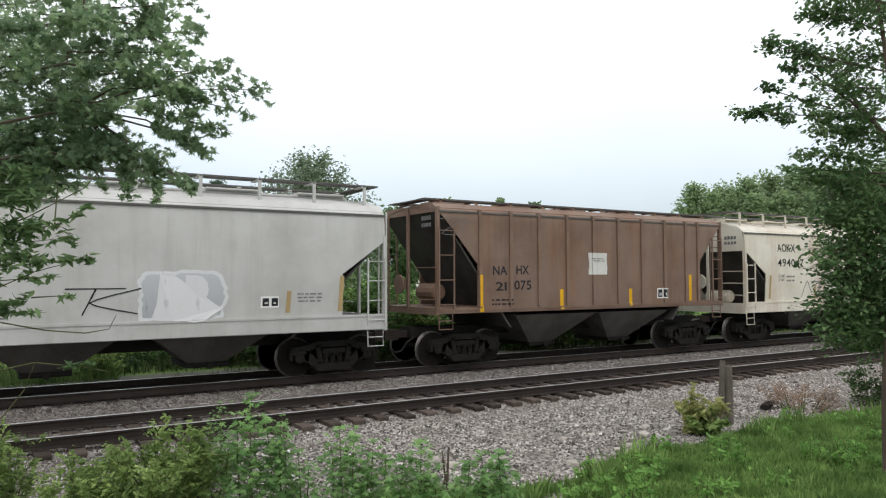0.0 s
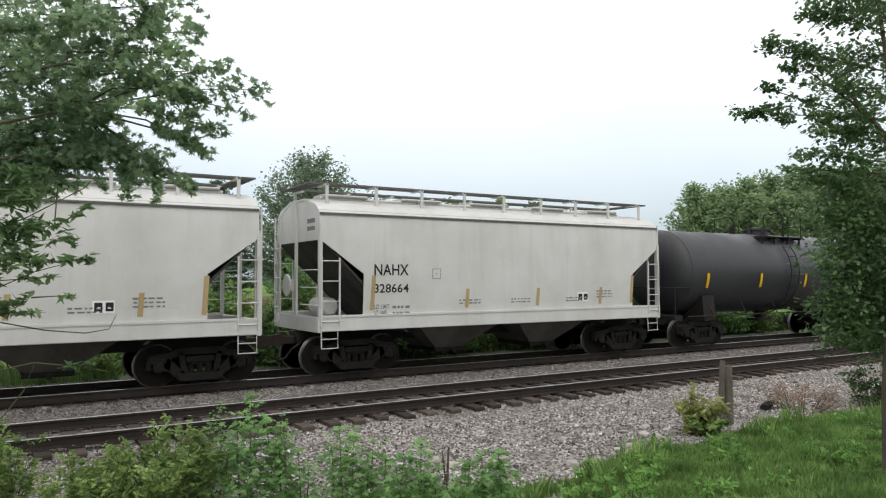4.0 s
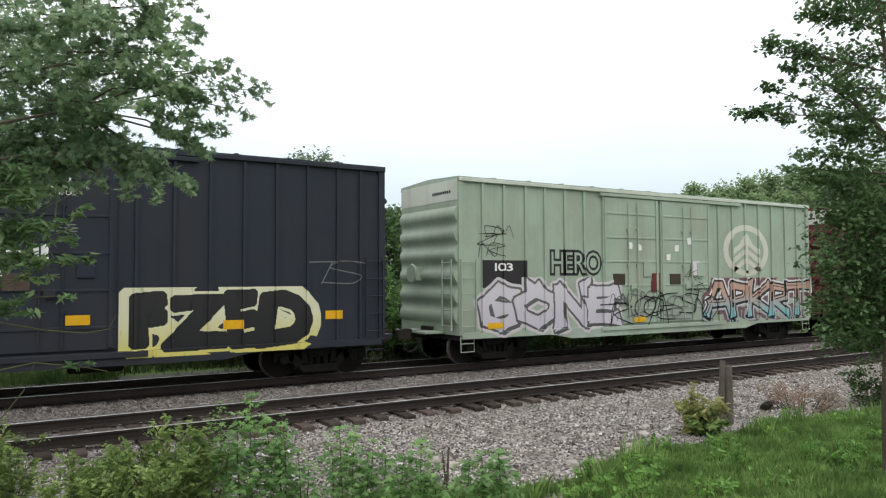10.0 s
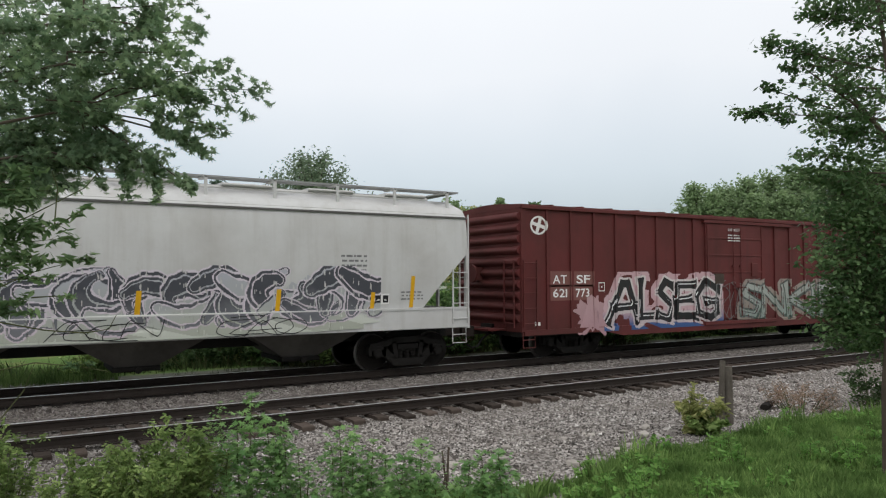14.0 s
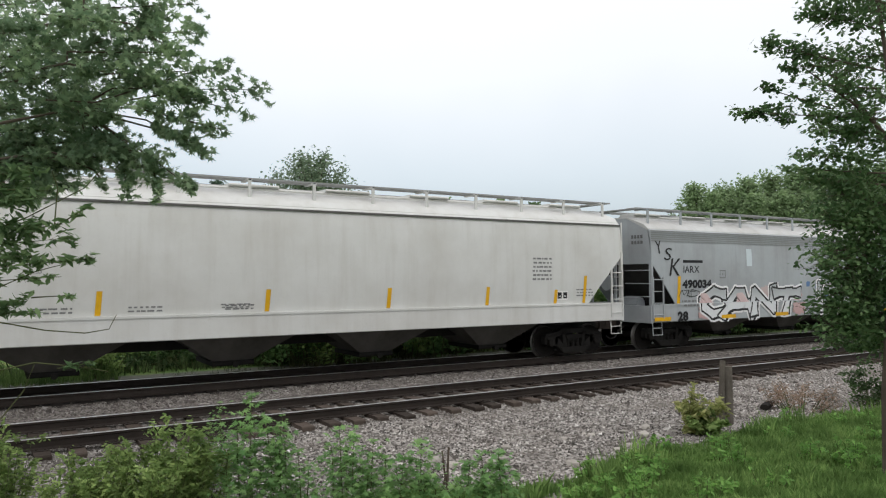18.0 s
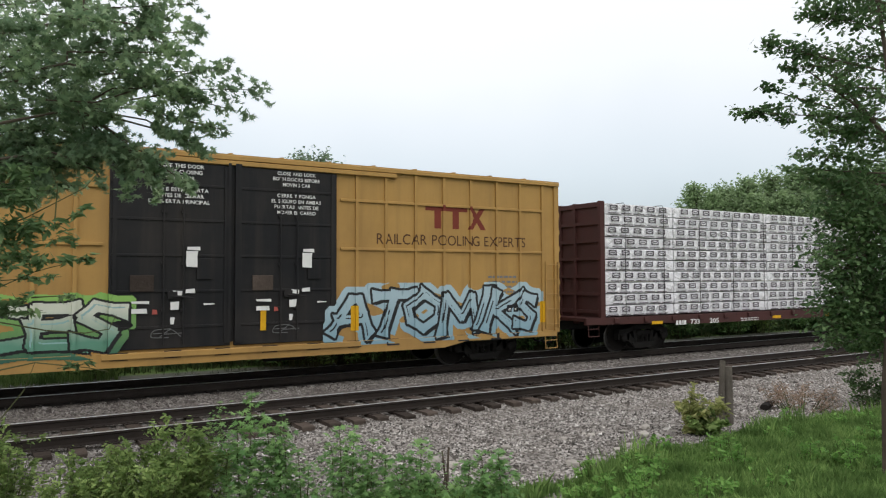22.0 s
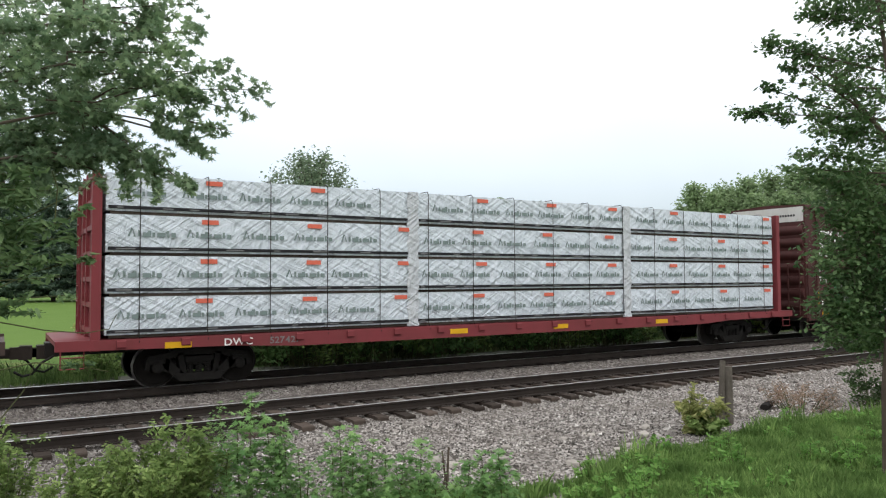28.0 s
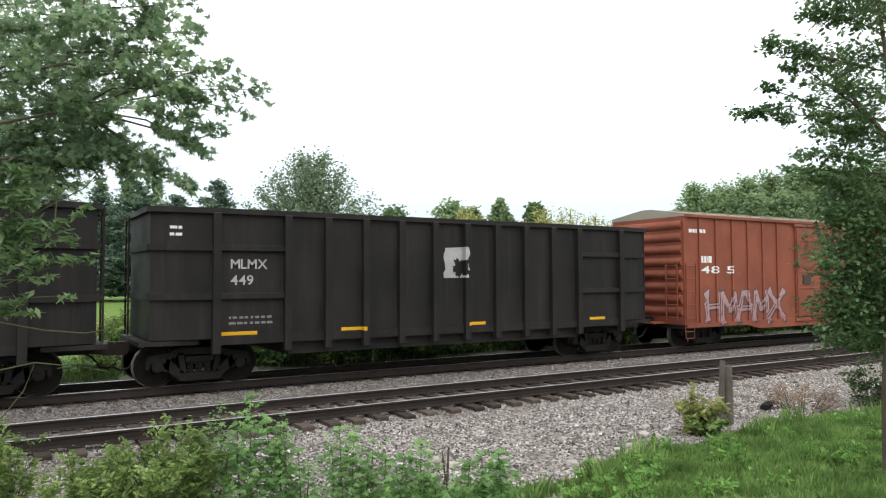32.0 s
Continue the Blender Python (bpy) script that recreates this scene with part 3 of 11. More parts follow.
def frame_mark(car, x0, z0, x1, z1, material, side, w=0.025):
    """A stencilled square outline."""
    vs, fs = [], []
    for a, b, c, d in ((x0, z0, x1, z0 + w), (x0, z1 - w, x1, z1), (x0, z0 + w, x0 + w, z1 - w), (x1 - w, z0 + w, x1, z1 - w), ((x0 + x1) / 2 - w, (z0 + z1) / 2 - w, (x0 + x1) / 2 + w, (z0 + z1) / 2 + w)):
        o = len(vs)
        vs += [(a, b), (c, b), (c, d), (a, d)]
        fs.append((o, o + 1, o + 2, o + 3))
    return decal(car, "stencil_mark", np.array(vs), fs, material, side, 0.006)


def consol_plate(car, x, z, side, w=0.62, h=0.34):
    """Black lubrication panel with white frames."""
    patch(car, x, z, x + w, z + h, WHITE, side, "stencil_panel", eps=0.006)
    for k in range(2):
        patch(car, x + 0.04 + k * w / 2, z + 0.04, x + w / 2 - 0.02 + k * w / 2, z + h - 0.04, INK, side, "stencil_panel", eps=0.009)
        bars(car, x + 0.07 + k * w / 2, z + 0.09, x + w / 2 - 0.05 + k * w / 2, z + h - 0.12, 2, WHITE, side, 3 + k, 0.5, 0.012)


def strip(car, x, z, w, h, side, slant=0.0):
    return patch(car, x, z, x + w, z + h, YELLOW, side, "reflector", slant, 0.009, label="yellow reflective strip")


def splash(vs_box, seed, n=22, rough=0.25):
    """A ragged cloud of spray paint within a box."""
    rnd = random.Random(seed)
    x0, z0, x1, z1 = vs_box
    ring = []
    ph = [rnd.uniform(0, 6.28) for _ in range(3)]
    for k in range(n * 3):
        a = 2 * math.pi * k / (n * 3)
        r = 1 + rough * (0.5 * math.sin(5 * a + ph[0]) + 0.3 * math.sin(11 * a + ph[1]) + 0.3 * math.sin(19 * a + ph[2]))
        sq = 1 / max(abs(math.cos(a)), abs(math.sin(a))) ** 0.75
        ring.append(((x0 + x1) / 2 + (x1 - x0) / 2 * math.cos(a) * sq * r, (z0 + z1) / 2 + (z1 - z0) / 2 * math.sin(a) * sq * r))
    return np.array(ring), [tuple(range(len(ring)))]


def spray(name, low, high, z0, z1, rough=0.45, patchy=0.35):
    """Spray paint that fades from one colour to another up the side."""
    if name in MATS:
        return MATS[name]
    m, n, l, b = shader(name, rough)
    c = n.new("ShaderNodeTexCoord")
    s = n.new("ShaderNodeSeparateXYZ")
    l.new(c.outputs["Object"], s.inputs[0])
    k = n.new("ShaderNodeMath"); k.operation = "MULTIPLY_ADD"; k.inputs[1].default_value = patchy
    l.new(noise_node(n, l, stretched(n, l, 1.6, 1.6, 1.6), 1.0, 4), k.inputs[0])
    l.new(s.outputs["Z"], k.inputs[2])
    f = ramp_node(n, l, k.outputs[0], z0 + patchy / 2, z1 + patchy / 2)
    col = mix_node(n, l, f, low, high)
    col = mix_node(n, l, ramp_node(n, l, noise_node(n, l, stretched(n, l, 7, 7, 2), 1.0, 5), 0.6, 0.8), col, tuple(x * 0.5 for x in low))
    l.new(col, b.inputs["Base Color"])
    MATS[name] = m
    return m


def inside(vs, fs, x0, z0, nx, nz, cell):
    """Grid cells covered by the faces of a flat outline."""
    m = np.zeros((nz, nx), bool)
    for f in fs:
        p = vs[list(f)]
        i0, i1 = max(0, int((p[:, 0].min() - x0) / cell)), min(nx, int((p[:, 0].max() - x0) / cell) + 2)
        j0, j1 = max(0, int((p[:, 1].min() - z0) / cell)), min(nz, int((p[:, 1].max() - z0) / cell) + 2)
        if i1 <= i0 or j1 <= j0:
            continue
        X, Z = np.meshgrid(x0 + (np.arange(i0, i1) + 0.5) * cell, z0 + (np.arange(j0, j1) + 0.5) * cell)
        odd = np.zeros(X.shape, bool)
        for (ax, az), (bx, bz) in zip(p, np.roll(p, -1, 0)):
            if az != bz:
                odd ^= ((az > Z) != (bz > Z)) & (X < (bx - ax) * (Z - az) / (bz - az) + ax)
        m[j0:j1, i0:i1] |= odd
    return m


def grown(m, r):
    """The mask widened by r cells all round."""
    for k in range(int(r)):
        q = m.copy()
        q[1:] |= m[:-1]; q[:-1] |= m[1:]; q[:, 1:] |= m[:, :-1]; q[:, :-1] |= m[:, 1:]
        if k % 2:
            q[1:, 1:] |= m[:-1, :-1]; q[1:, :-1] |= m[:-1, 1:]; q[:-1, 1:] |= m[1:, :-1]; q[:-1, :-1] |= m[1:, 1:]
        m = q
    return m


CHISEL = {"A": (((0, 0), (0.42, 1), (0.58, 1), (1, 0)), ((0.15, 0.36), (0.88, 0.40))), "B": (((0.1, 0), (0.1, 1), (0.8, 0.9), (0.85, 0.62), (0.2, 0.52)), ((0.2, 0.52), (0.95, 0.4), (0.9, 0.06), (0.1, 0))),
          "C": (((0.95, 0.85), (0.45, 1), (0.08, 0.62), (0.1, 0.3), (0.5, 0), (1, 0.12)),), "D": (((0.1, 0), (0.12, 1), (0.75, 0.88), (0.95, 0.45), (0.7, 0.05), (0.1, 0)),), "E": (((0.95, 0.95), (0.1, 0.95), (0.1, 0.05), (1, 0.02)), ((0.1, 0.5), (0.8, 0.54))),
          "F": (((0.12, 0), (0.1, 0.98), (1, 1)), ((0.1, 0.46), (0.66, 0.48))), "G": (((0.95, 0.82), (0.45, 1), (0.08, 0.6), (0.15, 0.15), (0.6, 0), (0.95, 0.15), (0.95, 0.46), (0.55, 0.46)),), "H": (((0.1, 0), (0.1, 1)), ((0.9, 0), (0.9, 1)), ((0.1, 0.5), (0.9, 0.55))),
          "i": (((0.5, 0), (0.5, 0.66)), ((0.45, 0.9), (0.58, 0.95))), "I": (((0.5, 0), (0.5, 1)),), "J": (((0.3, 1), (0.95, 1)), ((0.7, 1), (0.68, 0.2), (0.35, 0), (0.02, 0.22))), "K": (((0.1, 0), (0.1, 1)), ((0.95, 1), (0.2, 0.5), (1, 0))), "L": (((0.1, 1), (0.1, 0.05), (0.95, 0.05)),),
          "M": (((0.02, 0), (0.12, 1), (0.5, 0.35), (0.88, 1), (0.98, 0)),), "N": (((0.08, 0), (0.1, 1), (0.9, 0), (0.92, 1)),), "O": (((0.5, 1), (0.08, 0.65), (0.12, 0.25), (0.5, 0), (0.9, 0.3), (0.9, 0.7), (0.45, 1)),), "P": (((0.12, 0), (0.1, 1), (0.85, 0.9), (0.88, 0.55), (0.15, 0.44)),),
          "R": (((0.1, 0), (0.1, 1), (0.85, 0.9), (0.85, 0.58), (0.2, 0.46), (1, 0)),), "S": (((0.95, 0.88), (0.4, 1), (0.08, 0.74), (0.85, 0.36), (0.6, 0.02), (0.02, 0.12)),), "T": (((0, 0.95), (1, 0.98)), ((0.5, 0.95), (0.48, 0))), "U": (((0.08, 1), (0.1, 0.2), (0.45, 0), (0.85, 0.2), (0.92, 1)),),
          "W": (((0.02, 1), (0.2, 0), (0.5, 0.7), (0.78, 0), (0.98, 1)),), "X": (((0.05, 1), (0.95, 0)), ((0.95, 1), (0.05, 0))), "Y": (((0.05, 1), (0.5, 0.5), (0.95, 1)), ((0.5, 0.5), (0.48, 0))), "Z": (((0.02, 0.95), (0.95, 0.95), (0.05, 0.05), (1, 0.05)),)}


def chiselled(ch, x, w, z, h, th, lean, rnd):
    """Outlines of one angular letter: wedge-ended strokes that overshoot into points."""
    out = []
    for line in CHISEL[ch]:
        pts = [np.array((x + (u * 0.92 + 0.04 + rnd.uniform(-0.05, 0.05)) * w + lean * (v - 0.5) * h, z + v * h)) for u, v in line]
        for i in range(len(pts) - 1):
            p, q = pts[i], pts[i + 1]
            d = (q - p) / (np.linalg.norm(q - p) + 1e-6)
            n = np.array((-d[1], d[0]))
            ea, eb = (th * rnd.uniform(0.5, 1.1) if i == 0 else th * 0.55), (th * rnd.uniform(0.5, 1.1) if i == len(pts) - 2 else th * 0.55)
            wa, wb = (1.35 if i == 0 else 0.95), (1.35 if i == len(pts) - 2 else 0.95)
            sa, sb = (th * rnd.uniform(0, 1.3) if i == 0 else 0.0), (th * rnd.uniform(0, 1.3) if i == len(pts) - 2 else 0.0)
            out.append(np.array([p - d * (ea + sa) + n * th * wa, p + d * th + n * th * 0.85, q - d * th + n * th * 0.85, q + d * eb + n * th * wb,
                                 q + d * (eb + sb) - n * th * wb, q - d * th - n * th * 0.85, p + d * th - n * th * 0.85, p - d * ea - n * th * wa]))
    return out


def graffiti(car, body, x0, z0, x1, z1, fill, rim, side, back=None, wild=0.25, seed=1, slant=0.0, halo=None, shine=None, label="", heavy=1.0, block=False, bulk=1.0, worn=0.0):
    """A sprayed piece of overlapping letters, swollen or angular, each with its outline, and a halo or cloud behind."""
    rnd = random.Random(seed)
    cell = 0.015
    mx = 0.30
    nx, nz = int((x1 - x0 + 2 * mx) / cell), int((z1 - z0 + 0.1) / cell)
    gx, gz = x0 - mx, z0 - 0.05
    h = z1 - z0
    fat, line = max(1, int(0.045 * h / cell)), max(1, int(0.038 * heavy * h / cell + 0.5))
    widths = []
    for ch in body:
        core = GLYPHS["plain", ch][0]
        widths.append((np.ptp(core[:, 0]) + 0.25) * (1 + rnd.uniform(-0.15, 0.15)))
    unit = (x1 - x0) / sum(widths)
    lab = np.zeros((nz, nx), np.int8)
    x = x0
    for ch, w in zip(body, widths):
        g, gf = GLYPHS["bold", ch]
        lo, hi = g.min(0), g.max(0)
        u, v = (g[:, 0] - lo[0]) / (hi[0] - lo[0]), (g[:, 1] - lo[1]) / (hi[1] - lo[1])
        lean, up, dn = slant + rnd.uniform(-wild, wild) * 0.5, rnd.uniform(0, wild) * 0.30, rnd.uniform(0, wild) * 0.25
        flare, ph = rnd.uniform(-wild, wild) * 0.5, rnd.uniform(0, 6)
        pad = (fat + line) * cell
        over = 0.10 * w * unit
        zz = z0 + pad + dn * h + v * (h * (1 - up - dn) - 2 * pad) + 0.03 * h * np.sin(ph + 5 * u)
        xx = x + pad - over / 2 + (0.5 + (u - 0.5) * (1 + flare * (v - 0.5))) * (w * unit + over - 2 * pad) + lean * (zz - z0 - h / 2) * 0.6 + 0.03 * h * np.sin(ph + 4 * v)
        if block:
            th = 0.085 * h * bulk
            m = np.zeros((nz, nx), bool)
            for poly in chiselled(ch, x - 0.04 * w * unit, w * unit * 1.08, z0 + 1.6 * th + dn * h * 0.5, h * (1 - up * 0.5 - dn * 0.5) - 3.2 * th, th, lean * 0.5, rnd):
                m |= inside(poly, [tuple(range(8))], gx, gz, nx, nz, cell)
        else:
            m = grown(inside(np.stack([xx, zz], -1), gf, gx, gz, nx, nz, cell), fat)
        ink = grown(m, line)
        if block:                              # a deep dark edge down one side of the letter
            for k in range(1, max(2, int(0.07 * heavy * h / cell))):
                ink[:-k, k:] |= m[k:, :-k]
        lab[ink & ~m] = 2
        lab[m] = 3
        if shine is not None:
            k = max(2, int(0.05 * h / cell))
            core = ~grown(~m, k)
            edge_ = core & ~np.roll(np.roll(core, -max(1, k // 2), 0), max(1, k // 2), 1)
            part_ = np.zeros_like(m)
            j0 = int(nz * rnd.uniform(0.1, 0.5))
            part_[j0:j0 + int(nz * 0.4)] = True
            lab[edge_ & part_] = 4
        x += w * unit
    solid = lab > 0
    if halo is not None:
        ring = grown(solid, max(2, int(0.05 * h / cell))) & ~solid
        lab[ring] = 1
    if back is not None:
        cloud = grown(lab > 0, int(0.10 * h / cell))
        J, I = np.mgrid[0:nz, 0:nx]
        rough = np.sin(I * 0.075 + 2 * np.sin(J * 0.09)) + np.sin(J * 0.143 + I * 0.034) > -1.1
        lab[cloud & rough & (lab == 0)] = 5
    if worn:                                   # flaked off in streaks down the side
        J, I = np.mgrid[0:nz, 0:nx]
        wave = np.sin(I * 0.23 + seed) + np.sin(I * 0.61 + 1.3 * seed + 1.5 * np.sin(J * 0.07)) + np.sin(J * 0.31 + I * 0.09) + 0.8 * np.sin(I * 1.7 + J * 0.13)
        lab[wave > 3.0 - 2.4 * worn] = 0
    for k, mat, nm in ((5, back, "sprayed_cloud"), (1, halo, "sprayed_halo"), (2, rim, "sprayed_outline"), (3, fill, "sprayed_letters"), (4, shine, "sprayed_highlight")):
        if mat is None or not (lab == k).any():
            continue
        vs, fs = [], []
        for j in range(nz):
            row = np.concatenate([[0], (lab[j] == k).astype(int), [0]])
            d = np.diff(row)
            for a, b in zip(np.where(d == 1)[0], np.where(d == -1)[0]):
                o = len(vs)
                xa, xb, za, zb = gx + a * cell, gx + b * cell, gz + j * cell, gz + (j + 1) * cell
                vs += [(xa, za), (xb, za), (xb, zb), (xa, zb)]
                fs.append((o, o + 1, o + 2, o + 3))
        tagged(decal(car, nm, np.array(vs), fs, mat, side, 0.007, label), kind="stuff")


def swoops(car, x0, z0, x1, z1, dark, mid, pale, side, seed):
    """A sprayed piece of interlocking swooping bands with no letters to be read."""
    rnd = random.Random(seed)
    cell = 0.02
    nx, nz = int((x1 - x0) / cell), int((z1 - z0) / cell)
    J, I = np.mgrid[0:nz, 0:nx]
    lab = np.zeros((nz, nx), np.int8)
    top = nz * (0.80 + 0.12 * np.sin(np.arange(nx) * 0.021 + 1) + 0.07 * np.sin(np.arange(nx) * 0.075))
    cloud = (J < top * 0.86 + 3 * np.sin(I * 0.33)) & (np.sin(I * 0.052 + 2.0 * np.sin(J * 0.11)) + np.sin(J * 0.17 + I * 0.041) > -0.75)
    lab[cloud & (I > 25) & (I < nx - 25)] = 1
    for k in range(62):
        cx = (k + rnd.uniform(0, 1.5)) / 62 * nx
        r = rnd.uniform(0.11, 0.20) * nz
        kind = k % 3
        if kind == 0:                          # a leaning stem
            a, b = np.array((cx, rnd.uniform(0.12, 0.3) * nz)), np.array((cx + rnd.uniform(-0.1, 0.55) * nz, rnd.uniform(0.72, 0.9) * nz))
            bend = rnd.uniform(-0.2, 0.2) * nz
            line = [a + (b - a) * t + np.array((bend * math.sin(math.pi * t), 0)) for t in np.linspace(0, 1, 60)]
        elif kind == 1:                        # a hook
            a0, sweep, q = rnd.uniform(0, 6.28), rnd.choice((-1, 1)) * rnd.uniform(2.2, 4.4), rnd.uniform(0.16, 0.30) * nz
            cz = rnd.uniform(0.38, 0.62) * nz
            line = [np.array((cx + 1.25 * q * math.cos(a0 + sweep * t), cz + q * math.sin(a0 + sweep * t))) for t in np.linspace(0, 1, 80)]
        else:                                  # a long bar along the piece
            a = np.array((cx - 0.4 * nz, rnd.uniform(0.3, 0.8) * nz))
            line = [a + np.array((t * nz * 0.95, nz * 0.16 * math.sin(rnd.random() * 0.02 + 4 * t + k))) for t in np.linspace(0, 1, 80)]
        dist = np.full((nz, nx), 1e3)
        for n_, (px_, pz_) in enumerate(line):
            w = 0.45 + 0.75 * math.sin(math.pi * min(1, 0.12 + n_ / len(line)))
            i0, i1 = max(0, int(px_ - 2 * r)), min(nx, int(px_ + 2 * r))
            j0, j1 = max(0, int(pz_ - 2 * r)), min(nz, int(pz_ + 2 * r))
            if i1 > i0 and j1 > j0:
                dist[j0:j1, i0:i1] = np.minimum(dist[j0:j1, i0:i1], np.hypot(I[j0:j1, i0:i1] - px_, J[j0:j1, i0:i1] - pz_) / (r * w))
        dist += 0.05 * np.sin(I * 0.4 + J * 0.23 + k)
        fill = 2 if rnd.random() < 0.6 else 1
        lab[dist < 1.0] = 3
        lab[dist < 0.86] = 2
        lab[dist < 0.62] = fill
        lab[(dist < 0.62) & (dist > 0.50)] = 3 if k % 2 else 1
    flaked = np.sin(I * 0.31 + seed) + np.sin(I * 0.83 + 1.5 * np.sin(J * 0.09)) + np.sin(J * 0.41 + I * 0.12) + 0.8 * np.sin(I * 1.9 + J * 0.17) > 2.3
    lab[flaked] = 0
    for k, mat, nm in ((1, mid, "sprayed_cloud"), (2, dark, "sprayed_band"), (3, pale, "sprayed_outline")):
        vs, fs = [], []
        for j in range(nz):
            d = np.diff(np.concatenate([[0], (lab[j] == k).astype(int), [0]]))
            for a, b in zip(np.where(d == 1)[0], np.where(d == -1)[0]):
                o = len(vs)
                vs += [(x0 + a * cell, z0 + j * cell), (x0 + b * cell, z0 + j * cell), (x0 + b * cell, z0 + (j + 1) * cell), (x0 + a * cell, z0 + (j + 1) * cell)]
                fs.append((o, o + 1, o + 2, o + 3))
        tagged(decal(car, nm, np.array(vs), fs, mat, side, 0.007), kind="stuff")


STROKES = {"A": (((0, 0), (0.4, 1), (0.8, 0)), ((0.1, 0.35), (0.85, 0.45))), "M": (((0, 0), (0.2, 1), (0.45, 0.3), (0.7, 1), (0.9, 0)),), "S": (((0.8, 0.9), (0.3, 1), (0.1, 0.7), (0.7, 0.4), (0.6, 0.05), (0, 0.1)),),
           "E": (((0.7, 1), (0.1, 0.9), (0, 0.1), (0.7, 0)), ((0.05, 0.5), (0.6, 0.55))), "K": (((0.1, 1), (0, 0)), ((0.75, 1), (0.05, 0.45), (0.8, 0))), "R": (((0, 0), (0.1, 1), (0.7, 0.8), (0.1, 0.45), (0.8, 0)),),
           "N": (((0, 0), (0.1, 1), (0.7, 0.05), (0.8, 1)),), "Z": (((0, 0.95), (0.75, 1), (0.05, 0.05), (0.85, 0)),), "O": (((0.4, 1), (0.05, 0.7), (0.1, 0.2), (0.5, 0), (0.8, 0.4), (0.7, 0.85), (0.3, 1)),),
           "T": (((0, 0.95), (0.85, 1)), ((0.45, 1), (0.35, 0))), "D": (((0.1, 0), (0, 1), (0.7, 0.75), (0.7, 0.3), (0, 0)),), "C": (((0.75, 0.95), (0.2, 0.85), (0.05, 0.3), (0.4, 0), (0.8, 0.1)),)}


def scrawl(car, x0, z0, x1, z1, material, side, seed=1, w=0.02, loops=9, body=""):
    """A quick tag: a few slanting strokes run together, with a line under them."""
    rnd = random.Random(seed)
    n = max(2, int(round(1.15 * (x1 - x0) / (z1 - z0))))
    signs = list(body) or [rnd.choice("AMSEKRNZOTDC") for _ in range(min(n, 14))]
    dx = (x1 - x0) / len(signs)
    vs, fs = [], []
    lines = []
    for k, ch in enumerate(signs):
        lean, up, sc = rnd.uniform(0.05, 0.35), rnd.uniform(-0.12, 0.12), rnd.uniform(0.8, 1.1)
        for st in STROKES[ch]:
            lines.append([(x0 + (k + (u * (1.1 if body else 2.9) - (0 if body else 0.9)) + lean * (v - 0.3) + rnd.uniform(-0.06, 0.06)) * dx, z0 + (z1 - z0) * min(1.1, max(-0.1, v * sc + up))) for u, v in st])
    if len(signs) > 3 and not body and rnd.random() < 0.5:
        lines.append([(x0, z0 - 0.05), ((x0 + x1) / 2, z0 - 0.09), (x1, z0 + 0.02)])
    w *= 0.62
    for raw in lines:
        ln = []
        for i in range(len(raw) - 1):          # round the strokes off
            q0, q1, q2, q3 = raw[max(i - 1, 0)], raw[i], raw[i + 1], raw[min(i + 2, len(raw) - 1)]
            for t in (0.0, 0.25, 0.5, 0.75):
                ln.append(tuple(b + 0.5 * t * (c - a) * 0.8 + t * t * (0.8 * a - 2.6 * b + 2.2 * c - 0.4 * d) * 1.0 + t ** 3 * (-0.4 * a + 1.6 * b - 1.6 * c + 0.4 * d) for a, b, c, d in zip(q0, q1, q2, q3)))
        ln.append(raw[-1])
        for (ax, az), (bx, bz) in zip(ln, ln[1:]):
            d = math.hypot(bx - ax, bz - az) or 1
            ex, ez = (bx - ax) / d * w * 0.8, (bz - az) / d * w * 0.8
            qx, qz = -(bz - az) / d * w, (bx - ax) / d * w
            o = len(vs)
            vs += [(ax - qx - ex, az - qz - ez), (bx - qx + ex, bz - qz + ez), (bx + qx + ex, bz + qz + ez), (ax + qx - ex, az + qz - ez)]
            fs.append((o, o + 1, o + 2, o + 3))
    tagged(decal(car, "sprayed_tag", np.array(vs), fs, material, side, 0.012), kind="stuff")


# -- covered hoppers --
def ladder_geo(g, h, n, w=0.42):
    """Stiles and rungs, standing on z = 0, in the plane y = 0."""
    for x in (0, w):
        g.box(x - 0.018, x + 0.018, -0.03, 0.01, 0, h)
    for k in range(n):
        z = 0.12 + (h - 0.2) * k / max(1, n - 1)
        g.tube([(0, -0.03, z), (w, -0.03, z)], 0.014, 5)


def stirrup_geo(g):
    g.tube([(0, 0, 0), (0, -0.02, -0.42), (0.42, -0.02, -0.42), (0.42, 0, 0)], 0.018, 5)
    g.tube([(0, -0.01, -0.20), (0.42, -0.01, -0.20)], 0.014, 5)


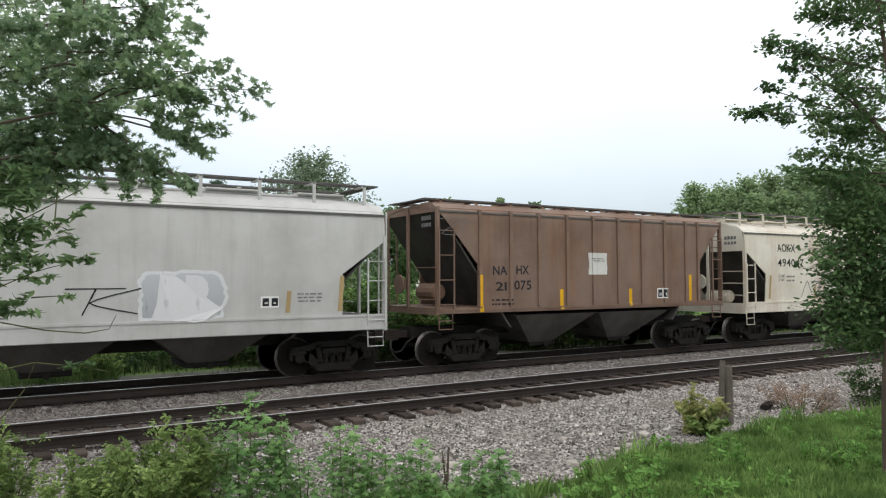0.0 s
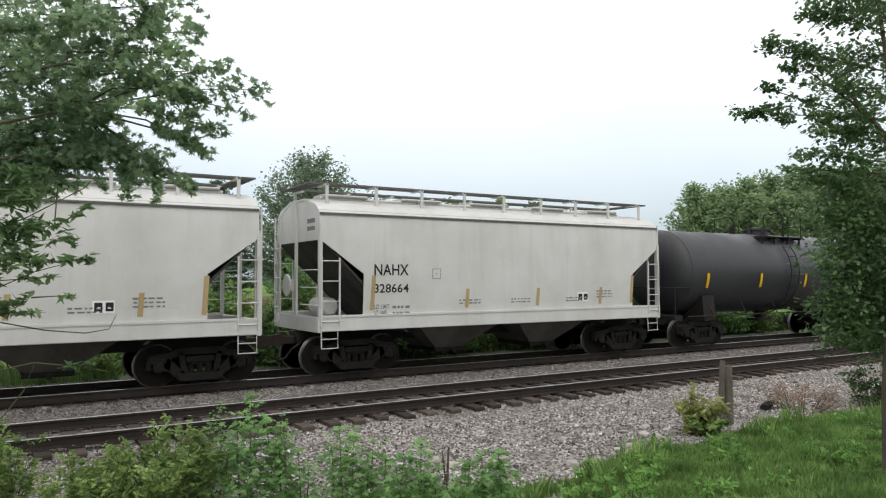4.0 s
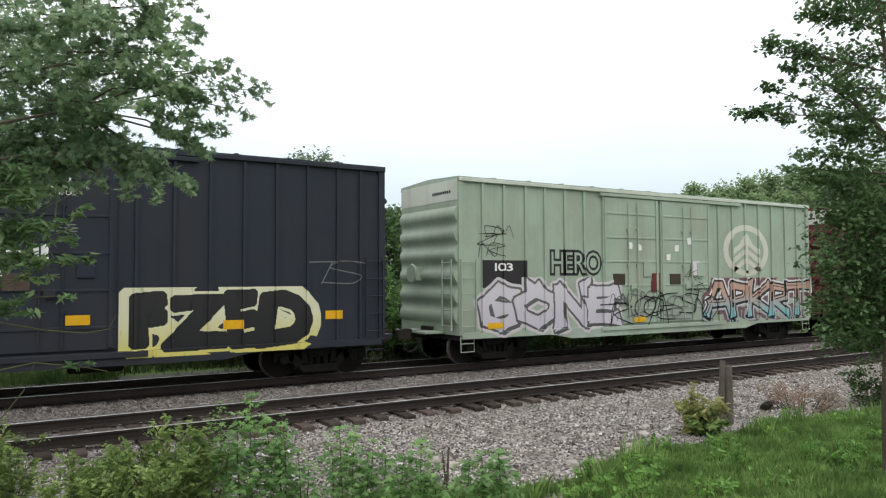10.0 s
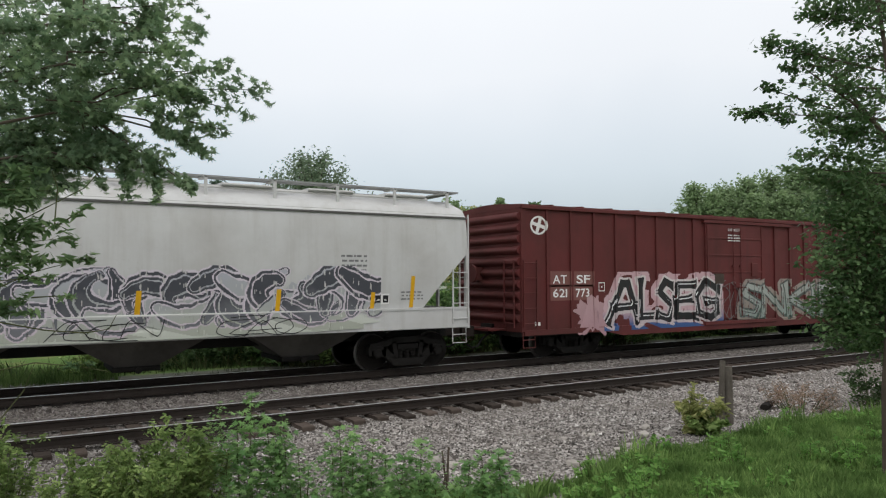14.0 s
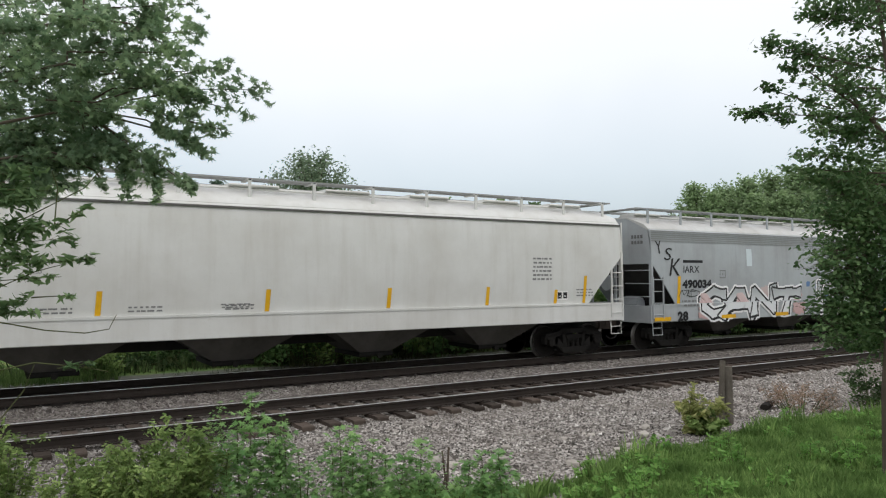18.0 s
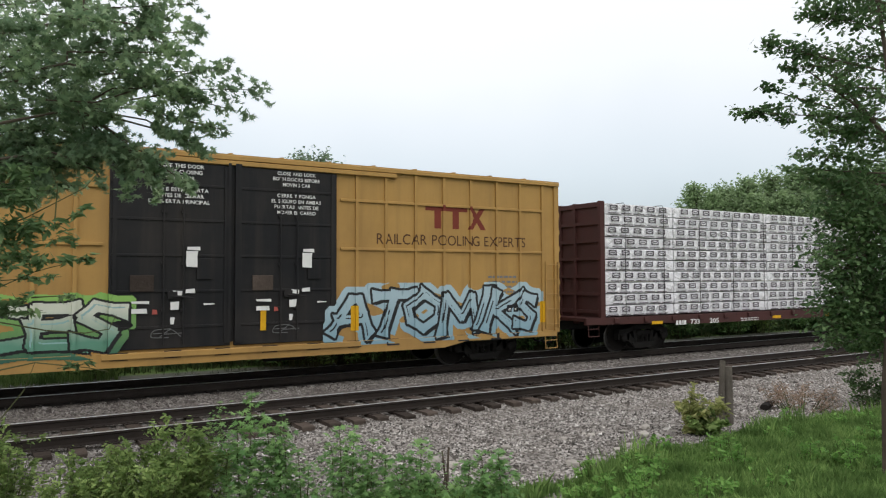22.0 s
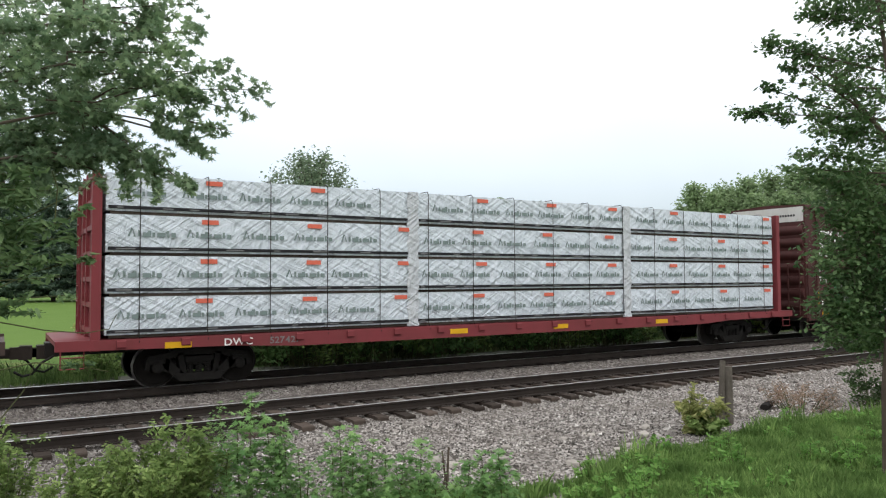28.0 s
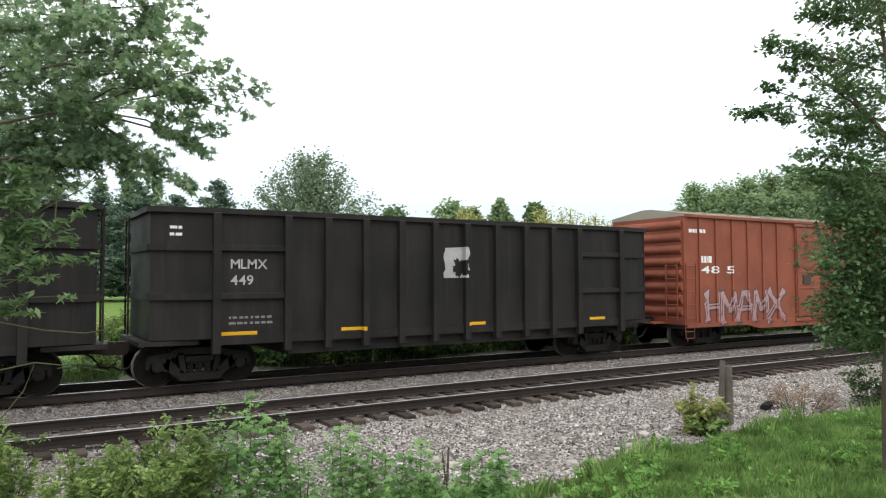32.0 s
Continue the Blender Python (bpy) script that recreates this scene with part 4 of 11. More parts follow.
def hopper(label, left, length, mat, cut, sill=(1.48, 1.10), zsh=4.02, bays=2, roofmat=None, posts=(), seams=(), flutes=0, trim=None, walk=4.73, brackets=9, gearmat=None, bow=0.05, truck=1.7, grating=None):
    """cut: (z, inset) down the end of the side sheet, from the top of the opening to the sill."""
    h2, hw, rise = length / 2, 1.575, min(0.345 if length < 15 else 0.43, walk - zsh - 0.17)
    car = new_car("hopper_car", label, left, length, (-h2 + truck, h2 - truck), couple=0.78)
    trim, gearmat, roofmat = trim or mat, gearmat or trim or mat, roofmat or mat
    grating = grating or (PALEGRATE if length > 15 else GRATING)
    cz, ci = [c[0] for c in cut][::-1], [c[1] for c in cut][::-1]

    def y_of(z):
        return hw - bow * ((z - 2.7) / 1.4) ** 2 - (0.0 if z < zsh - 0.12 else 0.10 * ((z - zsh + 0.12) / 0.12) ** 2)

    levels = sorted({sill[0], *[c[0] for c in cut], *[sill[0] + (zsh - sill[0]) * k / 8 for k in range(9)], zsh - 0.06})

    def inset(z):
        return float(np.interp(z, cz, ci)) if z < cz[-1] else 0.0

    def body(g):
        vs, fs = [], []
        for z in levels:
            i = inset(z)
            for x, d in ((-h2 + i, 0), (h2 - i, 0), (-h2 + i, 0.035), (h2 - i, 0.035)):
                vs.append((x, -(y_of(z) - d), z))
        for k in range(len(levels) - 1):
            a, b = 4 * k, 4 * k + 4
            fs += [(a, a + 1, b + 1, b), (a + 2, b + 2, b + 3, a + 3), (a, b, b + 2, a + 2), (a + 1, a + 3, b + 3, b + 1)]
        g.add(vs, fs + [(0, 2, 3, 1)])

    def end_wall(g):                           # above the opening
        zc = cz[-1]
        g.prism([(-y_of(zc), zc), (y_of(zc), zc), (y_of(zsh), zsh), (0.5, zsh + rise - 0.005), (-0.5, zsh + rise - 0.005), (-y_of(zsh), zsh)], -h2 + 0.005, -h2 + 0.045)

    def roof(g):
        yt = y_of(zsh)
        prof = [(-yt - 0.02, zsh - 0.05), (-yt - 0.02, zsh), (-1.28, zsh + 0.14), (-0.5, zsh + rise), (0.5, zsh + rise), (1.28, zsh + 0.14), (yt + 0.02, zsh), (yt + 0.02, zsh - 0.05), (0.5, zsh + rise - 0.045), (-0.5, zsh + rise - 0.045)]
        g.prism(prof, -h2 - 0.01, h2 + 0.01)
        g.box(-h2 + 0.5, h2 - 0.5, -0.32, 0.32, zsh + rise - 0.015, zsh + rise + 0.10, 0.04)

    key = (length, zsh, cut, sill, bow)
    for r in (0, 180):
        part("side_sheet", made(f"hopper_body {key}", body, 30), mat, car, "", pose(0, 0, 0, 0, 0, r))
        part("end_sheet", made(f"hopper_end {key}", end_wall), mat, car, "", pose(0, 0, 0, 0, 0, r))
    part("roof", made(f"hopper_roof {key}", roof, 30), roofmat, car)

    def slope(g):
        zc = cz[-1] + 0.02
        g.slab([(-h2 + 0.03, zc), (-h2 + 2.35, 1.0), (-h2 + 2.42, 1.0), (-h2 + 0.10, zc)], -hw + 0.07, hw - 0.07)
    for r in (0, 180):
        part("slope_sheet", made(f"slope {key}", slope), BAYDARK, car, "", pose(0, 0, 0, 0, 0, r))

    def sill_geo(g):
        g.box(-h2, h2, -hw - 0.015, -hw + 0.11, sill[1], sill[0] - 0.02, 0.015)
        g.box(-h2, h2, -hw - 0.035, -hw + 0.06, sill[0] - 0.05, sill[0] + 0.004)
    for r in (0, 180):
        part("side_sill", made(f"sill {key}", sill_geo), trim, car, "", pose(0, 0, 0, 0, 0, r))

    # discharge hoppers
    span = (length - 5.0) / bays
    k_bay = span / 2 - 0.06

    def bay(g):
        a, b = k_bay, 0.42
        vs = [(-a, -1.5, 1.32), (a, -1.5, 1.32), (a, 1.5, 1.32), (-a, 1.5, 1.32), (-b, -0.72, 0.46), (b, -0.72, 0.46), (b, 0.72, 0.46), (-b, 0.72, 0.46)]
        g.add(vs, [(0, 1, 5, 4), (1, 2, 6, 5), (2, 3, 7, 6), (3, 0, 4, 7), (4, 5, 6, 7), (0, 3, 2, 1)])

    def gate(g):
        g.box(-0.48, 0.48, -0.80, 0.80, 0.36, 0.47, 0.02)
        g.tube([(0.0, -0.98, 0.40), (0.0, 0.98, 0.40)], 0.03, 6)
        g.lathe([(-1.0, 0.07), (-0.95, 0.07)], 8, "y", (0, 0, 0.40))
    for k in range(bays):
        x = -h2 + 2.5 + span * (k + 0.5)
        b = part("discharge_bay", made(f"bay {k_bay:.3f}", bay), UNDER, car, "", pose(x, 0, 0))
        part("outlet_gate", made("gate", gate), STEELDARK, b)
    # roof walk on brackets
    def walk_geo(g):
        g.box(-h2 - 0.08, h2 + 0.08, -0.035, 0.035, walk - 0.04, walk)

    def cross_geo(g):
        g.box(-h2 - 0.08, -h2 + 0.30, -0.58, 0.58, walk - 0.04, walk - 0.01)
    for y in (-0.98, -0.86, -0.74, -0.62, 0.62, 0.74, 0.86, 0.98):
        part("walk_board", made(f"walk {length} {walk}", walk_geo), grating, car, "steel walkway board", pose(0, y, 0))
    for r in (0, 180):
        part("walk_crossing", made(f"walk_end {length} {walk}", cross_geo), grating, car, "", pose(0, 0, 0, 0, 0, r))

    def bracket(g):
        g.slab([(-0.035, zsh + 0.10), (0.035, zsh + 0.10), (0.035, walk - 0.03), (-0.035, walk - 0.03)], -1.14, -1.09)
        g.box(-0.05, 0.05, -1.14, -0.58, walk - 0.07, walk - 0.035)
    for k in range(brackets):
        x = -h2 + 0.35 + (length - 0.7) * k / (brackets - 1)
        for r in (0, 180):
            part("walk_bracket", made(f"bracket {zsh} {walk}", bracket), trim, car, "", pose(x if r == 0 else -x, 0, 0, 0, 0, r))

    def hatch(g):
        g.box(-0.62, 0.62, -0.36, 0.36, zsh + rise + 0.09, zsh + rise + 0.17, 0.03)
    n_h = max(4, int(length / 2.2))
    for k in range(n_h):
        part("roof_hatch", made(f"hatch {zsh}", hatch), roofmat, car, "", pose(-h2 + 1.2 + (length - 2.4) * k / (n_h - 1), 0, 0))

    # ends: platform, posts, ladders, steps
    def platform(g):
        g.box(-h2 - 0.02, -h2 + 2.3, -hw + 0.06, hw - 0.06, sill[1] + 0.10, sill[1] + 0.16)
        g.box(-h2 - 0.06, -h2 + 0.04, -hw, hw, sill[1] - 0.02, sill[0] - 0.04)

    def corner(g):
        g.box(-h2 - 0.03, -h2 + 0.05, -hw - 0.012, -hw + 0.10, sill[0] - 0.06, cz[-1] + 0.12)

    def corner_far(g):
        g.box(-h2 - 0.03, -h2 + 0.05, hw - 0.10, hw + 0.012, sill[0] - 0.06, cz[-1] + 0.12)
    for r in (0, 180):
        part("end_platform", made(f"platform {key}", platform), trim, car, "", pose(0, 0, 0, 0, 0, r))
        part("corner_post", made(f"corner {key}", corner), trim, car, "", pose(0, 0, 0, 0, 0, r))
        part("corner_post", made(f"corner_far {key}", corner_far), trim, car, "", pose(0, 0, 0, 0, 0, r))
        lm = made(f"ladder {cz[-1]:.2f}", lambda g: ladder_geo(g, cz[-1] - 0.55 - sill[1], 4, 0.46))
        em = made(f"end_ladder {zsh:.2f}", lambda g: ladder_geo(g, zsh - sill[1], 8, 0.42))
        sgn = 1 if r == 0 else -1
        part("side_ladder", lm, trim, car, "", pose(sgn * (-h2 + 0.02), sgn * (-hw - 0.02), sill[1] + 0.12, 0, 0, r))
        part("side_ladder", lm, trim, car, "", pose(sgn * (h2 - 0.48), sgn * (-hw - 0.02), sill[1] + 0.12, 0, 0, r))
        part("end_ladder", em, trim, car, "", pose(sgn * (-h2 - 0.06), sgn * (hw - 0.08), sill[1], 0, 0, -90 + r))
        for x in (-h2 + 0.04, h2 - 0.46):
            part("step", made("stirrup", stirrup_geo), trim, car, "", pose(sgn * x, sgn * (-hw + 0.04), sill[1] + 0.02, 0, 0, r))

    def end_post(g):
        g.box(-h2 - 0.05, -h2 + 0.01, -0.05, 0.05, sill[1] + 0.1, zsh + rise - 0.02, 0.01)

    def grab(g):
        for k in range(3):
            z = sill[0] + 0.25 + 0.42 * k
            g.tube([(-h2 - 0.04, -hw + 0.06, z), (-h2 - 0.12, -hw + 0.06, z), (-h2 - 0.12, -0.55, z), (-h2 - 0.04, -0.55, z)], 0.014, 5)
    def end_print(g):
        for k in range(4):
            g.box(-h2 - 0.004, -h2 + 0.01, -1.2 + k * 0.13, -1.11 + k * 0.13, zsh - 0.30, zsh - 0.19)
            g.box(-h2 - 0.004, -h2 + 0.01, -1.2 + k * 0.13, -1.11 + k * 0.13, zsh - 0.48, zsh - 0.38)
    for r in (0, 180):
        part("end_post", made(f"end_post {key}", end_post), trim, car, "", pose(0, 0, 0, 0, 0, r))
        part("grab_iron", made(f"end_grab {key}", grab), trim, car, "", pose(0, 0, 0, 0, 0, r))
        tagged(part("small_print", made(f"end_print {key}", end_print), GREYPRINT, car, "", pose(0, 0, 0, 0, 0, r)), kind="stuff")

    def brake(g):
        g.lathe([(-0.02, 0.27), (0.02, 0.28)], 16, "x", (-h2 - 0.18, 0.25, 2.2))
        g.box(-h2 - 0.17, -h2 + 0.02, 0.10, 0.40, 2.05, 2.35)

    def reservoir(g):
        g.lathe([(-0.5, 0.19), (-0.45, 0.23), (0.45, 0.23), (0.5, 0.19)], 12, "y", (-h2 + 0.75, 0.1, sill[1] + 0.55))
    part("brake_wheel", made(f"brake {key}", brake), trim, car)
    part("air_reservoir", made(f"reservoir {key}", reservoir), trim, car)

    # outside ribs or weld seams
    if posts:
        def rib(g):
            g.box(-0.05, 0.05, -hw - 0.055, -hw + 0.06, sill[0], zsh - 0.02)
        for x in posts:
            for r in (0, 180):
                part("side_post", made(f"rib {key}", rib), mat, car, "", pose(x, 0, 0, 0, 0, r))
    if seams:
        def seam(g):
            n = 8
            for k in range(n):
                za, zb = sill[0] + (zsh - 0.1 - sill[0]) * k / n, sill[0] + (zsh - 0.1 - sill[0]) * (k + 1) / n
                ya, yb = y_of(za), y_of(zb)
                g.add([(x_, -y_ - d, z_) for z_, y_ in ((za, ya), (zb, yb)) for x_ in (-0.014, 0.014) for d in (-0.01, 0.012)],
                      [(0, 1, 3, 2), (4, 6, 7, 5), (1, 5, 7, 3), (0, 4, 5, 1), (2, 3, 7, 6), (0, 2, 6, 4)])
        for x in seams:
            part("weld_seam", made(f"seam {key}", seam), GRATING, car, "", pose(x, 0, 0))
    if flutes:
        def flute(g):
            g.box(-h2 + 0.02, h2 - 0.02, -0.022, 0.0, -0.012, 0.012)
        for k in range(flutes):
            z = zsh - 0.07 - 0.065 * k
            for r in (0, 180):
                # flutes in grey, not body paint: the relief's shading put into the colour
                part("eave_flute", made(f"flute {length}", flute), PALEGRATE, car, "", pose(0, -y_of(z) if r == 0 else y_of(z), z, 0, 0, r))
    else:
        def eave(g):
            z, y = zsh - 0.09, -y_of(zsh - 0.09)
            g.box(-h2, h2, y - 0.03, y + 0.01, z - 0.03, z + 0.015)
        for r in (0, 180):
            part("eave_angle", made(f"eave {key}", eave), GRATING, car, "", pose(0, 0, 0, 0, 0, r))
    kn = []
    for x in posts:
        kn += [x - 0.055, x - 0.05, x + 0.05, x + 0.055]

    def surface(x, z):
        if z < sill[0]:
            return -hw - 0.036
        out = 0.055 if any(abs(x - p_) <= 0.0505 for p_ in posts) else 0.0
        return -y_of(z) - out
    return car, Side(surface, kn, -h2)


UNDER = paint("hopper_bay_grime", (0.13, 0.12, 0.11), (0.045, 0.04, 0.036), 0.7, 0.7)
# slope sheets: grime plus the deep shade of the end opening, painted in
BAYDARK = paint("slope_sheet_grime_and_shade", (0.075, 0.07, 0.066), (0.03, 0.027, 0.025), 0.7, 0.7)
GRATING = plain("weathered_grating", (0.14, 0.135, 0.13), 0.7, 0.3, 9.0)
PALEGRATE = plain("galvanised_grating_and_flute_shade", (0.33, 0.335, 0.33), 0.6, 0.2, 9.0)
GREYPRINT = plain("small_grey_print", (0.16, 0.16, 0.16), 0.6, 0.2, 7.0)

# -- box cars --
def boxcar(label, left, length, mat, height=5.12, base=0.86, ribs=None, rib_w=0.07, rows=(), doors=(), doormat=None, band=None, roofmat=None, end_ribs=7, trim=None, peak=0.07, rail=None):
    """ribs: x of the outside posts from the left end; rows: heights of horizontal stringers; doors: (x0, x1) of each leaf."""
    h2, hw, proud = length / 2, 1.545, 0.055
    gap = 1.52 if length < 17 else 2.3
    car = new_car("box_car", label, left, length, (-h2 + gap, h2 - gap), couple=1.0)
    trim, roofmat, doormat = trim or mat, roofmat or mat, doormat or mat
    ribs = [x - h2 for x in ribs]
    doors = [(a - h2, b - h2) for a, b in doors]

    def body(g):
        g.box(-h2 + 0.03, h2 - 0.03, -hw, hw, base, height - 0.06)

    def roof(g):
        yo = hw + 0.075
        g.prism([(-yo, height - 0.10), (-yo, height), (-0.2, height + peak), (0.2, height + peak), (yo, height), (yo, height - 0.10)], -h2 - 0.01, h2 + 0.01)
        n = int(length / 1.15)
        for k in range(1, n):
            x = -h2 + length * k / n
            g.prism([(-yo + 0.05, height + 0.004), (-0.2, height + peak + 0.002), (0.2, height + peak + 0.002), (yo - 0.05, height + 0.004), (yo - 0.05, height + 0.035), (0.2, height + peak + 0.035), (-0.2, height + peak + 0.035), (-yo + 0.05, height + 0.035)], x - 0.035, x + 0.035)
    key = (length, height, base, peak)
    part("body", made(f"box_body {key}", body), mat, car)
    part("roof", made(f"box_roof {key}", roof), roofmat, car)

    def eave(g):
        g.box(-h2, h2, -hw - 0.095, -hw - 0.02, height - 0.13, height - 0.03, 0.01)
    for r in (0, 180):
        part("eave_rail", made(f"box_eave {key}", eave), rail or trim, car, "", pose(0, 0, 0, 0, 0, r))

    def rib(g):
        g.prism([(-hw - proud, base + 0.04), (-hw - proud, height - 0.13), (-hw + 0.01, height - 0.13), (-hw + 0.01, base + 0.04)], -rib_w / 2, rib_w / 2)
    for x in ribs:
        part("side_post", made(f"box_rib {key} {rib_w}", rib), trim, car, "", pose(x, 0, 0))
    for x in ribs:
        part("side_post", made(f"box_rib {key} {rib_w}", rib), trim, car, "", pose(x, 0, 0, 0, 0, 180))

    def post(g):
        g.box(-h2, -h2 + 0.16, -hw - proud - 0.004, -hw + 0.02, base, height - 0.1, 0.012)
    for r in (0, 180):
        for m_ in (1, -1):
            part("corner_post", made(f"box_corner {key} {m_}", lambda g: post(g) if m_ == 1 else g.box(h2 - 0.16, h2, -hw - proud - 0.004, -hw + 0.02, base, height - 0.1, 0.012)), trim, car, "", pose(0, 0, 0, 0, 0, r))
    spans = []
    if rows:                                   # stringers between the doors' edges and the corners
        d0, d1 = min(a for a, b in doors), max(b for a, b in doors)
        for z in rows:
            for a, b in ((-h2 + 0.55, d0 - 0.1), (d1 + 0.1, h2 - 0.55)):
                g = Geo()
                g.box(a, b, -hw - 0.05, -hw + 0.01, z - 0.035, z + 0.035, 0.01)
                part("stringer", g, trim, car)

    def sill(g):
        g.slab([(-h2 + 0.1, base + 0.05), (h2 - 0.1, base + 0.05), (h2 - 0.1, base - 0.10), (h2 - 3.2, base - 0.10), (h2 - 3.9, base - 0.24), (-h2 + 3.9, base - 0.24), (-h2 + 3.2, base - 0.10), (-h2 + 0.1, base - 0.10)], -hw - 0.062, -hw + 0.03)
    for r in (0, 180):
        part("side_sill", made(f"box_sill {key}", sill), trim, car, "", pose(0, 0, 0, 0, 0, r))

    g = Geo()
    g.box(-h2 + 0.05, h2 - 0.05, -hw + 0.05, hw - 0.05, base - 0.14, base + 0.02)
    part("floor_frame", g, BLACK, car)

    # doors with their rails, bars and locks
    dy = -hw - proud - 0.012
    if doors:
        d0, d1 = min(a for a, b in doors), max(b for a, b in doors)
        for z, t in ((height - 0.20, 0.05), (base - 0.02, 0.06)):
            g = Geo()
            g.box(d0 - 0.1, d1 + (1.6 if z > 3 else 0.6), -hw - 0.115, -hw + 0.01, z - t, z + t, 0.01)
            part("door_rail", g, trim, car)
    for a, b in doors:
        def leaf(g):
            g.box(a + 0.02, b - 0.02, dy, -hw + 0.02, base + 0.10, height - 0.26, 0.012)
        d = part("door", made(f"leaf {a:.2f} {b:.2f} {key}", leaf), doormat, car)
        for k, z in enumerate(np.linspace(base + 0.55, height - 0.75, 5)):
            g = Geo()
            g.box(a + 0.04, b - 0.04, dy - 0.022, dy + 0.005, z - 0.03, z + 0.03, 0.008)
            part("door_rib", g, doormat, d)
        for x in ((a + b) / 2 - 0.18, (a + b) / 2 + 0.22):
            g = Geo()
            g.tube([(x, dy - 0.05, base + 0.18), (x, dy - 0.05, height - 0.4)], 0.018, 6)
            for z in (base + 0.9, base + 1.9, base + 3.0):
                g.box(x - 0.05, x + 0.05, dy - 0.06, dy, z - 0.03, z + 0.03)
            part("lock_bar", g, doormat, d)
        g = Geo()
        g.box((a + b) / 2 - 0.10, (a + b) / 2 + 0.10, dy - 0.075, dy, base + 1.15, base + 1.30)
        g.tube([((a + b) / 2 - 0.02, dy - 0.09, base + 1.2), ((a + b) / 2 + 0.42, dy - 0.09, base + 1.16)], 0.015, 5)
        part("door_handle", g, doormat, d)
        for bx, bz, bw, bh, bm_, nm in ((a + 0.42, base + 1.30, 0.46, 0.34, TIEWOOD, "tack_board"), (b - 0.75, base + 1.55, 0.32, 0.46, doormat, "lock_box")):
            g = Geo()
            g.box(bx, bx + bw, dy - 0.045, dy + 0.004, bz, bz + bh, 0.008)
            part(nm, g, bm_, d)
        for x in (a + 0.12, b - 0.12):
            g = Geo()
            g.box(x - 0.045, x + 0.045, dy - 0.03, dy + 0.004, base + 0.14, height - 0.30, 0.01)
            part("door_stile", g, doormat, d)

    # pressed ends
    def end(g):
        lo, hi = base + 0.22, height - (0.72 if band else 0.18)
        prof = [(-h2 + 0.06, height - 0.08), (-h2 - 0.004, height - 0.08), (-h2 - 0.004, hi)]
        for k in range(end_ribs):
            z1, dz = hi - (hi - lo) * k / end_ribs, (hi - lo) / end_ribs
            prof += [(-h2 - 0.105 * math.sin(math.pi * q) ** 0.8, z1 - dz * (0.12 + 0.76 * q)) for q in (0.0, 0.2, 0.4, 0.6, 0.8, 1.0)]
        prof += [(-h2 - 0.004, lo), (-h2 - 0.004, base), (-h2 + 0.06, base)]
        g.slab(prof, -hw + 0.02, hw - 0.02)
    for r in (0, 180):
        part("pressed_end", made(f"box_end {key} {end_ribs} {bool(band)}", end, 40), trim, car, "", pose(0, 0, 0, 0, 0, r))
        if band:
            g = Geo()
            g.box(-h2 - 0.012, -h2 + 0.03, -hw + 0.01, hw - 0.01, height - 0.62, height - 0.06)
            part("end_panel", g, band, car, "pale painted panel with small print", pose(0, 0, 0, 0, 0, r))
            g = Geo()
            for k in range(9):
                g.box(-h2 - 0.018, -h2, -1.2 + k * 0.11, -1.13 + k * 0.11, height - 0.42, height - 0.34)
            part("small_print", g, INK, car, "", pose(0, 0, 0, 0, 0, r))
        sgn = 1 if r == 0 else -1
        lm = made("box_ladder", lambda g: ladder_geo(g, 1.9, 5, 0.46))
        part("side_ladder", lm, trim, car, "", pose(sgn * (-h2 + 0.05), sgn * (-hw - 0.085), base + 0.12, 0, 0, r))
        part("side_ladder", lm, trim, car, "", pose(sgn * (h2 - 0.52), sgn * (-hw - 0.085), base + 0.12, 0, 0, r))
        part("end_ladder", lm, trim, car, "", pose(sgn * (-h2 - 0.12), sgn * (-hw + 0.60), base + 0.12, 0, 0, -90 + r))
        for x in (-h2 + 0.06, h2 - 0.50):
            part("step", made("stirrup", stirrup_geo), trim, car, "", pose(sgn * x, sgn * (-hw - 0.02), base - 0.02, 0, 0, r))
        g = Geo()
        g.box(-h2 - 0.62, -h2 + 0.02, -0.85, 0.85, base + 0.02, base + 0.07)
        part("end_platform", g, trim, car, "", pose(0, 0, 0, 0, 0, r))

    def brake(g):
        g.lathe([(-0.02, 0.26), (0.02, 0.28)], 16, "x", (-h2 - 0.30, 0.45, 2.5))
        g.box(-h2 - 0.28, -h2 + 0.02, 0.30, 0.60, 2.3, 2.7)
    part("brake_wheel", made(f"box_brake {key}", brake), trim, car)

    def reservoir(g):
        g.lathe([(-0.55, 0.17), (-0.5, 0.21), (0.5, 0.21), (0.55, 0.17)], 12, "x", (1.6, -0.55, 0.58))

    def brake_cylinder(g):
        g.lathe([(-0.2, 0.12), (0.2, 0.12)], 10, "x", (3.2, -0.62, 0.62))
    part("air_reservoir", made("box_reservoir", reservoir), BLACK, car)
    part("brake_cylinder", made("box_cylinder", brake_cylinder), BLACK, car)
    kn, hwid = [], rib_w / 2
    for x in ribs:
        kn += [x - hwid - 0.004, x - hwid, x + hwid, x + hwid + 0.004]
    for a, b in doors:
        kn += [a + 0.018, a + 0.022, b - 0.022, b - 0.018]

    def surface(x, z):
        if z < base + 0.05:
            return -hw - 0.064
        if any(a + 0.02 <= x <= b - 0.02 for a, b in doors):
            return dy - 0.024
        if x < -h2 + 0.162 or x > h2 - 0.162:
            return -hw - proud - 0.006
        return -hw - (proud if any(abs(x - p_) <= hwid + 0.0005 for p_ in ribs) else 0.0)
    return car, Side(surface, kn + [-h2 + 0.16, -h2 + 0.164, h2 - 0.164, h2 - 0.16], -h2)


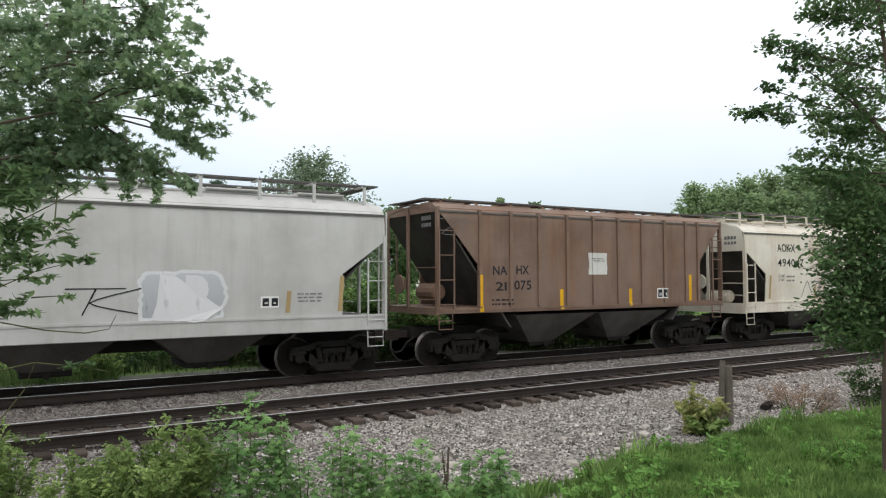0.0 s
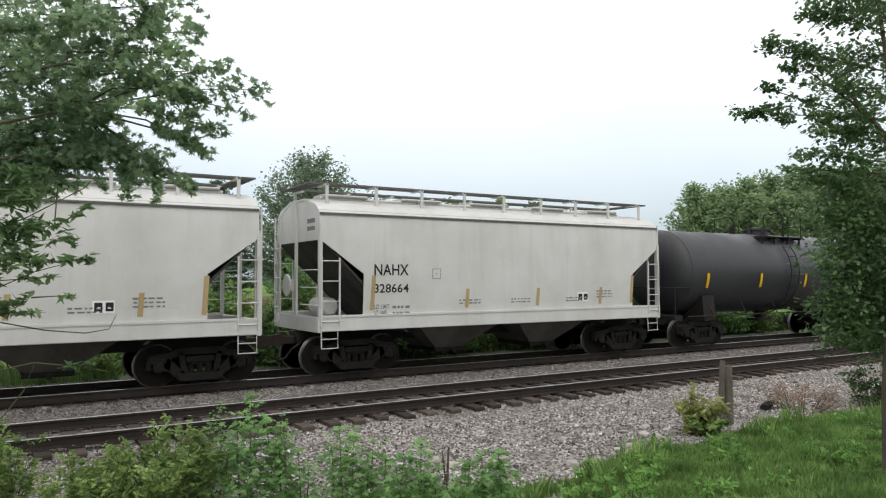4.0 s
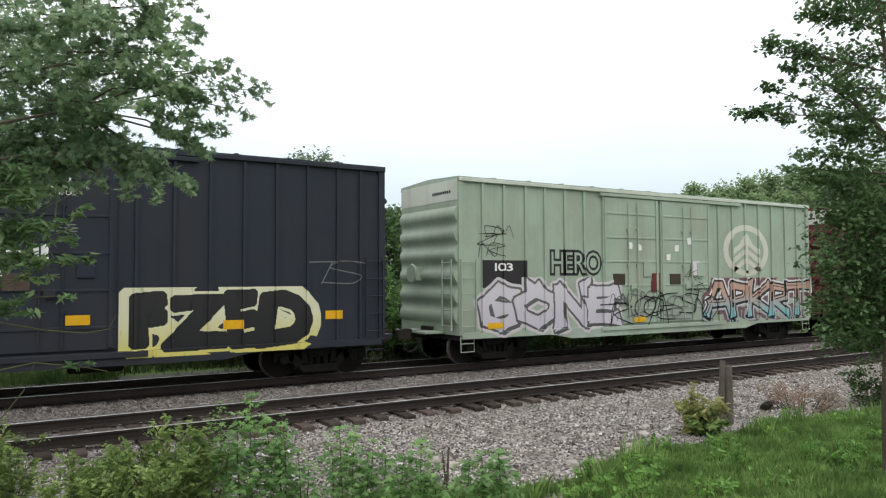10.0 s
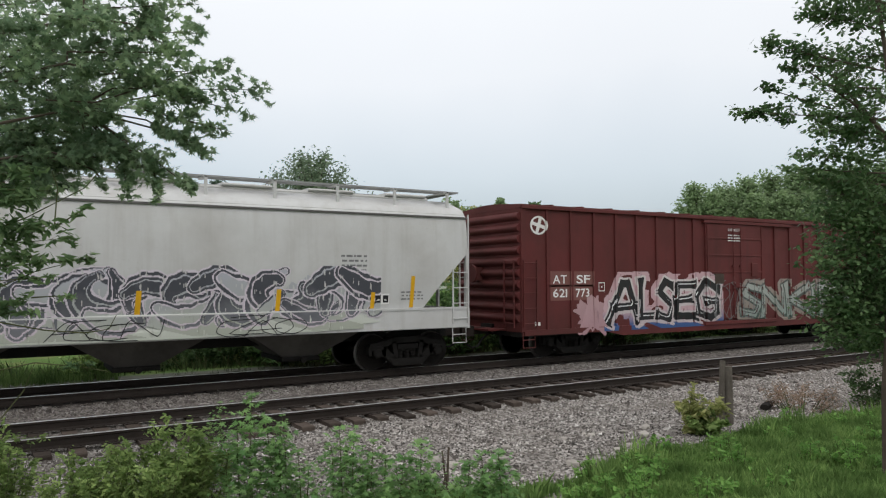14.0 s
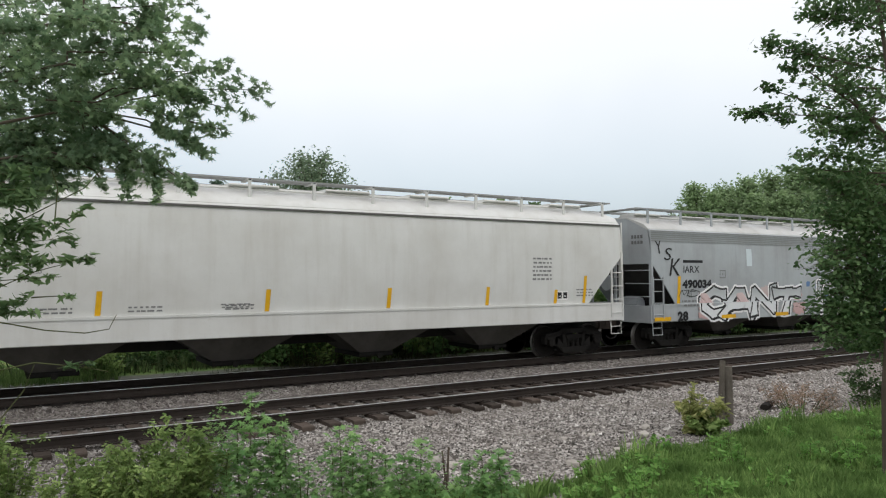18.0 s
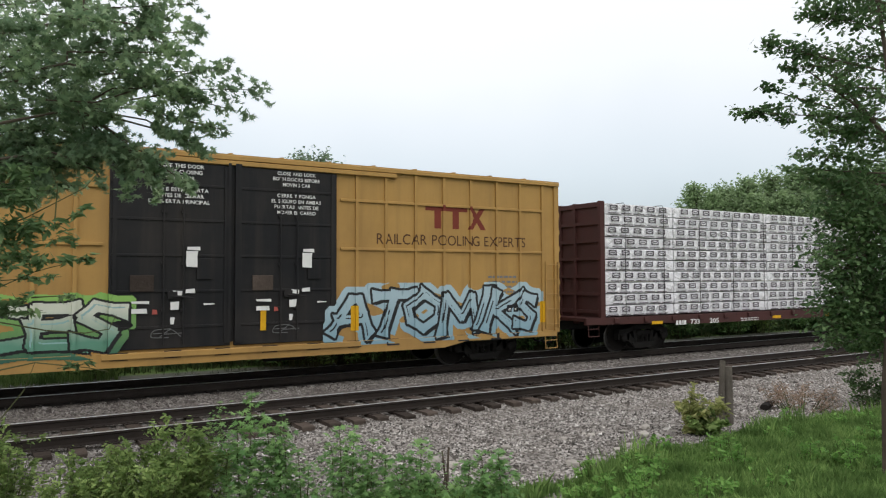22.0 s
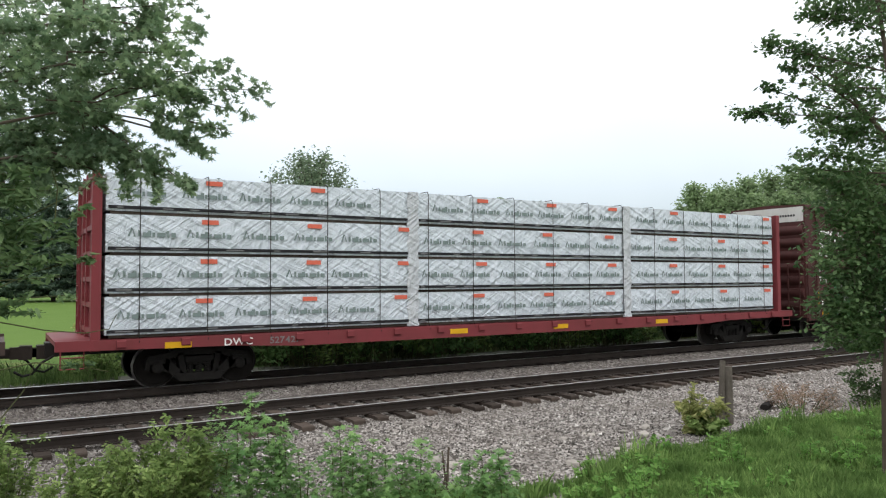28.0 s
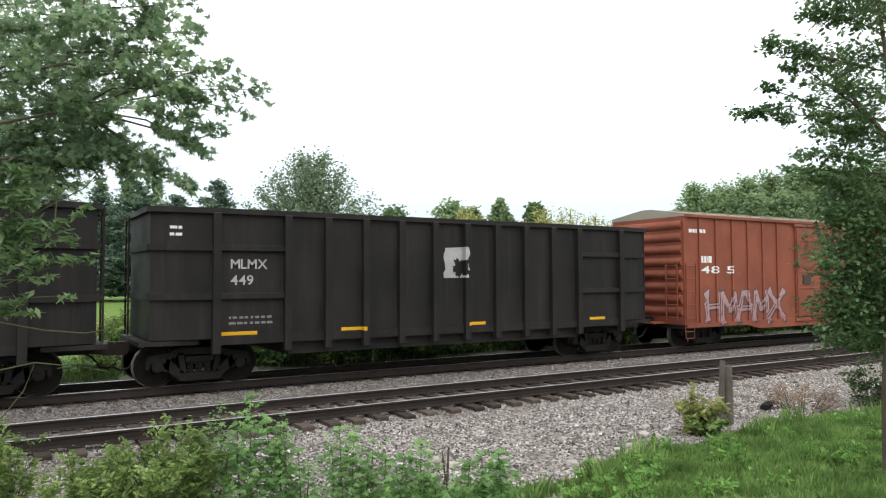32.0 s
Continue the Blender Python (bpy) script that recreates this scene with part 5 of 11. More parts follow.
# -- tank cars --
def tankcar(label, left, length, mat, r=1.47, zc=2.54, top=0.5, rings=(), trucks=None, hoop="high"):
    h2 = length / 2
    car = new_car("tank_car", label, left, length, trucks or (-h2 + 1.55, h2 - 1.55), couple=0.85, sill=False)
    hd = 0.62

    def shell(g):
        prof = []
        for k in range(9):
            a = math.pi / 2 * k / 8
            prof.append((-h2 + hd - hd * math.cos(a), max(0.02, r * math.sin(a))))
        prof += [(-x, q) for x, q in prof[::-1]]
        g.lathe(prof, 64, "x", (0, 0, zc))
    part("tank_shell", made(f"shell {length} {r} {zc}", shell, 50), mat, car)
    for x in (-h2 + hd, h2 - hd, *rings):
        g = Geo()
        g.lathe([(x - 0.03, r + 0.001), (x - 0.025, r + 0.008), (x + 0.025, r + 0.008), (x + 0.03, r + 0.001)], 64, "x", (0, 0, zc))
        part("weld_ring", g, mat, car)

    def stub(g):
        g.box(-h2 - 0.25, -h2 + 2.9, -0.30, 0.30, 0.76, 1.12)
        g.box(-h2 - 0.28, -h2 + 0.10, -1.42, 1.42, 0.95, 1.10)
    def saddle(g):
        for y in (-1, 1):
            g.add([(-h2 + 1.25, y * 0.25, 0.85), (-h2 + 1.85, y * 0.25, 0.85), (-h2 + 1.85, y * 1.28, 1.75), (-h2 + 1.25, y * 1.28, 1.75), (-h2 + 1.25, y * 1.36, 0.92), (-h2 + 1.85, y * 1.36, 0.92)],
                  [(0, 1, 5, 4), (0, 3, 2, 1), (4, 5, 2, 3), (0, 4, 3), (1, 2, 5)])
    def rail_end(g):
        g.tube([(-h2 - 0.22, -1.40, 1.02), (-h2 - 0.22, -1.40, 2.02), (-h2 - 0.22, 1.40, 2.02), (-h2 - 0.22, 1.40, 1.02)], 0.022, 6)
        for y in (-1.40, 1.40):
            g.tube([(-h2 - 0.22, y, 2.02), (-h2 + 0.55, y, 2.02)], 0.02, 6)
    def side_rail(g):
        g.tube([(-h2 + 0.3, -1.46, 1.06), (h2 - 0.3, -1.46, 1.06)], 0.024, 6)
        for k in range(6):
            x = -h2 + 1.6 + (length - 3.2) * k / 5
            g.tube([(x, -1.46, 1.06), (x, -1.16, 1.62)], 0.018, 5)
    for ro in (0, 180):
        part("stub_sill", made(f"stub {length}", stub), BLACK, car, "", pose(0, 0, 0, 0, 0, ro))
        part("saddle", made(f"saddle {length}", saddle), BLACK, car, "", pose(0, 0, 0, 0, 0, ro))
        part("end_handrail", made(f"tank_end_rail {length}", rail_end), BLACK, car, "", pose(0, 0, 0, 0, 0, ro))
        part("side_handrail", made(f"tank_side_rail {length}", side_rail), BLACK, car, "", pose(0, 0, 0, 0, 0, ro))
        sgn = 1 if ro == 0 else -1
        for x in (-h2 - 0.18, h2 - 0.30):
            part("step", made("stirrup", stirrup_geo), BLACK, car, "", pose(sgn * x, sgn * -1.42, 0.98, 0, 0, ro))

    zt = zc + r

    def dome(g):
        g.lathe([(-0.05, 0.42), (0.16, 0.42), (0.17, 0.46), (0.24, 0.46), (0.27, 0.2)], 20, "z", (top, 0, zt))
        for k in range(6):
            a = math.pi * k / 3
            g.box(top + 0.47 * math.cos(a) - 0.04, top + 0.47 * math.cos(a) + 0.04, 0.47 * math.sin(a) - 0.04, 0.47 * math.sin(a) + 0.04, zt + 0.08, zt + 0.26)
    part("manway", made(f"dome {top} {zt}", dome), mat, car)

    grate = part("top_platform", made(f"platform_frame {top} {zt}", lambda g: g.box(top - 1.15, top + 1.15, -0.03, 0.03, zt - 0.21, zt - 0.17)), BLACK, car)
    for k in range(7):
        for sg in (-1, 1):
            part("grating_plank", made(f"grating_plank {top} {zt}", lambda g: g.box(top - 1.15, top + 1.15, -0.035, 0.035, zt - 0.16, zt - 0.12)), BLACK, grate, "", pose(0, sg * (1.05 - k * 0.09), 0))
    for x in (-1.15, -0.4, 0.4, 1.15):
        part("bearer", made(f"bearer {top} {zt}", lambda g: g.box(top - 0.03, top + 0.03, -1.10, 1.10, zt - 0.22, zt - 0.16)), BLACK, grate, "", pose(x, 0, 0))
        for y in (-1.0, 1.0):
            part("bracket", made(f"platform_bracket {top} {zt}", lambda g: g.box(top - 0.03, top + 0.03, -0.03, 0.03, zt - 0.5, zt - 0.16)), BLACK, grate, "", pose(x, y, 0))

    def hoop_geo(g):
        if hoop == "high":
            g.tube([(top - 1.15, 0, zt - 0.15), (top - 1.15, 0, zt + 0.62), (top - 0.25, 0, zt + 0.78), (top + 0.05, 0, zt + 0.62), (top + 0.05, 0, zt - 0.15)], 0.022, 6)
            g.tube([(top + 0.35, 0, zt - 0.15), (top + 0.35, 0, zt + 0.62), (top + 1.15, 0, zt + 0.62), (top + 1.15, 0, zt - 0.15)], 0.022, 6)
        else:
            g.tube([(top - 1.15, 0, zt - 0.15), (top - 1.15, 0, zt + 0.55), (top + 1.15, 0, zt + 0.68), (top + 1.15, 0, zt - 0.15)], 0.022, 6)
            for x in (-0.4, 0.4):
                g.tube([(top + x, 0, zt - 0.15), (top + x, 0, zt + 0.6)], 0.02, 6)
        g.tube([(top - 1.15, 0, zt + 0.25), (top + 1.15, 0, zt + 0.25)], 0.016, 5)
    for y in (-1.08, 1.08):
        part("safety_railing", made(f"hoop {hoop} {top} {zt}", hoop_geo), BLACK, car, "", pose(0, y, 0))

    def valve(g):
        g.lathe([(0, 0.09), (0.25, 0.09), (0.27, 0.05), (0.36, 0.05)], 10, "z", (top - 1.45, 0, zt - 0.03))
        g.tube([(top - 1.7, -0.05, zt - 0.1), (top - 1.72, -0.05, zt + 0.25)], 0.03, 6)
    part("relief_valve", made(f"valve {top} {zt}", valve), BLACK, car)

    def climb(g):
        for x in (top - 0.24, top + 0.24):
            pts = [(x, -math.sqrt(max(0.0, (r + 0.10) ** 2 - (z - zc) ** 2)), z) for z in np.linspace(0.9, zc + 1.0, 9)]
            g.tube(pts, 0.02, 6)
        for z in np.linspace(1.0, zc + 0.95, 8):
            y = -math.sqrt(max(0.0, (r + 0.10) ** 2 - (z - zc) ** 2))
            g.tube([(top - 0.24, y, z), (top + 0.24, y, z)], 0.016, 5)
    part("side_ladder", made(f"climb {top} {r} {zc}", climb), BLACK, car)

    def outlet(g):
        g.lathe([(-0.30, 0.16), (0.0, 0.2), (0.05, 0.3)], 12, "z", (top, 0, zc - r))
        g.box(top - 0.4, top + 0.4, -0.25, 0.25, zc - r - 0.38, zc - r - 0.28)
    part("bottom_outlet", made(f"outlet {top}", outlet), BLACK, car)

    def surface(x, z):
        rr = r
        e = h2 - hd
        if abs(x) > e:
            rr = r * math.sqrt(max(0.0, 1 - ((abs(x) - e) / hd) ** 2))
        return -math.sqrt(max(0.0, rr ** 2 - (z - zc) ** 2)) - 0.009
    kn = [-h2 + hd, h2 - hd]
    return car, Side(surface, kn, -h2)


# -- gondolas with tapered ends --
def gondola(label, post0, mat):
    length, z0, z1, hw, tap = 14.85, 1.05, 3.90, 1.53, 1.32
    h2 = length / 2
    car = new_car("gondola_car", label, post0 - 1.38, length, (-h2 + 1.1, h2 - 1.9), couple=0.62)
    e = 1.28                                    # half width at the ends

    def plan(off, z):
        return [(-h2 + off, -e + off, z), (-h2 + 0.30 + off, -e - 0.10 + off, z), (-h2 + tap, -hw + off, z), (h2 - tap, -hw + off, z), (h2 - 0.30 - off, -e - 0.10 + off, z), (h2 - off, -e + off, z),
                (h2 - off, e - off, z), (h2 - 0.30 - off, e + 0.10 - off, z), (h2 - tap, hw - off, z), (-h2 + tap, hw - off, z), (-h2 + 0.30 + off, e + 0.10 - off, z), (-h2 + off, e - off, z)]

    def body(g):
        n = 12
        vs = plan(0, z0) + plan(0, z1) + plan(0.06, z1) + plan(0.06, z0 + 0.1)
        fs = []
        for k in range(3):
            fs += [(k * n + i, k * n + (i + 1) % n, (k + 1) * n + (i + 1) % n, (k + 1) * n + i) for i in range(n)]
        fs += [tuple(range(n))[::-1], tuple(range(3 * n, 4 * n))]
        g.add(vs, fs)

    def ring(g, za, zb, out):
        n = 12
        vs = plan(-out, za) + plan(-out, zb) + plan(0.05, zb) + plan(0.05, za)
        fs = []
        for k in range(4):
            fs += [(k * n + i, k * n + (i + 1) % n, ((k + 1) % 4) * n + (i + 1) % n, ((k + 1) % 4) * n + i) for i in range(n)]
        g.add(vs, fs)
    part("body", made("gon_body", body), mat, car)
    part("top_chord", made("gon_chord", lambda g: ring(g, z1 - 0.10, z1 + 0.02, 0.09)), mat, car)

    def belt(z):
        def f(g):
            for s in (-1,):
                a, b = s * (h2 - tap), s * (h2 - tap - 1.62)
                x0, x1 = min(a, b), max(a, b)
                for q in (-1, 1):
                    y = q * hw
                    g.box(x0, x1, min(y - q * 0.02, y + q * 0.09), max(y - q * 0.02, y + q * 0.09), z - 0.07, z + 0.07, 0.01)
                    g.add([(s * (h2 - tap), q * (hw + 0.09), z - 0.07), (s * (h2 - 0.30), q * (e + 0.19), z - 0.07), (s * (h2 + 0.07), q * (e + 0.02), z - 0.07), (s * (h2 - 0.02), q * (e - 0.05), z - 0.07), (s * (h2 - 0.30), q * (e + 0.05), z - 0.07), (s * (h2 - tap), q * (hw - 0.03), z - 0.07),
                           (s * (h2 - tap), q * (hw + 0.09), z + 0.07), (s * (h2 - 0.30), q * (e + 0.19), z + 0.07), (s * (h2 + 0.07), q * (e + 0.02), z + 0.07), (s * (h2 - 0.02), q * (e - 0.05), z + 0.07), (s * (h2 - 0.30), q * (e + 0.05), z + 0.07), (s * (h2 - tap), q * (hw - 0.03), z + 0.07)],
                          [(0, 1, 2, 3, 4, 5), (6, 11, 10, 9, 8, 7), (0, 6, 7, 1), (1, 7, 8, 2), (2, 8, 9, 3), (3, 9, 10, 4), (4, 10, 11, 5), (5, 11, 6, 0)])
                g.box(min(s * (h2 - 0.02), s * (h2 + 0.07)), max(s * (h2 - 0.02), s * (h2 + 0.07)), -e, e, z - 0.07, z + 0.07)
        return f
    for z in (1.98, 3.05):
        for r in (0, 180):
            part("belt_rail", made(f"gon_belt {z}", belt(z)), mat, car, "", pose(0, 0, 0, 0, 0, r))

    def post(g):
        g.box(-0.085, 0.085, -hw - 0.15, -hw + 0.02, 0.72, z1 - 0.08, 0.02)
    xs = [-h2 + tap] + [-h2 + tap + 1.62 + k * 0.988 for k in range(10)] + [h2 - tap]
    for x in xs:
        for r in (0, 180):
            part("side_post", made("gon_post", post), mat, car, "", pose(x, 0, 0, 0, 0, r))

    def sill(g):
        g.box(-h2 + tap, h2 - tap, -hw - 0.05, -hw + 0.1, z0 - 0.14, z0 + 0.06)
    def under(g):
        g.box(-h2 + 3.0, h2 - 3.0, -hw + 0.1, hw - 0.1, 0.62, z0)
    for r in (0, 180):
        part("side_sill", made("gon_sill", sill), mat, car, "", pose(0, 0, 0, 0, 0, r))
        g = Geo()
        g.box(-h2 - 0.22, -h2 + 1.0, -e - 0.1, e + 0.1, z0 - 0.12, z0 - 0.02)
        part("end_platform", g, mat, car, "", pose(0, 0, 0, 0, 0, r))
        part("end_ladder", made("gon_ladder", lambda g: ladder_geo(g, 2.8, 8, 0.42)), mat, car, "", pose((-1 if r == 0 else 1) * (h2 + 0.12), (1 if r == 0 else -1) * (e - 0.1), z0, 0, 0, -90 + r))
    part("underframe", made("gon_under", under), BLACK, car)
    g = Geo()
    g.box(-h2 + 0.2, h2 - 0.2, -e + 0.1, e - 0.1, z0 + 0.1, 3.2)
    part("load", g, BLACK, car, "dark load below the rim")

    def surface(x, z):
        if abs(x) > h2 - tap:
            return -float(np.interp(abs(x), [h2 - tap, h2 - 0.30, h2], [hw, e + 0.10, e])) - 0.004
        return -hw - (0.15 if any(abs(x - p_) <= 0.0855 for p_ in xs) else 0.0)
    kn = [-h2 + 0.3, h2 - 0.3]
    for x in xs:
        kn += [x - 0.089, x - 0.085, x + 0.085, x + 0.089]
    return car, Side(surface, kn, -h2)


# -- centre-beam flat cars with wrapped lumber --
WHITEWRAP = sheeting("pale_loose_wrap", (0.56, 0.59, 0.62))


def centerbeam(label, left, length, mat, packs, wrap, layers, z0, z1, straps, lean=0.0):
    """packs: lengths of the stacks along the car."""
    h2 = length / 2 + 0.85
    car = new_car("lumber_flat_car", label, left - 0.85, length + 1.7, (-h2 + 2.88, h2 - 2.88), couple=0.7)
    hw = 1.50

    def deck(g):
        g.box(-h2, h2, -hw, hw, z0 - 0.12, z0 - 0.02)

    def sill(g):
        g.slab([(-h2, z0 - 0.02), (h2, z0 - 0.02), (h2, z0 - 0.22), (h2 - 3.5, z0 - 0.26), (h2 - 5, z0 - 0.34), (-h2 + 5, z0 - 0.34), (-h2 + 3.5, z0 - 0.26), (-h2, z0 - 0.22)], -hw - 0.07, -hw + 0.05)
    part("deck", made(f"cb_deck {length} {z0}", deck), mat, car)
    for r in (0, 180):
        part("side_sill", made(f"cb_sill {length} {z0}", sill), mat, car, "", pose(0, 0, 0, 0, 0, r))

    def pocket(g):
        g.box(-0.09, 0.09, -hw - 0.13, -hw - 0.04, z0 - 0.20, z0 - 0.04, 0.02)
    n = 18
    for k in range(n):
        part("winch", made(f"cb_pocket {z0}", pocket), mat, car, "", pose(-h2 + 1.2 + (2 * h2 - 2.4) * k / (n - 1), 0, 0))
    zt = z1 + 0.02

    def bulk(g):
        g.box(-h2 + 0.70, -h2 + 0.82, -hw, hw, z0, zt)
    def bulk_post(g):
        g.box(-0.09, 0.09, -0.06, 0.06, z0 - 0.25, zt + 0.02, 0.02)
    def bulk_rib(g):
        g.box(-h2 + 0.64, -h2 + 0.72, -hw + 0.05, hw - 0.05, -0.05, 0.05, 0.015)
    def beam(g):
        g.box(-h2 + 0.8, h2 - 0.8, -0.06, 0.06, z0, z0 + 0.35)
        g.box(-h2 + 0.8, h2 - 0.8, -0.10, 0.10, zt - 0.18, zt)
    part("centre_beam", made(f"cb_beam {length} {z0}", beam), mat, car)
    for r in (0, 180):
        s = 1 if r == 0 else -1
        part("bulkhead", made(f"cb_bulk {length} {z1}", bulk), mat, car, "", pose(0, 0, 0, 0, 0, r))
        for y in (-hw + 0.02, -0.35, 0.35, hw - 0.02):
            part("bulkhead_post", made(f"cb_bpost {z0} {z1}", bulk_post), mat, car, "", pose(s * (-h2 + 0.72), y, 0))
        for k in range(7):
            part("bulkhead_rib", made(f"cb_brib {length}", bulk_rib), mat, car, "", pose(0, 0, z0 + 0.15 + (zt - z0 - 0.25) * k / 6, 0, 0, r))
        part("end_ladder", made("cb_ladder", lambda g: ladder_geo(g, 3.0, 9, 0.40)), mat, car, "", pose(s * (-h2 + 0.62), s * (hw - 0.32), z0 - 0.1, 0, 0, -90 + r))
        for x in (-h2 + 0.1, h2 - 0.55):
            part("step", made("stirrup", stirrup_geo), mat, car, "", pose(s * x, s * (-hw - 0.03), z0 - 0.15, 0, 0, r))
    k_n = int((2 * h2 - 2) / 1.8)
    for k in range(1, k_n):
        g = Geo()
        g.box(-0.06, 0.06, -0.05, 0.05, z0, zt - 0.1)
        part("beam_post", g, mat, car, "", pose(-h2 + 1 + (2 * h2 - 2) * k / k_n, 0, 0))
    rnd = random.Random(int(left))
    x = -length / 2 + 0.03
    lay = (z1 - z0) / layers
    fronts = []
    for ln in packs:
        for k in range(layers):
            za, zb = z0 + lay * k + (0.06 if layers < 6 else 0.018), z0 + lay * (k + 1) - 0.012
            for s in (-1, 1):
                j = rnd.uniform(-0.015, 0.015)
                g = Geo()
                ya, yb = s * 0.13, s * (hw - 0.05 + j)
                nx, nz = max(8, int(ln / 0.16)), 4
                # wrapped face, slightly wrinkled and bulging
                vs, fs = [], []
                for a in range(nx + 1):
                    for b in range(nz + 1):
                        u, w = a / nx, b / nz
                        wob = 0.020 * noise.noise((x * 3 + u * ln * 4.1, z0 + w * 2.3 + k * 7.7, s * 3.0)) + 0.016 * noise.noise((u * ln * 9 + w * 4, w * 6 - u * ln * 5 + k * 5, s))
                        edge = -0.012 if b in (0, nz) or a in (0, nx) else 0.0
                        vs.append((x + 0.012 + (ln - 0.024) * u, yb + s * (wob + edge), za + (zb - za) * w))
                for a in range(nx):
                    for b in range(nz):
                        i = a * (nz + 1) + b
                        fs.append((i, i + nz + 1, i + nz + 2, i + 1))
                o = len(vs)
                c4 = [0, nx * (nz + 1), nx * (nz + 1) + nz, nz]
                vs += [(x + 0.012, ya, za), (x + ln - 0.012, ya, za), (x + ln - 0.012, ya, zb), (x + 0.012, ya, zb)]
                bot = [a * (nz + 1) for a in range(nx + 1)]
                tp = [a * (nz + 1) + nz for a in range(nx + 1)]
                lf = [b for b in range(nz + 1)]
                rt = [nx * (nz + 1) + b for b in range(nz + 1)]
                fs += [tuple(bot + [o + 1, o]), tuple(tp + [o + 2, o + 3]), tuple(lf + [o + 3, o]), tuple(rt + [o + 2, o + 1]), (o, o + 1, o + 2, o + 3)]
                g.add(vs, fs)
                part("lumber_pack", g.mesh("lumber_pack", 50), wrap, car, "", None)
                if s < 0:
                    fronts.append((x + 0.012, x + ln - 0.012, za, zb))
                if layers < 6:
                    g = Geo()
                    g.box(x + 0.1, x + ln - 0.1, min(s * 0.2, s * (hw - 0.09)), max(s * 0.2, s * (hw - 0.09)), za - 0.062, za - 0.004)
                    part("spacer_board", g, TIEWOOD, car)
        x += ln + 0.03
        if layers < 6 and x < length / 2 - 1:   # loose wrap hanging down between the stacks
            g = Geo()
            n_f = 24
            xs_ = [(-0.16, 0.0), (-0.08, 0.03), (0.0, 0.015), (0.08, 0.035), (0.16, 0.0)]
            vs = [(x - 0.015 + a + 0.02 * math.sin(k * 1.7 + a * 9), -hw + 0.02 - b - 0.012 * math.sin(k * 2.3 + a * 20), z0 + (z1 - z0) * k / n_f) for k in range(n_f + 1) for a, b in xs_]
            vs += [(v[0], v[1] + 0.02, v[2]) for v in vs]
            half = (n_f + 1) * 5
            fs = [(k * 5 + i, k * 5 + i + 1, k * 5 + i + 6, k * 5 + i + 5) for k in range(n_f) for i in range(4)]
            g.add(vs, fs + [tuple(half + i for i in f[::-1]) for f in fs])
            part("wrap_flap", g.mesh("wrap_flap", 50), WHITEWRAP, car, "loose pale wrap hanging between stacks")
    for k in range(straps):
        xx = -length / 2 + length * (k + 0.5) / straps
        g = Geo()
        g.tube([(xx, -hw - 0.08, z0 - 0.1), (xx, -hw + 0.005, z0 + 0.1), (xx, -hw + 0.005, z1 - 0.05), (xx, -hw + 0.06, z1 + 0.03), (xx, 0, z1 + 0.04)], 0.010, 4)
        part("tie_down_cable", g, BLACK, car)
    return car, Side(lambda x_, z_: -hw - 0.072 if z_ < z0 else -hw + 0.022, (), -length / 2), fronts


# -- articulated spine car, empty --
def spinecar(label, left, length, joints, mat):
    """joints: x of the trucks from the left end."""
    h2 = length / 2
    ts = [x - h2 for x in joints]
    car = new_car("spine_car", label, left, length, ts, couple=0.65, sill=False)
    for i, t in enumerate(ts):
        g = Geo()
        g.box(t - 1.75, t + 1.75, -1.28, 1.28, 0.98, 1.10, 0.02)
        g.box(t - 1.75, t + 1.75, -1.32, -1.24, 0.90, 1.16)
        g.box(t - 1.75, t + 1.75, 1.24, 1.32, 0.90, 1.16)
        part("end_deck", g, mat, car)
        g = Geo()
        g.box(t - 0.4, t + 0.4, -0.35, 0.35, 0.72, 1.0)
        part("articulation", g, BLACK, car)
        g = Geo()
        for s in (-1, 1):
            g.tube([(t + s * 1.6, -1.22, 1.1), (t + s * 1.6, -1.22, 1.42)], 0.02, 5)
        g.tube([(t - 1.6, -1.22, 1.38), (t - 1.2, -1.22, 1.38)], 0.018, 5)
        part("grab_iron", g, mat, car)
    for a, b in zip(ts[:-1], ts[1:]):
        m_ = (a + b) / 2
        g = Geo()
        g.slab([(a + 1.2, 1.05), (b - 1.2, 1.05), (b - 1.9, 0.72), (b - 3.2, 0.42), (a + 3.2, 0.42), (a + 1.9, 0.72)], -0.42, 0.42)
        g.box(a + 1.2, b - 1.2, -0.62, 0.62, 1.03, 1.10)
        part("spine_beam", g, SPINEDARK, car)
        for y in (-1.30, 1.30):
            g = Geo()
            g.box(m_ - 4.1, m_ + 4.3, y - 0.05, y + 0.05, 0.98, 1.27, 0.01)
            g.box(m_ - 4.1, m_ + 4.3, y - 0.10, y + 0.10, 1.24, 1.28)
            part("platform_rail", g, mat, car)
        for k in range(6):
            x = m_ - 4.0 + 8.2 * k / 5
            g = Geo()
            g.box(x - 0.12, x + 0.12, -1.3, 1.3, 0.98, 1.14)
            part("cross_bearer", g, mat, car)
        g = Geo()
        g.box(m_ - 4.1, m_ + 4.3, -1.2, 1.2, 1.14, 1.17)
        part("platform", g, mat, car)
        g = Geo()
        g.lathe([(-0.5, 0.14), (-0.45, 0.18), (0.45, 0.18), (0.5, 0.14)], 10, "x", (m_ + 1.0, -0.75, 0.68))
        part("air_reservoir", g, BLACK, car)

    def surface(x, z):
        return -1.356 if z > 1.1 else -1.325
    return car, Side(surface, (), -h2)

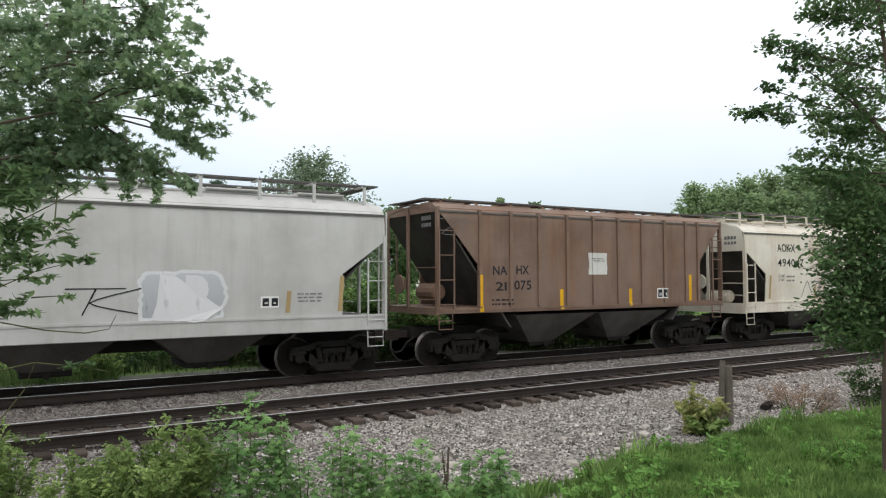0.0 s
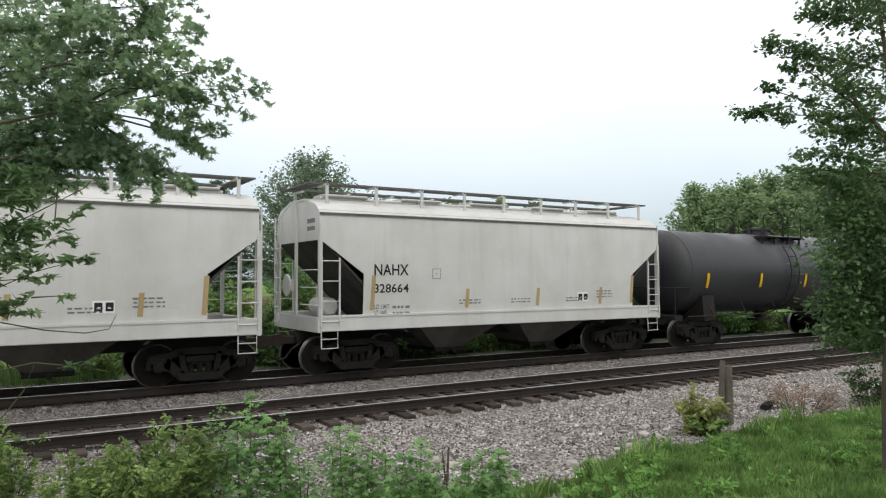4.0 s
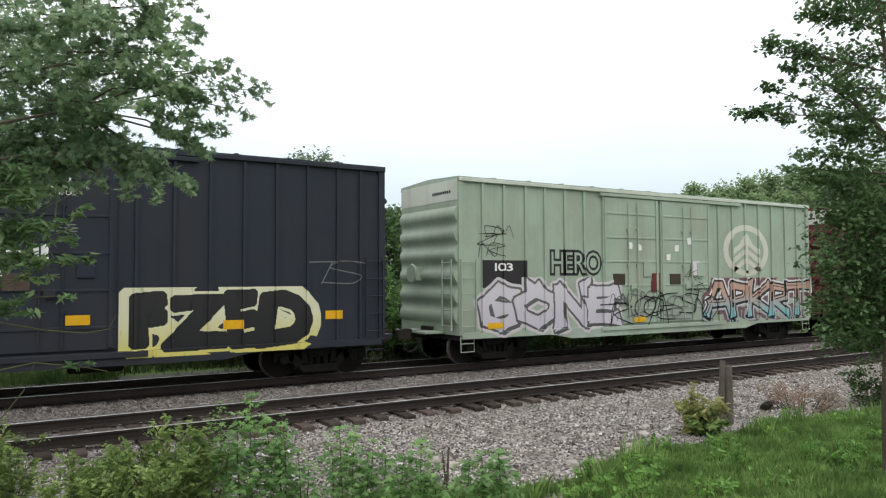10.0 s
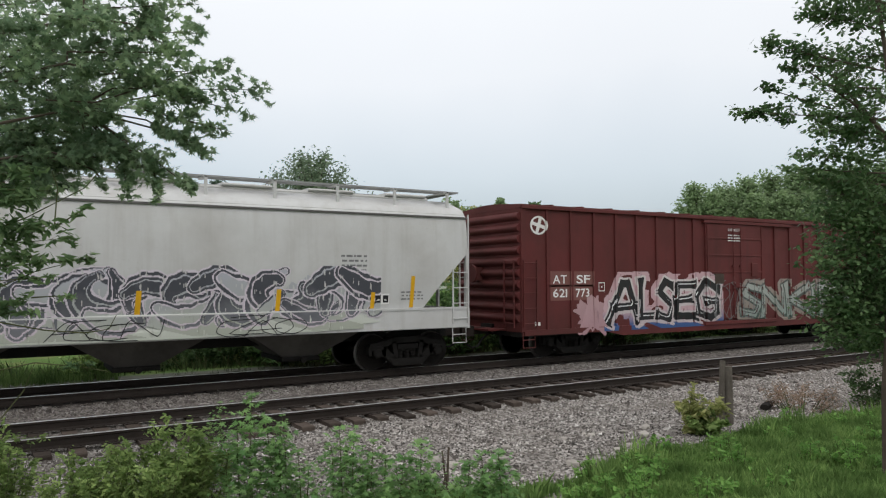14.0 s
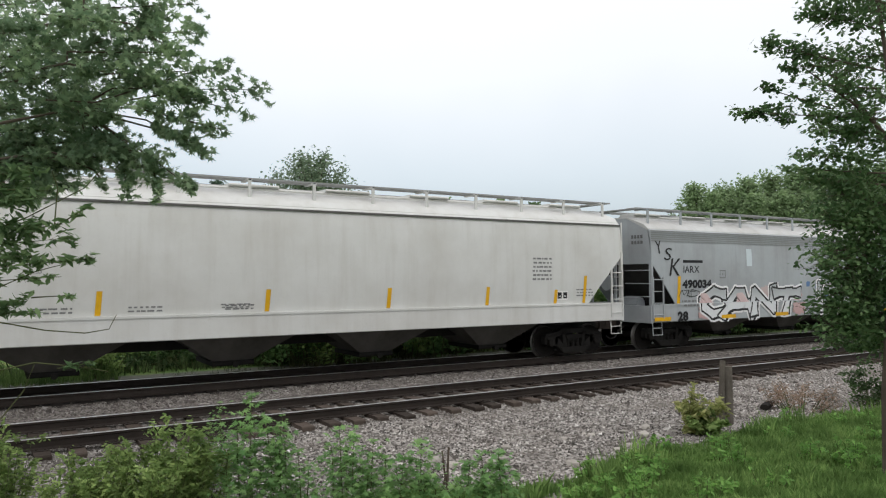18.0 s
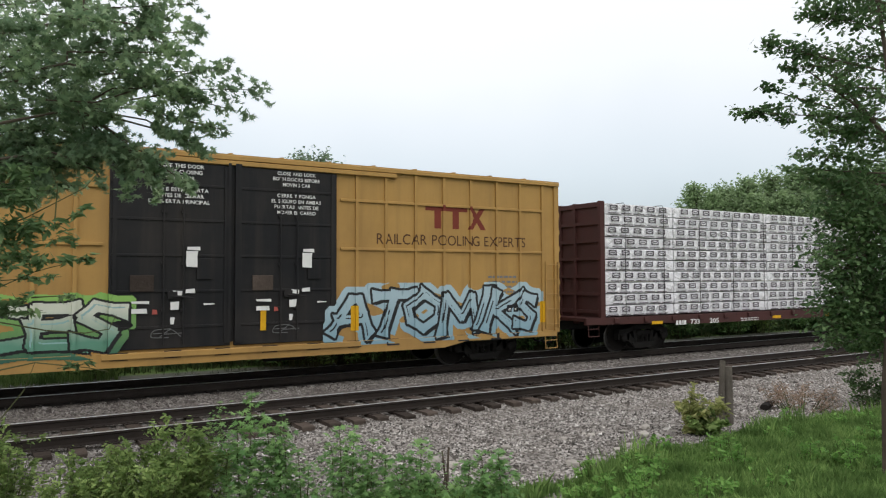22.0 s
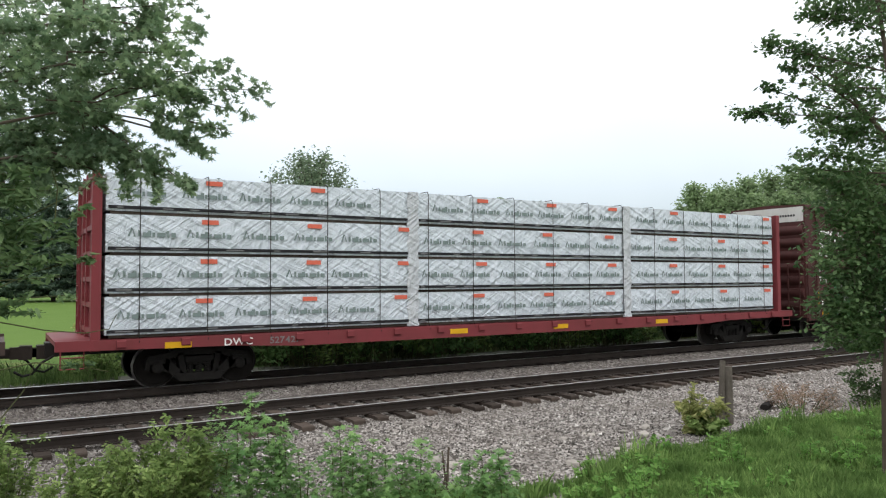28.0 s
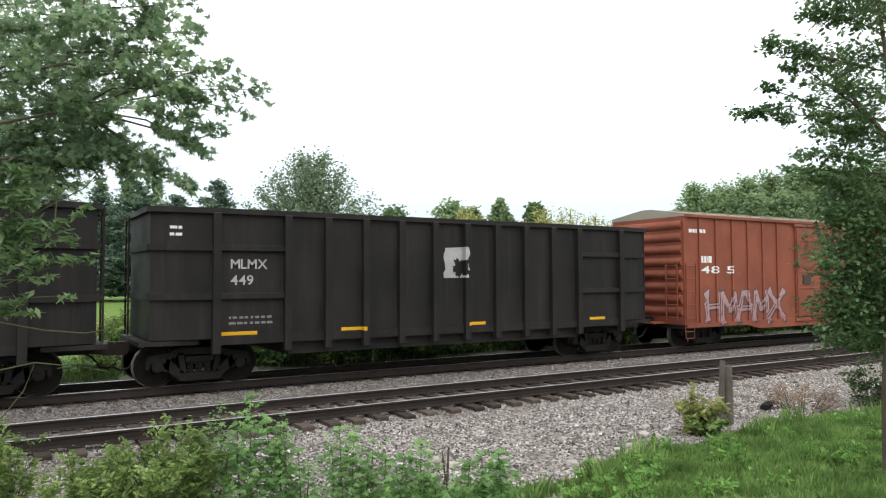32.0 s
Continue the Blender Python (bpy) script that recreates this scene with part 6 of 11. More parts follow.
# ---- the cars, in their order along the train ----
GREY = paint("pale_grey_hopper_paint", (0.58, 0.58, 0.565), (0.27, 0.25, 0.22), 0.35, 0.5, 0.35)
CREAM = paint("cream_hopper_paint", (0.74, 0.71, 0.62), (0.40, 0.30, 0.18), 0.35, 0.5, 0.35, rust=0.35)
OFFWHITE = paint("off_white_hopper_paint", (0.66, 0.655, 0.63), (0.33, 0.30, 0.25), 0.25, 0.5, 0.25)
COOLWHITE = paint("cool_white_hopper_paint", (0.63, 0.632, 0.622), (0.36, 0.33, 0.29), 0.38, 0.45, 0.38)
WHITECAR = paint("clean_white_hopper_paint", (0.71, 0.71, 0.69), (0.42, 0.385, 0.33), 0.3, 0.45, 0.32)
BLUEGREY = paint("blue_grey_hopper_paint", (0.44, 0.47, 0.49), (0.26, 0.25, 0.24), 0.45, 0.4, 0.4)
DIRTY = paint("sooty_grey_hopper_paint", (0.34, 0.33, 0.315), (0.10, 0.09, 0.08), 0.75, 0.6, 0.75)
BROWN = paint("rusty_brown_hopper_paint", (0.235, 0.165, 0.13), (0.13, 0.075, 0.05), 0.6, 0.65, 0.6, rust=0.22)
MAROON = paint("maroon_box_car_paint", (0.098, 0.032, 0.032), (0.050, 0.032, 0.028), 0.5, 0.5, 0.4)
REDMAROON = paint("red_maroon_box_car_paint", (0.140, 0.031, 0.036), (0.09, 0.035, 0.03), 0.35, 0.5, 0.35)
OXIDE = paint("oxide_red_box_car_paint", (0.14, 0.035, 0.034), (0.07, 0.035, 0.03), 0.5, 0.55, 0.5)
BROWNBOX = paint("brown_box_car_paint", (0.095, 0.037, 0.035), (0.045, 0.028, 0.025), 0.5, 0.55, 0.45)
NAVY = paint("dark_blue_box_car_paint", (0.029, 0.036, 0.049), (0.045, 0.042, 0.040), 0.5, 0.5, 0.45)
MINT = paint("faded_mint_box_car_paint", (0.38, 0.47, 0.375), (0.24, 0.25, 0.20), 0.4, 0.55, 0.45, rust=0.1)
OCHRE = paint("ochre_yellow_box_car_paint", (0.50, 0.30, 0.098), (0.24, 0.145, 0.065), 0.35, 0.5, 0.45)
BLACKDOOR = paint("black_door_paint", (0.020, 0.020, 0.022), (0.07, 0.06, 0.05), 0.35, 0.45)
ORANGERED = paint("faded_red_box_car_paint", (0.30, 0.092, 0.055), (0.14, 0.05, 0.035), 0.5, 0.55, 0.5)
TANKBLACK = paint("black_tank_paint", (0.026, 0.027, 0.031), (0.052, 0.051, 0.050), 0.45, 0.42, 0.45)
TANKBLACK.node_tree.nodes["Principled BSDF"].inputs["Specular IOR Level"].default_value = 0.4
TANKRUST = paint("black_tank_paint_rusting", (0.026, 0.026, 0.028), (0.065, 0.055, 0.047), 0.5, 0.45, 0.5, rust=0.05)
TANKRUST.node_tree.nodes["Principled BSDF"].inputs["Specular IOR Level"].default_value = 0.4
GONBLACK = paint("black_gondola_paint", (0.018, 0.017, 0.017), (0.050, 0.042, 0.038), 0.5, 0.6, 0.75)
LUMBERRED = paint("red_lumber_car_paint", (0.24, 0.050, 0.058), (0.14, 0.05, 0.045), 0.4, 0.55, 0.4)
DECKBROWN = paint("brown_flat_car_paint", (0.085, 0.034, 0.031), (0.07, 0.045, 0.04), 0.5, 0.6, 0.5)
# spine beam: the deck's shade is put into this dark, grimy paint
SPINEDARK = paint("grimy_shaded_spine_beam_paint", (0.030, 0.026, 0.024), (0.05, 0.044, 0.04), 0.5, 0.65, 0.5)
SPINERUST = paint("rusty_spine_car_paint", (0.085, 0.058, 0.050), (0.045, 0.038, 0.034), 0.6, 0.65, 0.5)
BAND = paint("white_end_panel_paint", (0.70, 0.70, 0.67), (0.35, 0.33, 0.29), 0.3, 0.5)
PALEGREEN = paint("pale_end_panel_paint", (0.62, 0.66, 0.58), (0.32, 0.32, 0.27), 0.3, 0.5)
GREYMARK = plain("worn_grey_lettering", (0.20, 0.20, 0.20), 0.6, 0.2, 7.0)
TANMARK = plain("sun_bleached_reflector", (0.42, 0.31, 0.16), 0.5, 0.2, 9.0)
DULLWHITE = plain("dulled_white_stencil", (0.42, 0.42, 0.41), 0.65, 0.25, 7.0)
YELLOWTEXT = plain("yellow_stencil_paint", (0.70, 0.52, 0.12), 0.55, 0.15, 7.0)
PALEBLUE = plain("pale_blue_touch_up", (0.56, 0.63, 0.66), 0.5, 0.06, 5.0)
ORANGE = plain("orange_label", (0.66, 0.155, 0.10), 0.5, 0.1, 6.0)

CUT_A = ((3.29, 0.0), (2.47, 1.14), (1.48, 1.13))
CUT_G = ((3.28, 0.0), (3.10, 0.30), (2.80, 0.62), (2.40, 0.90), (1.95, 1.07), (1.48, 1.13))
CUT_B = ((4.12, 0.05), (2.73, 1.25), (1.55, 1.27))
CUT_F = ((3.58, 0.08), (3.0, 0.35), (2.2, 0.72), (1.44, 1.12))
CUT_K = ((2.78, 0.0), (2.55, 0.42), (2.25, 0.85), (1.46, 1.36))
CUT_Q = ((3.02, 0.0), (2.30, 0.72), (2.25, 0.78), (1.60, 1.34))
CUT_W = ((2.80, 0.02), (1.51, 1.12))
CUT_Y = ((3.30, 0.05), (2.7, 0.55), (2.1, 0.95), (1.55, 1.12))


def hopper_marks(car, sd, mark, number, box, zs, ink=INK, strips=(), stripmat=TANMARK, plate=None, extra=True):
    """Reporting mark and number, with the small print, strips and panel of a hopper's side."""
    x0, x1, x2 = box
    (a0, a1), (b0, b1) = zs
    text(car, mark, x0, a0, x1, a1, ink, sd)
    text(car, number, x0, b0, x2, b1, ink, sd)
    if extra:
        text(car, "LD LMT", x0, b0 - 0.40, x0 + 0.42, b0 - 0.29, GREYMARK, sd)
        text(car, "LT WT", x0, b0 - 0.55, x0 + 0.36, b0 - 0.44, GREYMARK, sd)
        bars(car, x0 + 0.5, b0 - 0.55, x0 + 1.0, b0 - 0.25, 2, GREYMARK, sd, 4)
        frame_mark(car, x2 + 0.7, a0 - 0.1, x2 + 0.95, a0 + 0.17, GREYMARK, sd, 0.015)
    for x, z, h in strips:
        patch(car, x, z, x + 0.11, z + h, stripmat, sd, "reflector", 0.06, 0.009)
    if plate:
        consol_plate(car, plate[0], plate[1], sd, 0.42, 0.26)
        bars(car, plate[0] + 0.75, plate[1] + 0.1, plate[0] + 1.4, plate[1] + 0.36, 3, GREYMARK, sd, 8)
    for k, x in enumerate((3.9, 5.6, 7.6)):
        bars(car, x, sd_base(sd) + 0.12, x + 0.7, sd_base(sd) + 0.28, 2, GREYMARK, sd, 11 + k)


def sd_base(sd):
    return 1.56


def short_strips():
    return [(1.30, 1.58, 0.85), (4.1, 1.58, 0.5), (6.5, 1.58, 0.5), (8.9, 1.58, 0.5), (10.2, 1.58, 0.85)]


# short two-bay hoppers
car, sd = hopper("pale grey two-bay covered hopper with a sprayed tag", -3.22, 11.46, GREY, CUT_A, truck=1.16)
scrawl(car, 4.69, 1.63, 5.57, 2.12, INK, sd, 5, 0.02, 8)
SILVER = spray("faded_silver_spray", (0.34, 0.36, 0.38), (0.50, 0.52, 0.55), 1.4, 2.6)
vs_, fs_ = splash((5.72, 1.45, 7.56, 2.55), 3, rough=0.06)
decal(car, "graffiti", vs_, fs_, spray("pale_halo_spray", (0.60, 0.61, 0.62), (0.63, 0.64, 0.66), 1.4, 2.6), sd, 0.005)
vs_, fs_ = splash((5.80, 1.52, 7.48, 2.48), 3, rough=0.06)
decal(car, "graffiti", vs_, fs_, SILVER, sd, 0.008)
text(car, "AR", 6.1, 1.6, 7.2, 2.4, spray("pale_halo_spray", (0, 0, 0), (0, 0, 0), 0, 1), sd, "rim", eps=0.011)
consol_plate(car, 8.32, 1.70, sd, 0.42, 0.26)
bars(car, 9.16, 1.82, 9.79, 2.07, 3, GREYMARK, sd, 2)
for x_, z_, h_ in short_strips()[-2:]:
    patch(car, x_, z_, x_ + 0.11, z_ + h_, TANMARK, sd, "reflector", 0.06, 0.009)
bars(car, 2.6, 1.6, 3.4, 1.95, 4, GREYMARK, sd, 6)

posts_b = [-4.33, -3.30, -2.30, -1.25, -0.22, 0.80, 1.83, 2.85, 3.85, 4.45]
car, sd = hopper("rusty brown ribbed two-bay covered hopper", 9.78, 11.3, BROWN, CUT_B, (1.55, 1.42), 4.22, 2, posts=posts_b, walk=4.52, truck=1.16, brackets=10, bow=0.0)
text(car, "NA", 1.75, 2.45, 2.22, 2.70, INK, sd)
text(car, "HX", 2.55, 2.47, 2.98, 2.72, INK, sd)
text(car, "21", 1.84, 2.02, 2.20, 2.26, INK, sd)
text(car, "075", 2.48, 2.04, 3.06, 2.30, INK, sd)
bars(car, 1.7, 1.62, 2.4, 1.85, 2, INK, sd, 4)
patch(car, 5.25, 2.47, 5.99, 3.09, BAND, sd, "paper_notice", ragged=0.02, seed=4)
bars(car, 5.35, 2.85, 5.9, 2.98, 2, GREYMARK, sd, 5, eps=0.010)
consol_plate(car, 8.15, 1.70, sd, 0.50, 0.32)
for x_, z_, h_ in ((1.29, 1.45, 1.0), (4.12, 1.46, 0.57), (6.9, 1.5, 0.52), (9.65, 1.6, 0.85)):
    strip(car, x_, z_, 0.13, h_, sd)
scrawl(car, 0.35, 3.55, 1.0, 3.95, GREYMARK, sd, 9, 0.012, 7)

car, sd = hopper("cream two-bay covered hopper with rust stains", 22.41, 11.55, CREAM, CUT_A, truck=1.16)
hopper_marks(car, sd, "AOKX", "494047", (1.85, 2.92, 3.43), ((3.29, 3.59), (2.75, 3.04)), strips=short_strips(), plate=(8.38, 1.67))
scrawl(car, 3.74, 1.65, 5.63, 2.22, GREYMARK, sd, 14, 0.025, 14)
scrawl(car, 6.7, 1.62, 8.3, 2.15, GREYMARK, sd, 15, 0.022, 9)

car, sd = hopper("cream two-bay covered hopper, clean", 35.46, 11.5, CREAM, CUT_A, truck=1.16)
hopper_marks(car, sd, "AOKX", "493766", (1.71, 2.80, 3.30), ((3.35, 3.64), (2.83, 3.08)), strips=short_strips(), plate=(8.38, 1.67))

car, sd = hopper("pale grey two-bay covered hopper", 48.43, 11.4, GREY, CUT_G, truck=1.16)
text(car, "WWUX", 1.5, 2.45, 2.35, 2.70, INK, sd)
text(car, "2485", 1.5, 2.02, 2.3, 2.26, INK, sd)
for x_, z_, h_ in short_strips():
    patch(car, x_, z_, x_ + 0.11, z_ + h_, TANMARK, sd, "reflector", 0.06, 0.009)
consol_plate(car, 8.33, 1.72, sd, 0.40, 0.25)
bars(car, 9.11, 1.80, 9.78, 2.08, 3, GREYMARK, sd, 5)

car, sd = hopper("smooth-sided white two-bay covered hopper with fluted eaves", 61.39, 11.3, COOLWHITE, CUT_F, (1.44, 0.97), 3.98, 2, flutes=5, walk=4.52, truck=1.16, bow=0.08)
hopper_marks(car, sd, "NDYX", "298204", (1.54, 2.34, 2.75), ((2.40, 2.64), (2.01, 2.22)), ink=GREYMARK, plate=(9.05, 1.54), extra=False)
for x_ in (0.15, 3.2, 5.4, 7.8):
    strip(car, x_, 1.24, 0.55, 0.11, sd)
decal(car, "emblem", *splash((5.42, 3.47, 5.73, 3.64), 2, rough=0.1), INK, sd)

car, sd = hopper("off-white two-bay covered hopper", 74.11, 11.46, OFFWHITE, CUT_A, truck=1.16)
hopper_marks(car, sd, "FMSX", "3427", (1.66, 2.71, 2.68), ((3.19, 3.53), (2.64, 2.98)), strips=short_strips(), plate=(8.05, 1.67))

car, sd = hopper("off-white two-bay covered hopper with small lettering", 87.04, 11.46, OFFWHITE, CUT_A, truck=1.16)
hopper_marks(car, sd, "NAHX", "328664", (1.42, 2.37, 2.38), ((2.44, 2.73), (2.01, 2.23)), strips=short_strips(), plate=(8.05, 1.67))

# tank cars
car, sd = tankcar("plain black tank car with yellow strips", 99.70, 12.1, TANKBLACK, trucks=(-4.53, 4.53), top=0.1)
for x_ in (1.3, 4.2, 6.9, 9.2):
    strip(car, x_, 2.0, 0.13, 0.5, sd)

car, sd = tankcar("black tank car rusting along the top", 112.85, 12.1, TANKRUST, trucks=(-4.53, 4.53), top=0.5, rings=(-2.6, -0.1, 2.5))
text(car, "GATX", 1.80, 1.88, 2.62, 2.10, WHITE, sd)
text(car, "73166", 2.90, 1.88, 3.82, 2.12, WHITE, sd)
bars(car, 1.75, 1.62, 3.8, 1.80, 2, GREYMARK, sd, 3)
strip(car, 0.85, 1.45, 0.14, 0.78, sd)
for x_ in (3.95, 5.7, 7.35, 9.5):
    strip(car, x_, 1.85, 0.12, 0.42, sd)
strip(car, 10.85, 1.35, 0.14, 0.85, sd, 0.12)
patch(car, 8.48, 1.62, 9.30, 1.86, YELLOW, sd, "stencil_panel")
bars(car, 8.55, 1.66, 9.2, 1.82, 2, INK, sd, 5, eps=0.010)
consol_plate(car, 9.4, 1.52, sd, 0.55, 0.32)
bars(car, 10.0, 1.95, 10.8, 2.35, 6, WHITE, sd, 7)

car, sd = tankcar("black tank car with yellow lettering and a white tag", 126.0, 12.1, TANKBLACK, trucks=(-4.53, 4.53), top=0.6, rings=(-2.6, 0.0, 2.6))
text(car, "UTLX", 2.40, 2.06, 3.36, 2.35, YELLOWTEXT, sd)
text(car, "66695", 3.62, 2.08, 4.62, 2.35, YELLOWTEXT, sd)
bars(car, 2.4, 1.62, 4.5, 1.98, 4, GREYMARK, sd, 3)
bars(car, 5.05, 2.78, 5.65, 3.05, 5, YELLOWTEXT, sd, 6)
strip(car, 1.21, 2.0, 0.15, 0.95, sd)
for x_ in (3.5, 5.6, 8.6):
    strip(car, x_, 1.72, 0.12, 0.45, sd)
strip(car, 11.1, 2.0, 0.14, 0.6, sd)
scrawl(car, 7.84, 2.12, 9.96, 2.60, WHITE, sd, 21, 0.03, 13)
scrawl(car, 4.31, 1.42, 5.31, 1.72, GREYMARK, sd, 25, 0.018, 9)
frame_mark(car, 9.2, 1.72, 9.75, 2.0, WHITE, sd)
bars(car, 10.1, 1.7, 11.0, 2.25, 7, GREYMARK, sd, 8)
bars(car, 0.45, 2.75, 0.9, 3.0, 3, YELLOWTEXT, sd, 9)

car, sd = tankcar("black tank car with white lettering", 139.15, 12.1, TANKBLACK, trucks=(-4.53, 4.53), top=0.1, rings=(-2.5, 0.2, 2.6))
RUSTY = paint("flaking_rust", (0.19, 0.125, 0.11), (0.06, 0.05, 0.047), 0.9, 0.8, 0.9)
for k, (x_, z_, w_, h_) in enumerate(((2.0, 3.62, 1.6, 0.05), (4.4, 3.75, 0.8, 0.10), (5.2, 3.6, 1.5, 0.04), (6.9, 3.66, 0.9, 0.05), (8.2, 3.8, 0.55, 0.10), (8.6, 3.64, 1.7, 0.05), (9.2, 3.48, 1.2, 0.04), (2.9, 3.45, 1.1, 0.035), (6.2, 3.42, 0.9, 0.03))):
    decal(car, "rust_patch", *splash((x_, z_, x_ + w_, z_ + h_), 200 + k, rough=0.35), RUSTY, sd, 0.004)
text(car, "UTLX", 2.24, 1.90, 3.20, 2.15, WHITE, sd)
text(car, "601583", 3.40, 1.90, 4.50, 2.15, DULLWHITE, sd)
text(car, "LD LMT", 2.2, 1.70, 2.7, 1.80, GREYMARK, sd)
text(car, "LT WT", 2.2, 1.56, 2.62, 1.66, GREYMARK, sd)
bars(car, 2.85, 1.55, 4.9, 1.82, 2, GREYMARK, sd, 3)
bars(car, 0.5, 2.6, 1.1, 2.9, 3, WHITE, sd, 4)
strip(car, 1.4, 1.85, 0.12, 0.75, sd)
for x_ in (4.9, 8.3):
    strip(car, x_, 2.1, 0.11, 0.4, sd)
bars(car, 10.4, 1.85, 11.2, 2.3, 6, GREYMARK, sd, 8)

# long hopper and box cars
car, sd = hopper("clean white long covered hopper with fluted eaves", 152.85, 19.84, WHITECAR, CUT_K, (1.46, 0.98), 3.98, 4, flutes=5, walk=4.68, brackets=12, bow=0.07, truck=1.55)
text(car, "XOMX", 2.0, 2.59, 2.89, 2.80, INK, sd)
text(car, "720519", 1.97, 2.16, 3.05, 2.36, INK, sd)
bars(car, 1.96, 1.55, 2.82, 1.78, 2, INK, sd, 4, 0.45)
frame_mark(car, 3.55, 2.32, 3.80, 2.60, GREYMARK, sd, 0.015)
for x_ in (5.6, 9.3, 11.6, 14.0, 17.6):
    bars(car, x_, 1.84, x_ + 0.72, 1.98, 2, GREYMARK, sd, int(x_ * 10))
bars(car, 15.3, 2.0, 16.1, 2.58, 4, GREYMARK, sd, 9, 0.3)
for x_ in (0.62, 3.95, 6.55, 9.1, 11.6, 14.2, 17.2):
    strip(car, x_, 1.16, 0.62 if x_ > 1 else 1.0, 0.11, sd)
patch(car, 1.02, 1.2, 1.12, 1.38, INK, sd, "stencil_mark", eps=0.012)

HYPEFILL = spray("grey_white_spray", (0.30, 0.31, 0.34), (0.60, 0.60, 0.61), 0.9, 1.7)
BLUESPRAY = spray("dark_blue_spray", (0.02, 0.04, 0.12), (0.05, 0.10, 0.25), 0.8, 1.8)
JUSTFILL = spray("beige_to_turquoise_spray", (0.16, 0.50, 0.50), (0.58, 0.53, 0.46), 1.0, 1.35)
BLACKSPRAY = spray("black_spray", (0.02, 0.02, 0.022), (0.03, 0.03, 0.03), 0.5, 2.0)
WHITESPRAY = spray("white_spray", (0.62, 0.62, 0.62), (0.78, 0.78, 0.78), 0.8, 2.0)
car, sd = boxcar("maroon box car with two large sprayed words", 174.43, 15.8, MAROON, 5.10, 0.86, [0.95, 1.75, 2.55, 3.35, 4.15, 4.95, 5.7, 10.3, 11.05, 11.8, 12.55, 13.3, 14.05, 14.9], doors=((6.12, 9.70),), band=BAND, end_ribs=6)
text(car, "MT", 1.68, 2.49, 2.29, 2.84, WHITE, sd)
text(car, "NR", 2.52, 2.50, 3.11, 2.85, WHITE, sd)
text(car, "17", 1.74, 2.04, 2.20, 2.37, WHITE, sd)
text(car, "CLOSE AND LOCK", 6.85, 4.12, 7.75, 4.24, WHITE, sd)
text(car, "BOTH DOORS BEFORE", 6.65, 3.96, 7.8, 4.08, WHITE, sd)
text(car, "MOVING CAR", 6.9, 3.80, 7.55, 3.92, WHITE, sd)
graffiti(car, "JUST", 2.15, 0.84, 6.3, 2.28, JUSTFILL, BLACKSPRAY, sd, None, 0.22, 4, 0.05, spray("pale_yellow_spray", (0.42, 0.38, 0.26), (0.48, 0.44, 0.34), 0.8, 2), BLACKSPRAY, block=True, bulk=1.35)
decal(car, "graffiti", *splash((3.1, 2.0, 4.1, 2.45), 8, rough=0.3), spray("pale_halo_spray", (0, 0, 0), (0, 0, 0), 0, 1), sd)
graffiti(car, "HYPE", 9.75, 0.74, 13.2, 2.06, HYPEFILL, BLACKSPRAY, sd, None, 0.12, 5, 0.35, WHITESPRAY, BLUESPRAY, block=True, bulk=0.95)
decal(car, "graffiti", *splash((12.9, 0.85, 13.6, 1.5), 18, rough=0.3), spray("turquoise_spray", (0.15, 0.45, 0.47), (0.35, 0.55, 0.55), 0.8, 1.6), sd, 0.004)
strip(car, 0.82, 1.12, 0.13, 0.95, sd)
strip(car, 1.65, 1.12, 0.58, 0.2, sd)
for x_ in (9.0, 10.4, 12.9, 14.7):
    strip(car, x_, 1.1, 0.13, 0.6, sd)
for x_, z_, w_, h_ in ((6.3, 2.2, 0.16, 0.8), (6.7, 2.45, 0.15, 0.5), (5.6, 2.85, 0.3, 0.14), (8.1, 1.75, 0.22, 0.5), (12.85, 1.45, 0.4, 0.25)):
    patch(car, x_, z_, x_ + w_, z_ + h_, WHITE, sd, "tape", ragged=0.015, seed=int(x_ * 9))
bars(car, 9.1, 2.75, 9.6, 2.95, 2, WHITE, sd, 3)
bars(car, 8.1, 4.1, 8.75, 4.17, 1, WHITE, sd, 4)
bars(car, 13.4, 1.95, 14.2, 2.3, 3, WHITE, sd, 5)
bars(car, 1.0, 1.45, 2.3, 1.7, 2, WHITE, sd, 6)
bars(car, 0.4, 0.95, 2.0, 1.02, 1, WHITE, sd, 7)

ARGORFILL = spray("white_lilac_spray", (0.60, 0.58, 0.66), (0.78, 0.77, 0.80), 0.9, 1.7)
PINK = spray("pink_spray", (0.42, 0.26, 0.38), (0.36, 0.06, 0.22), 1.2, 2.1)
car, sd = boxcar("dark blue box car with pink-edged white graffiti", 192.38, 15.95, NAVY, 5.14, 0.84, [0.72, 1.48, 2.23, 3.0, 3.76, 4.5, 10.2, 10.95, 11.7, 12.45, 13.2, 13.95, 14.7, 15.3], doors=((4.95, 7.35), (7.40, 9.84)), band=BAND, end_ribs=13)
text(car, "AT", 0.93, 2.2, 1.22, 2.44, WHITE, sd)
text(car, "W", 1.56, 2.2, 1.85, 2.44, WHITE, sd)
graffiti(car, "ARGOR", 0.62, 0.80, 5.35, 2.16, ARGORFILL, BLACKSPRAY, sd, PINK, 0.15, 6, 0.0, WHITESPRAY, BLACKSPRAY, block=True, bulk=1.3)
patch(car, 0.74, 1.72, 1.38, 2.05, ARGORFILL, sd, "graffiti", eps=0.018)
text(car, "163", 0.80, 1.78, 1.32, 2.0, INK, sd, eps=0.021)
patch(car, 1.46, 1.76, 2.12, 2.10, ARGORFILL, sd, "graffiti", eps=0.018)
text(car, "700", 1.52, 1.82, 2.06, 2.05, INK, sd, eps=0.021)
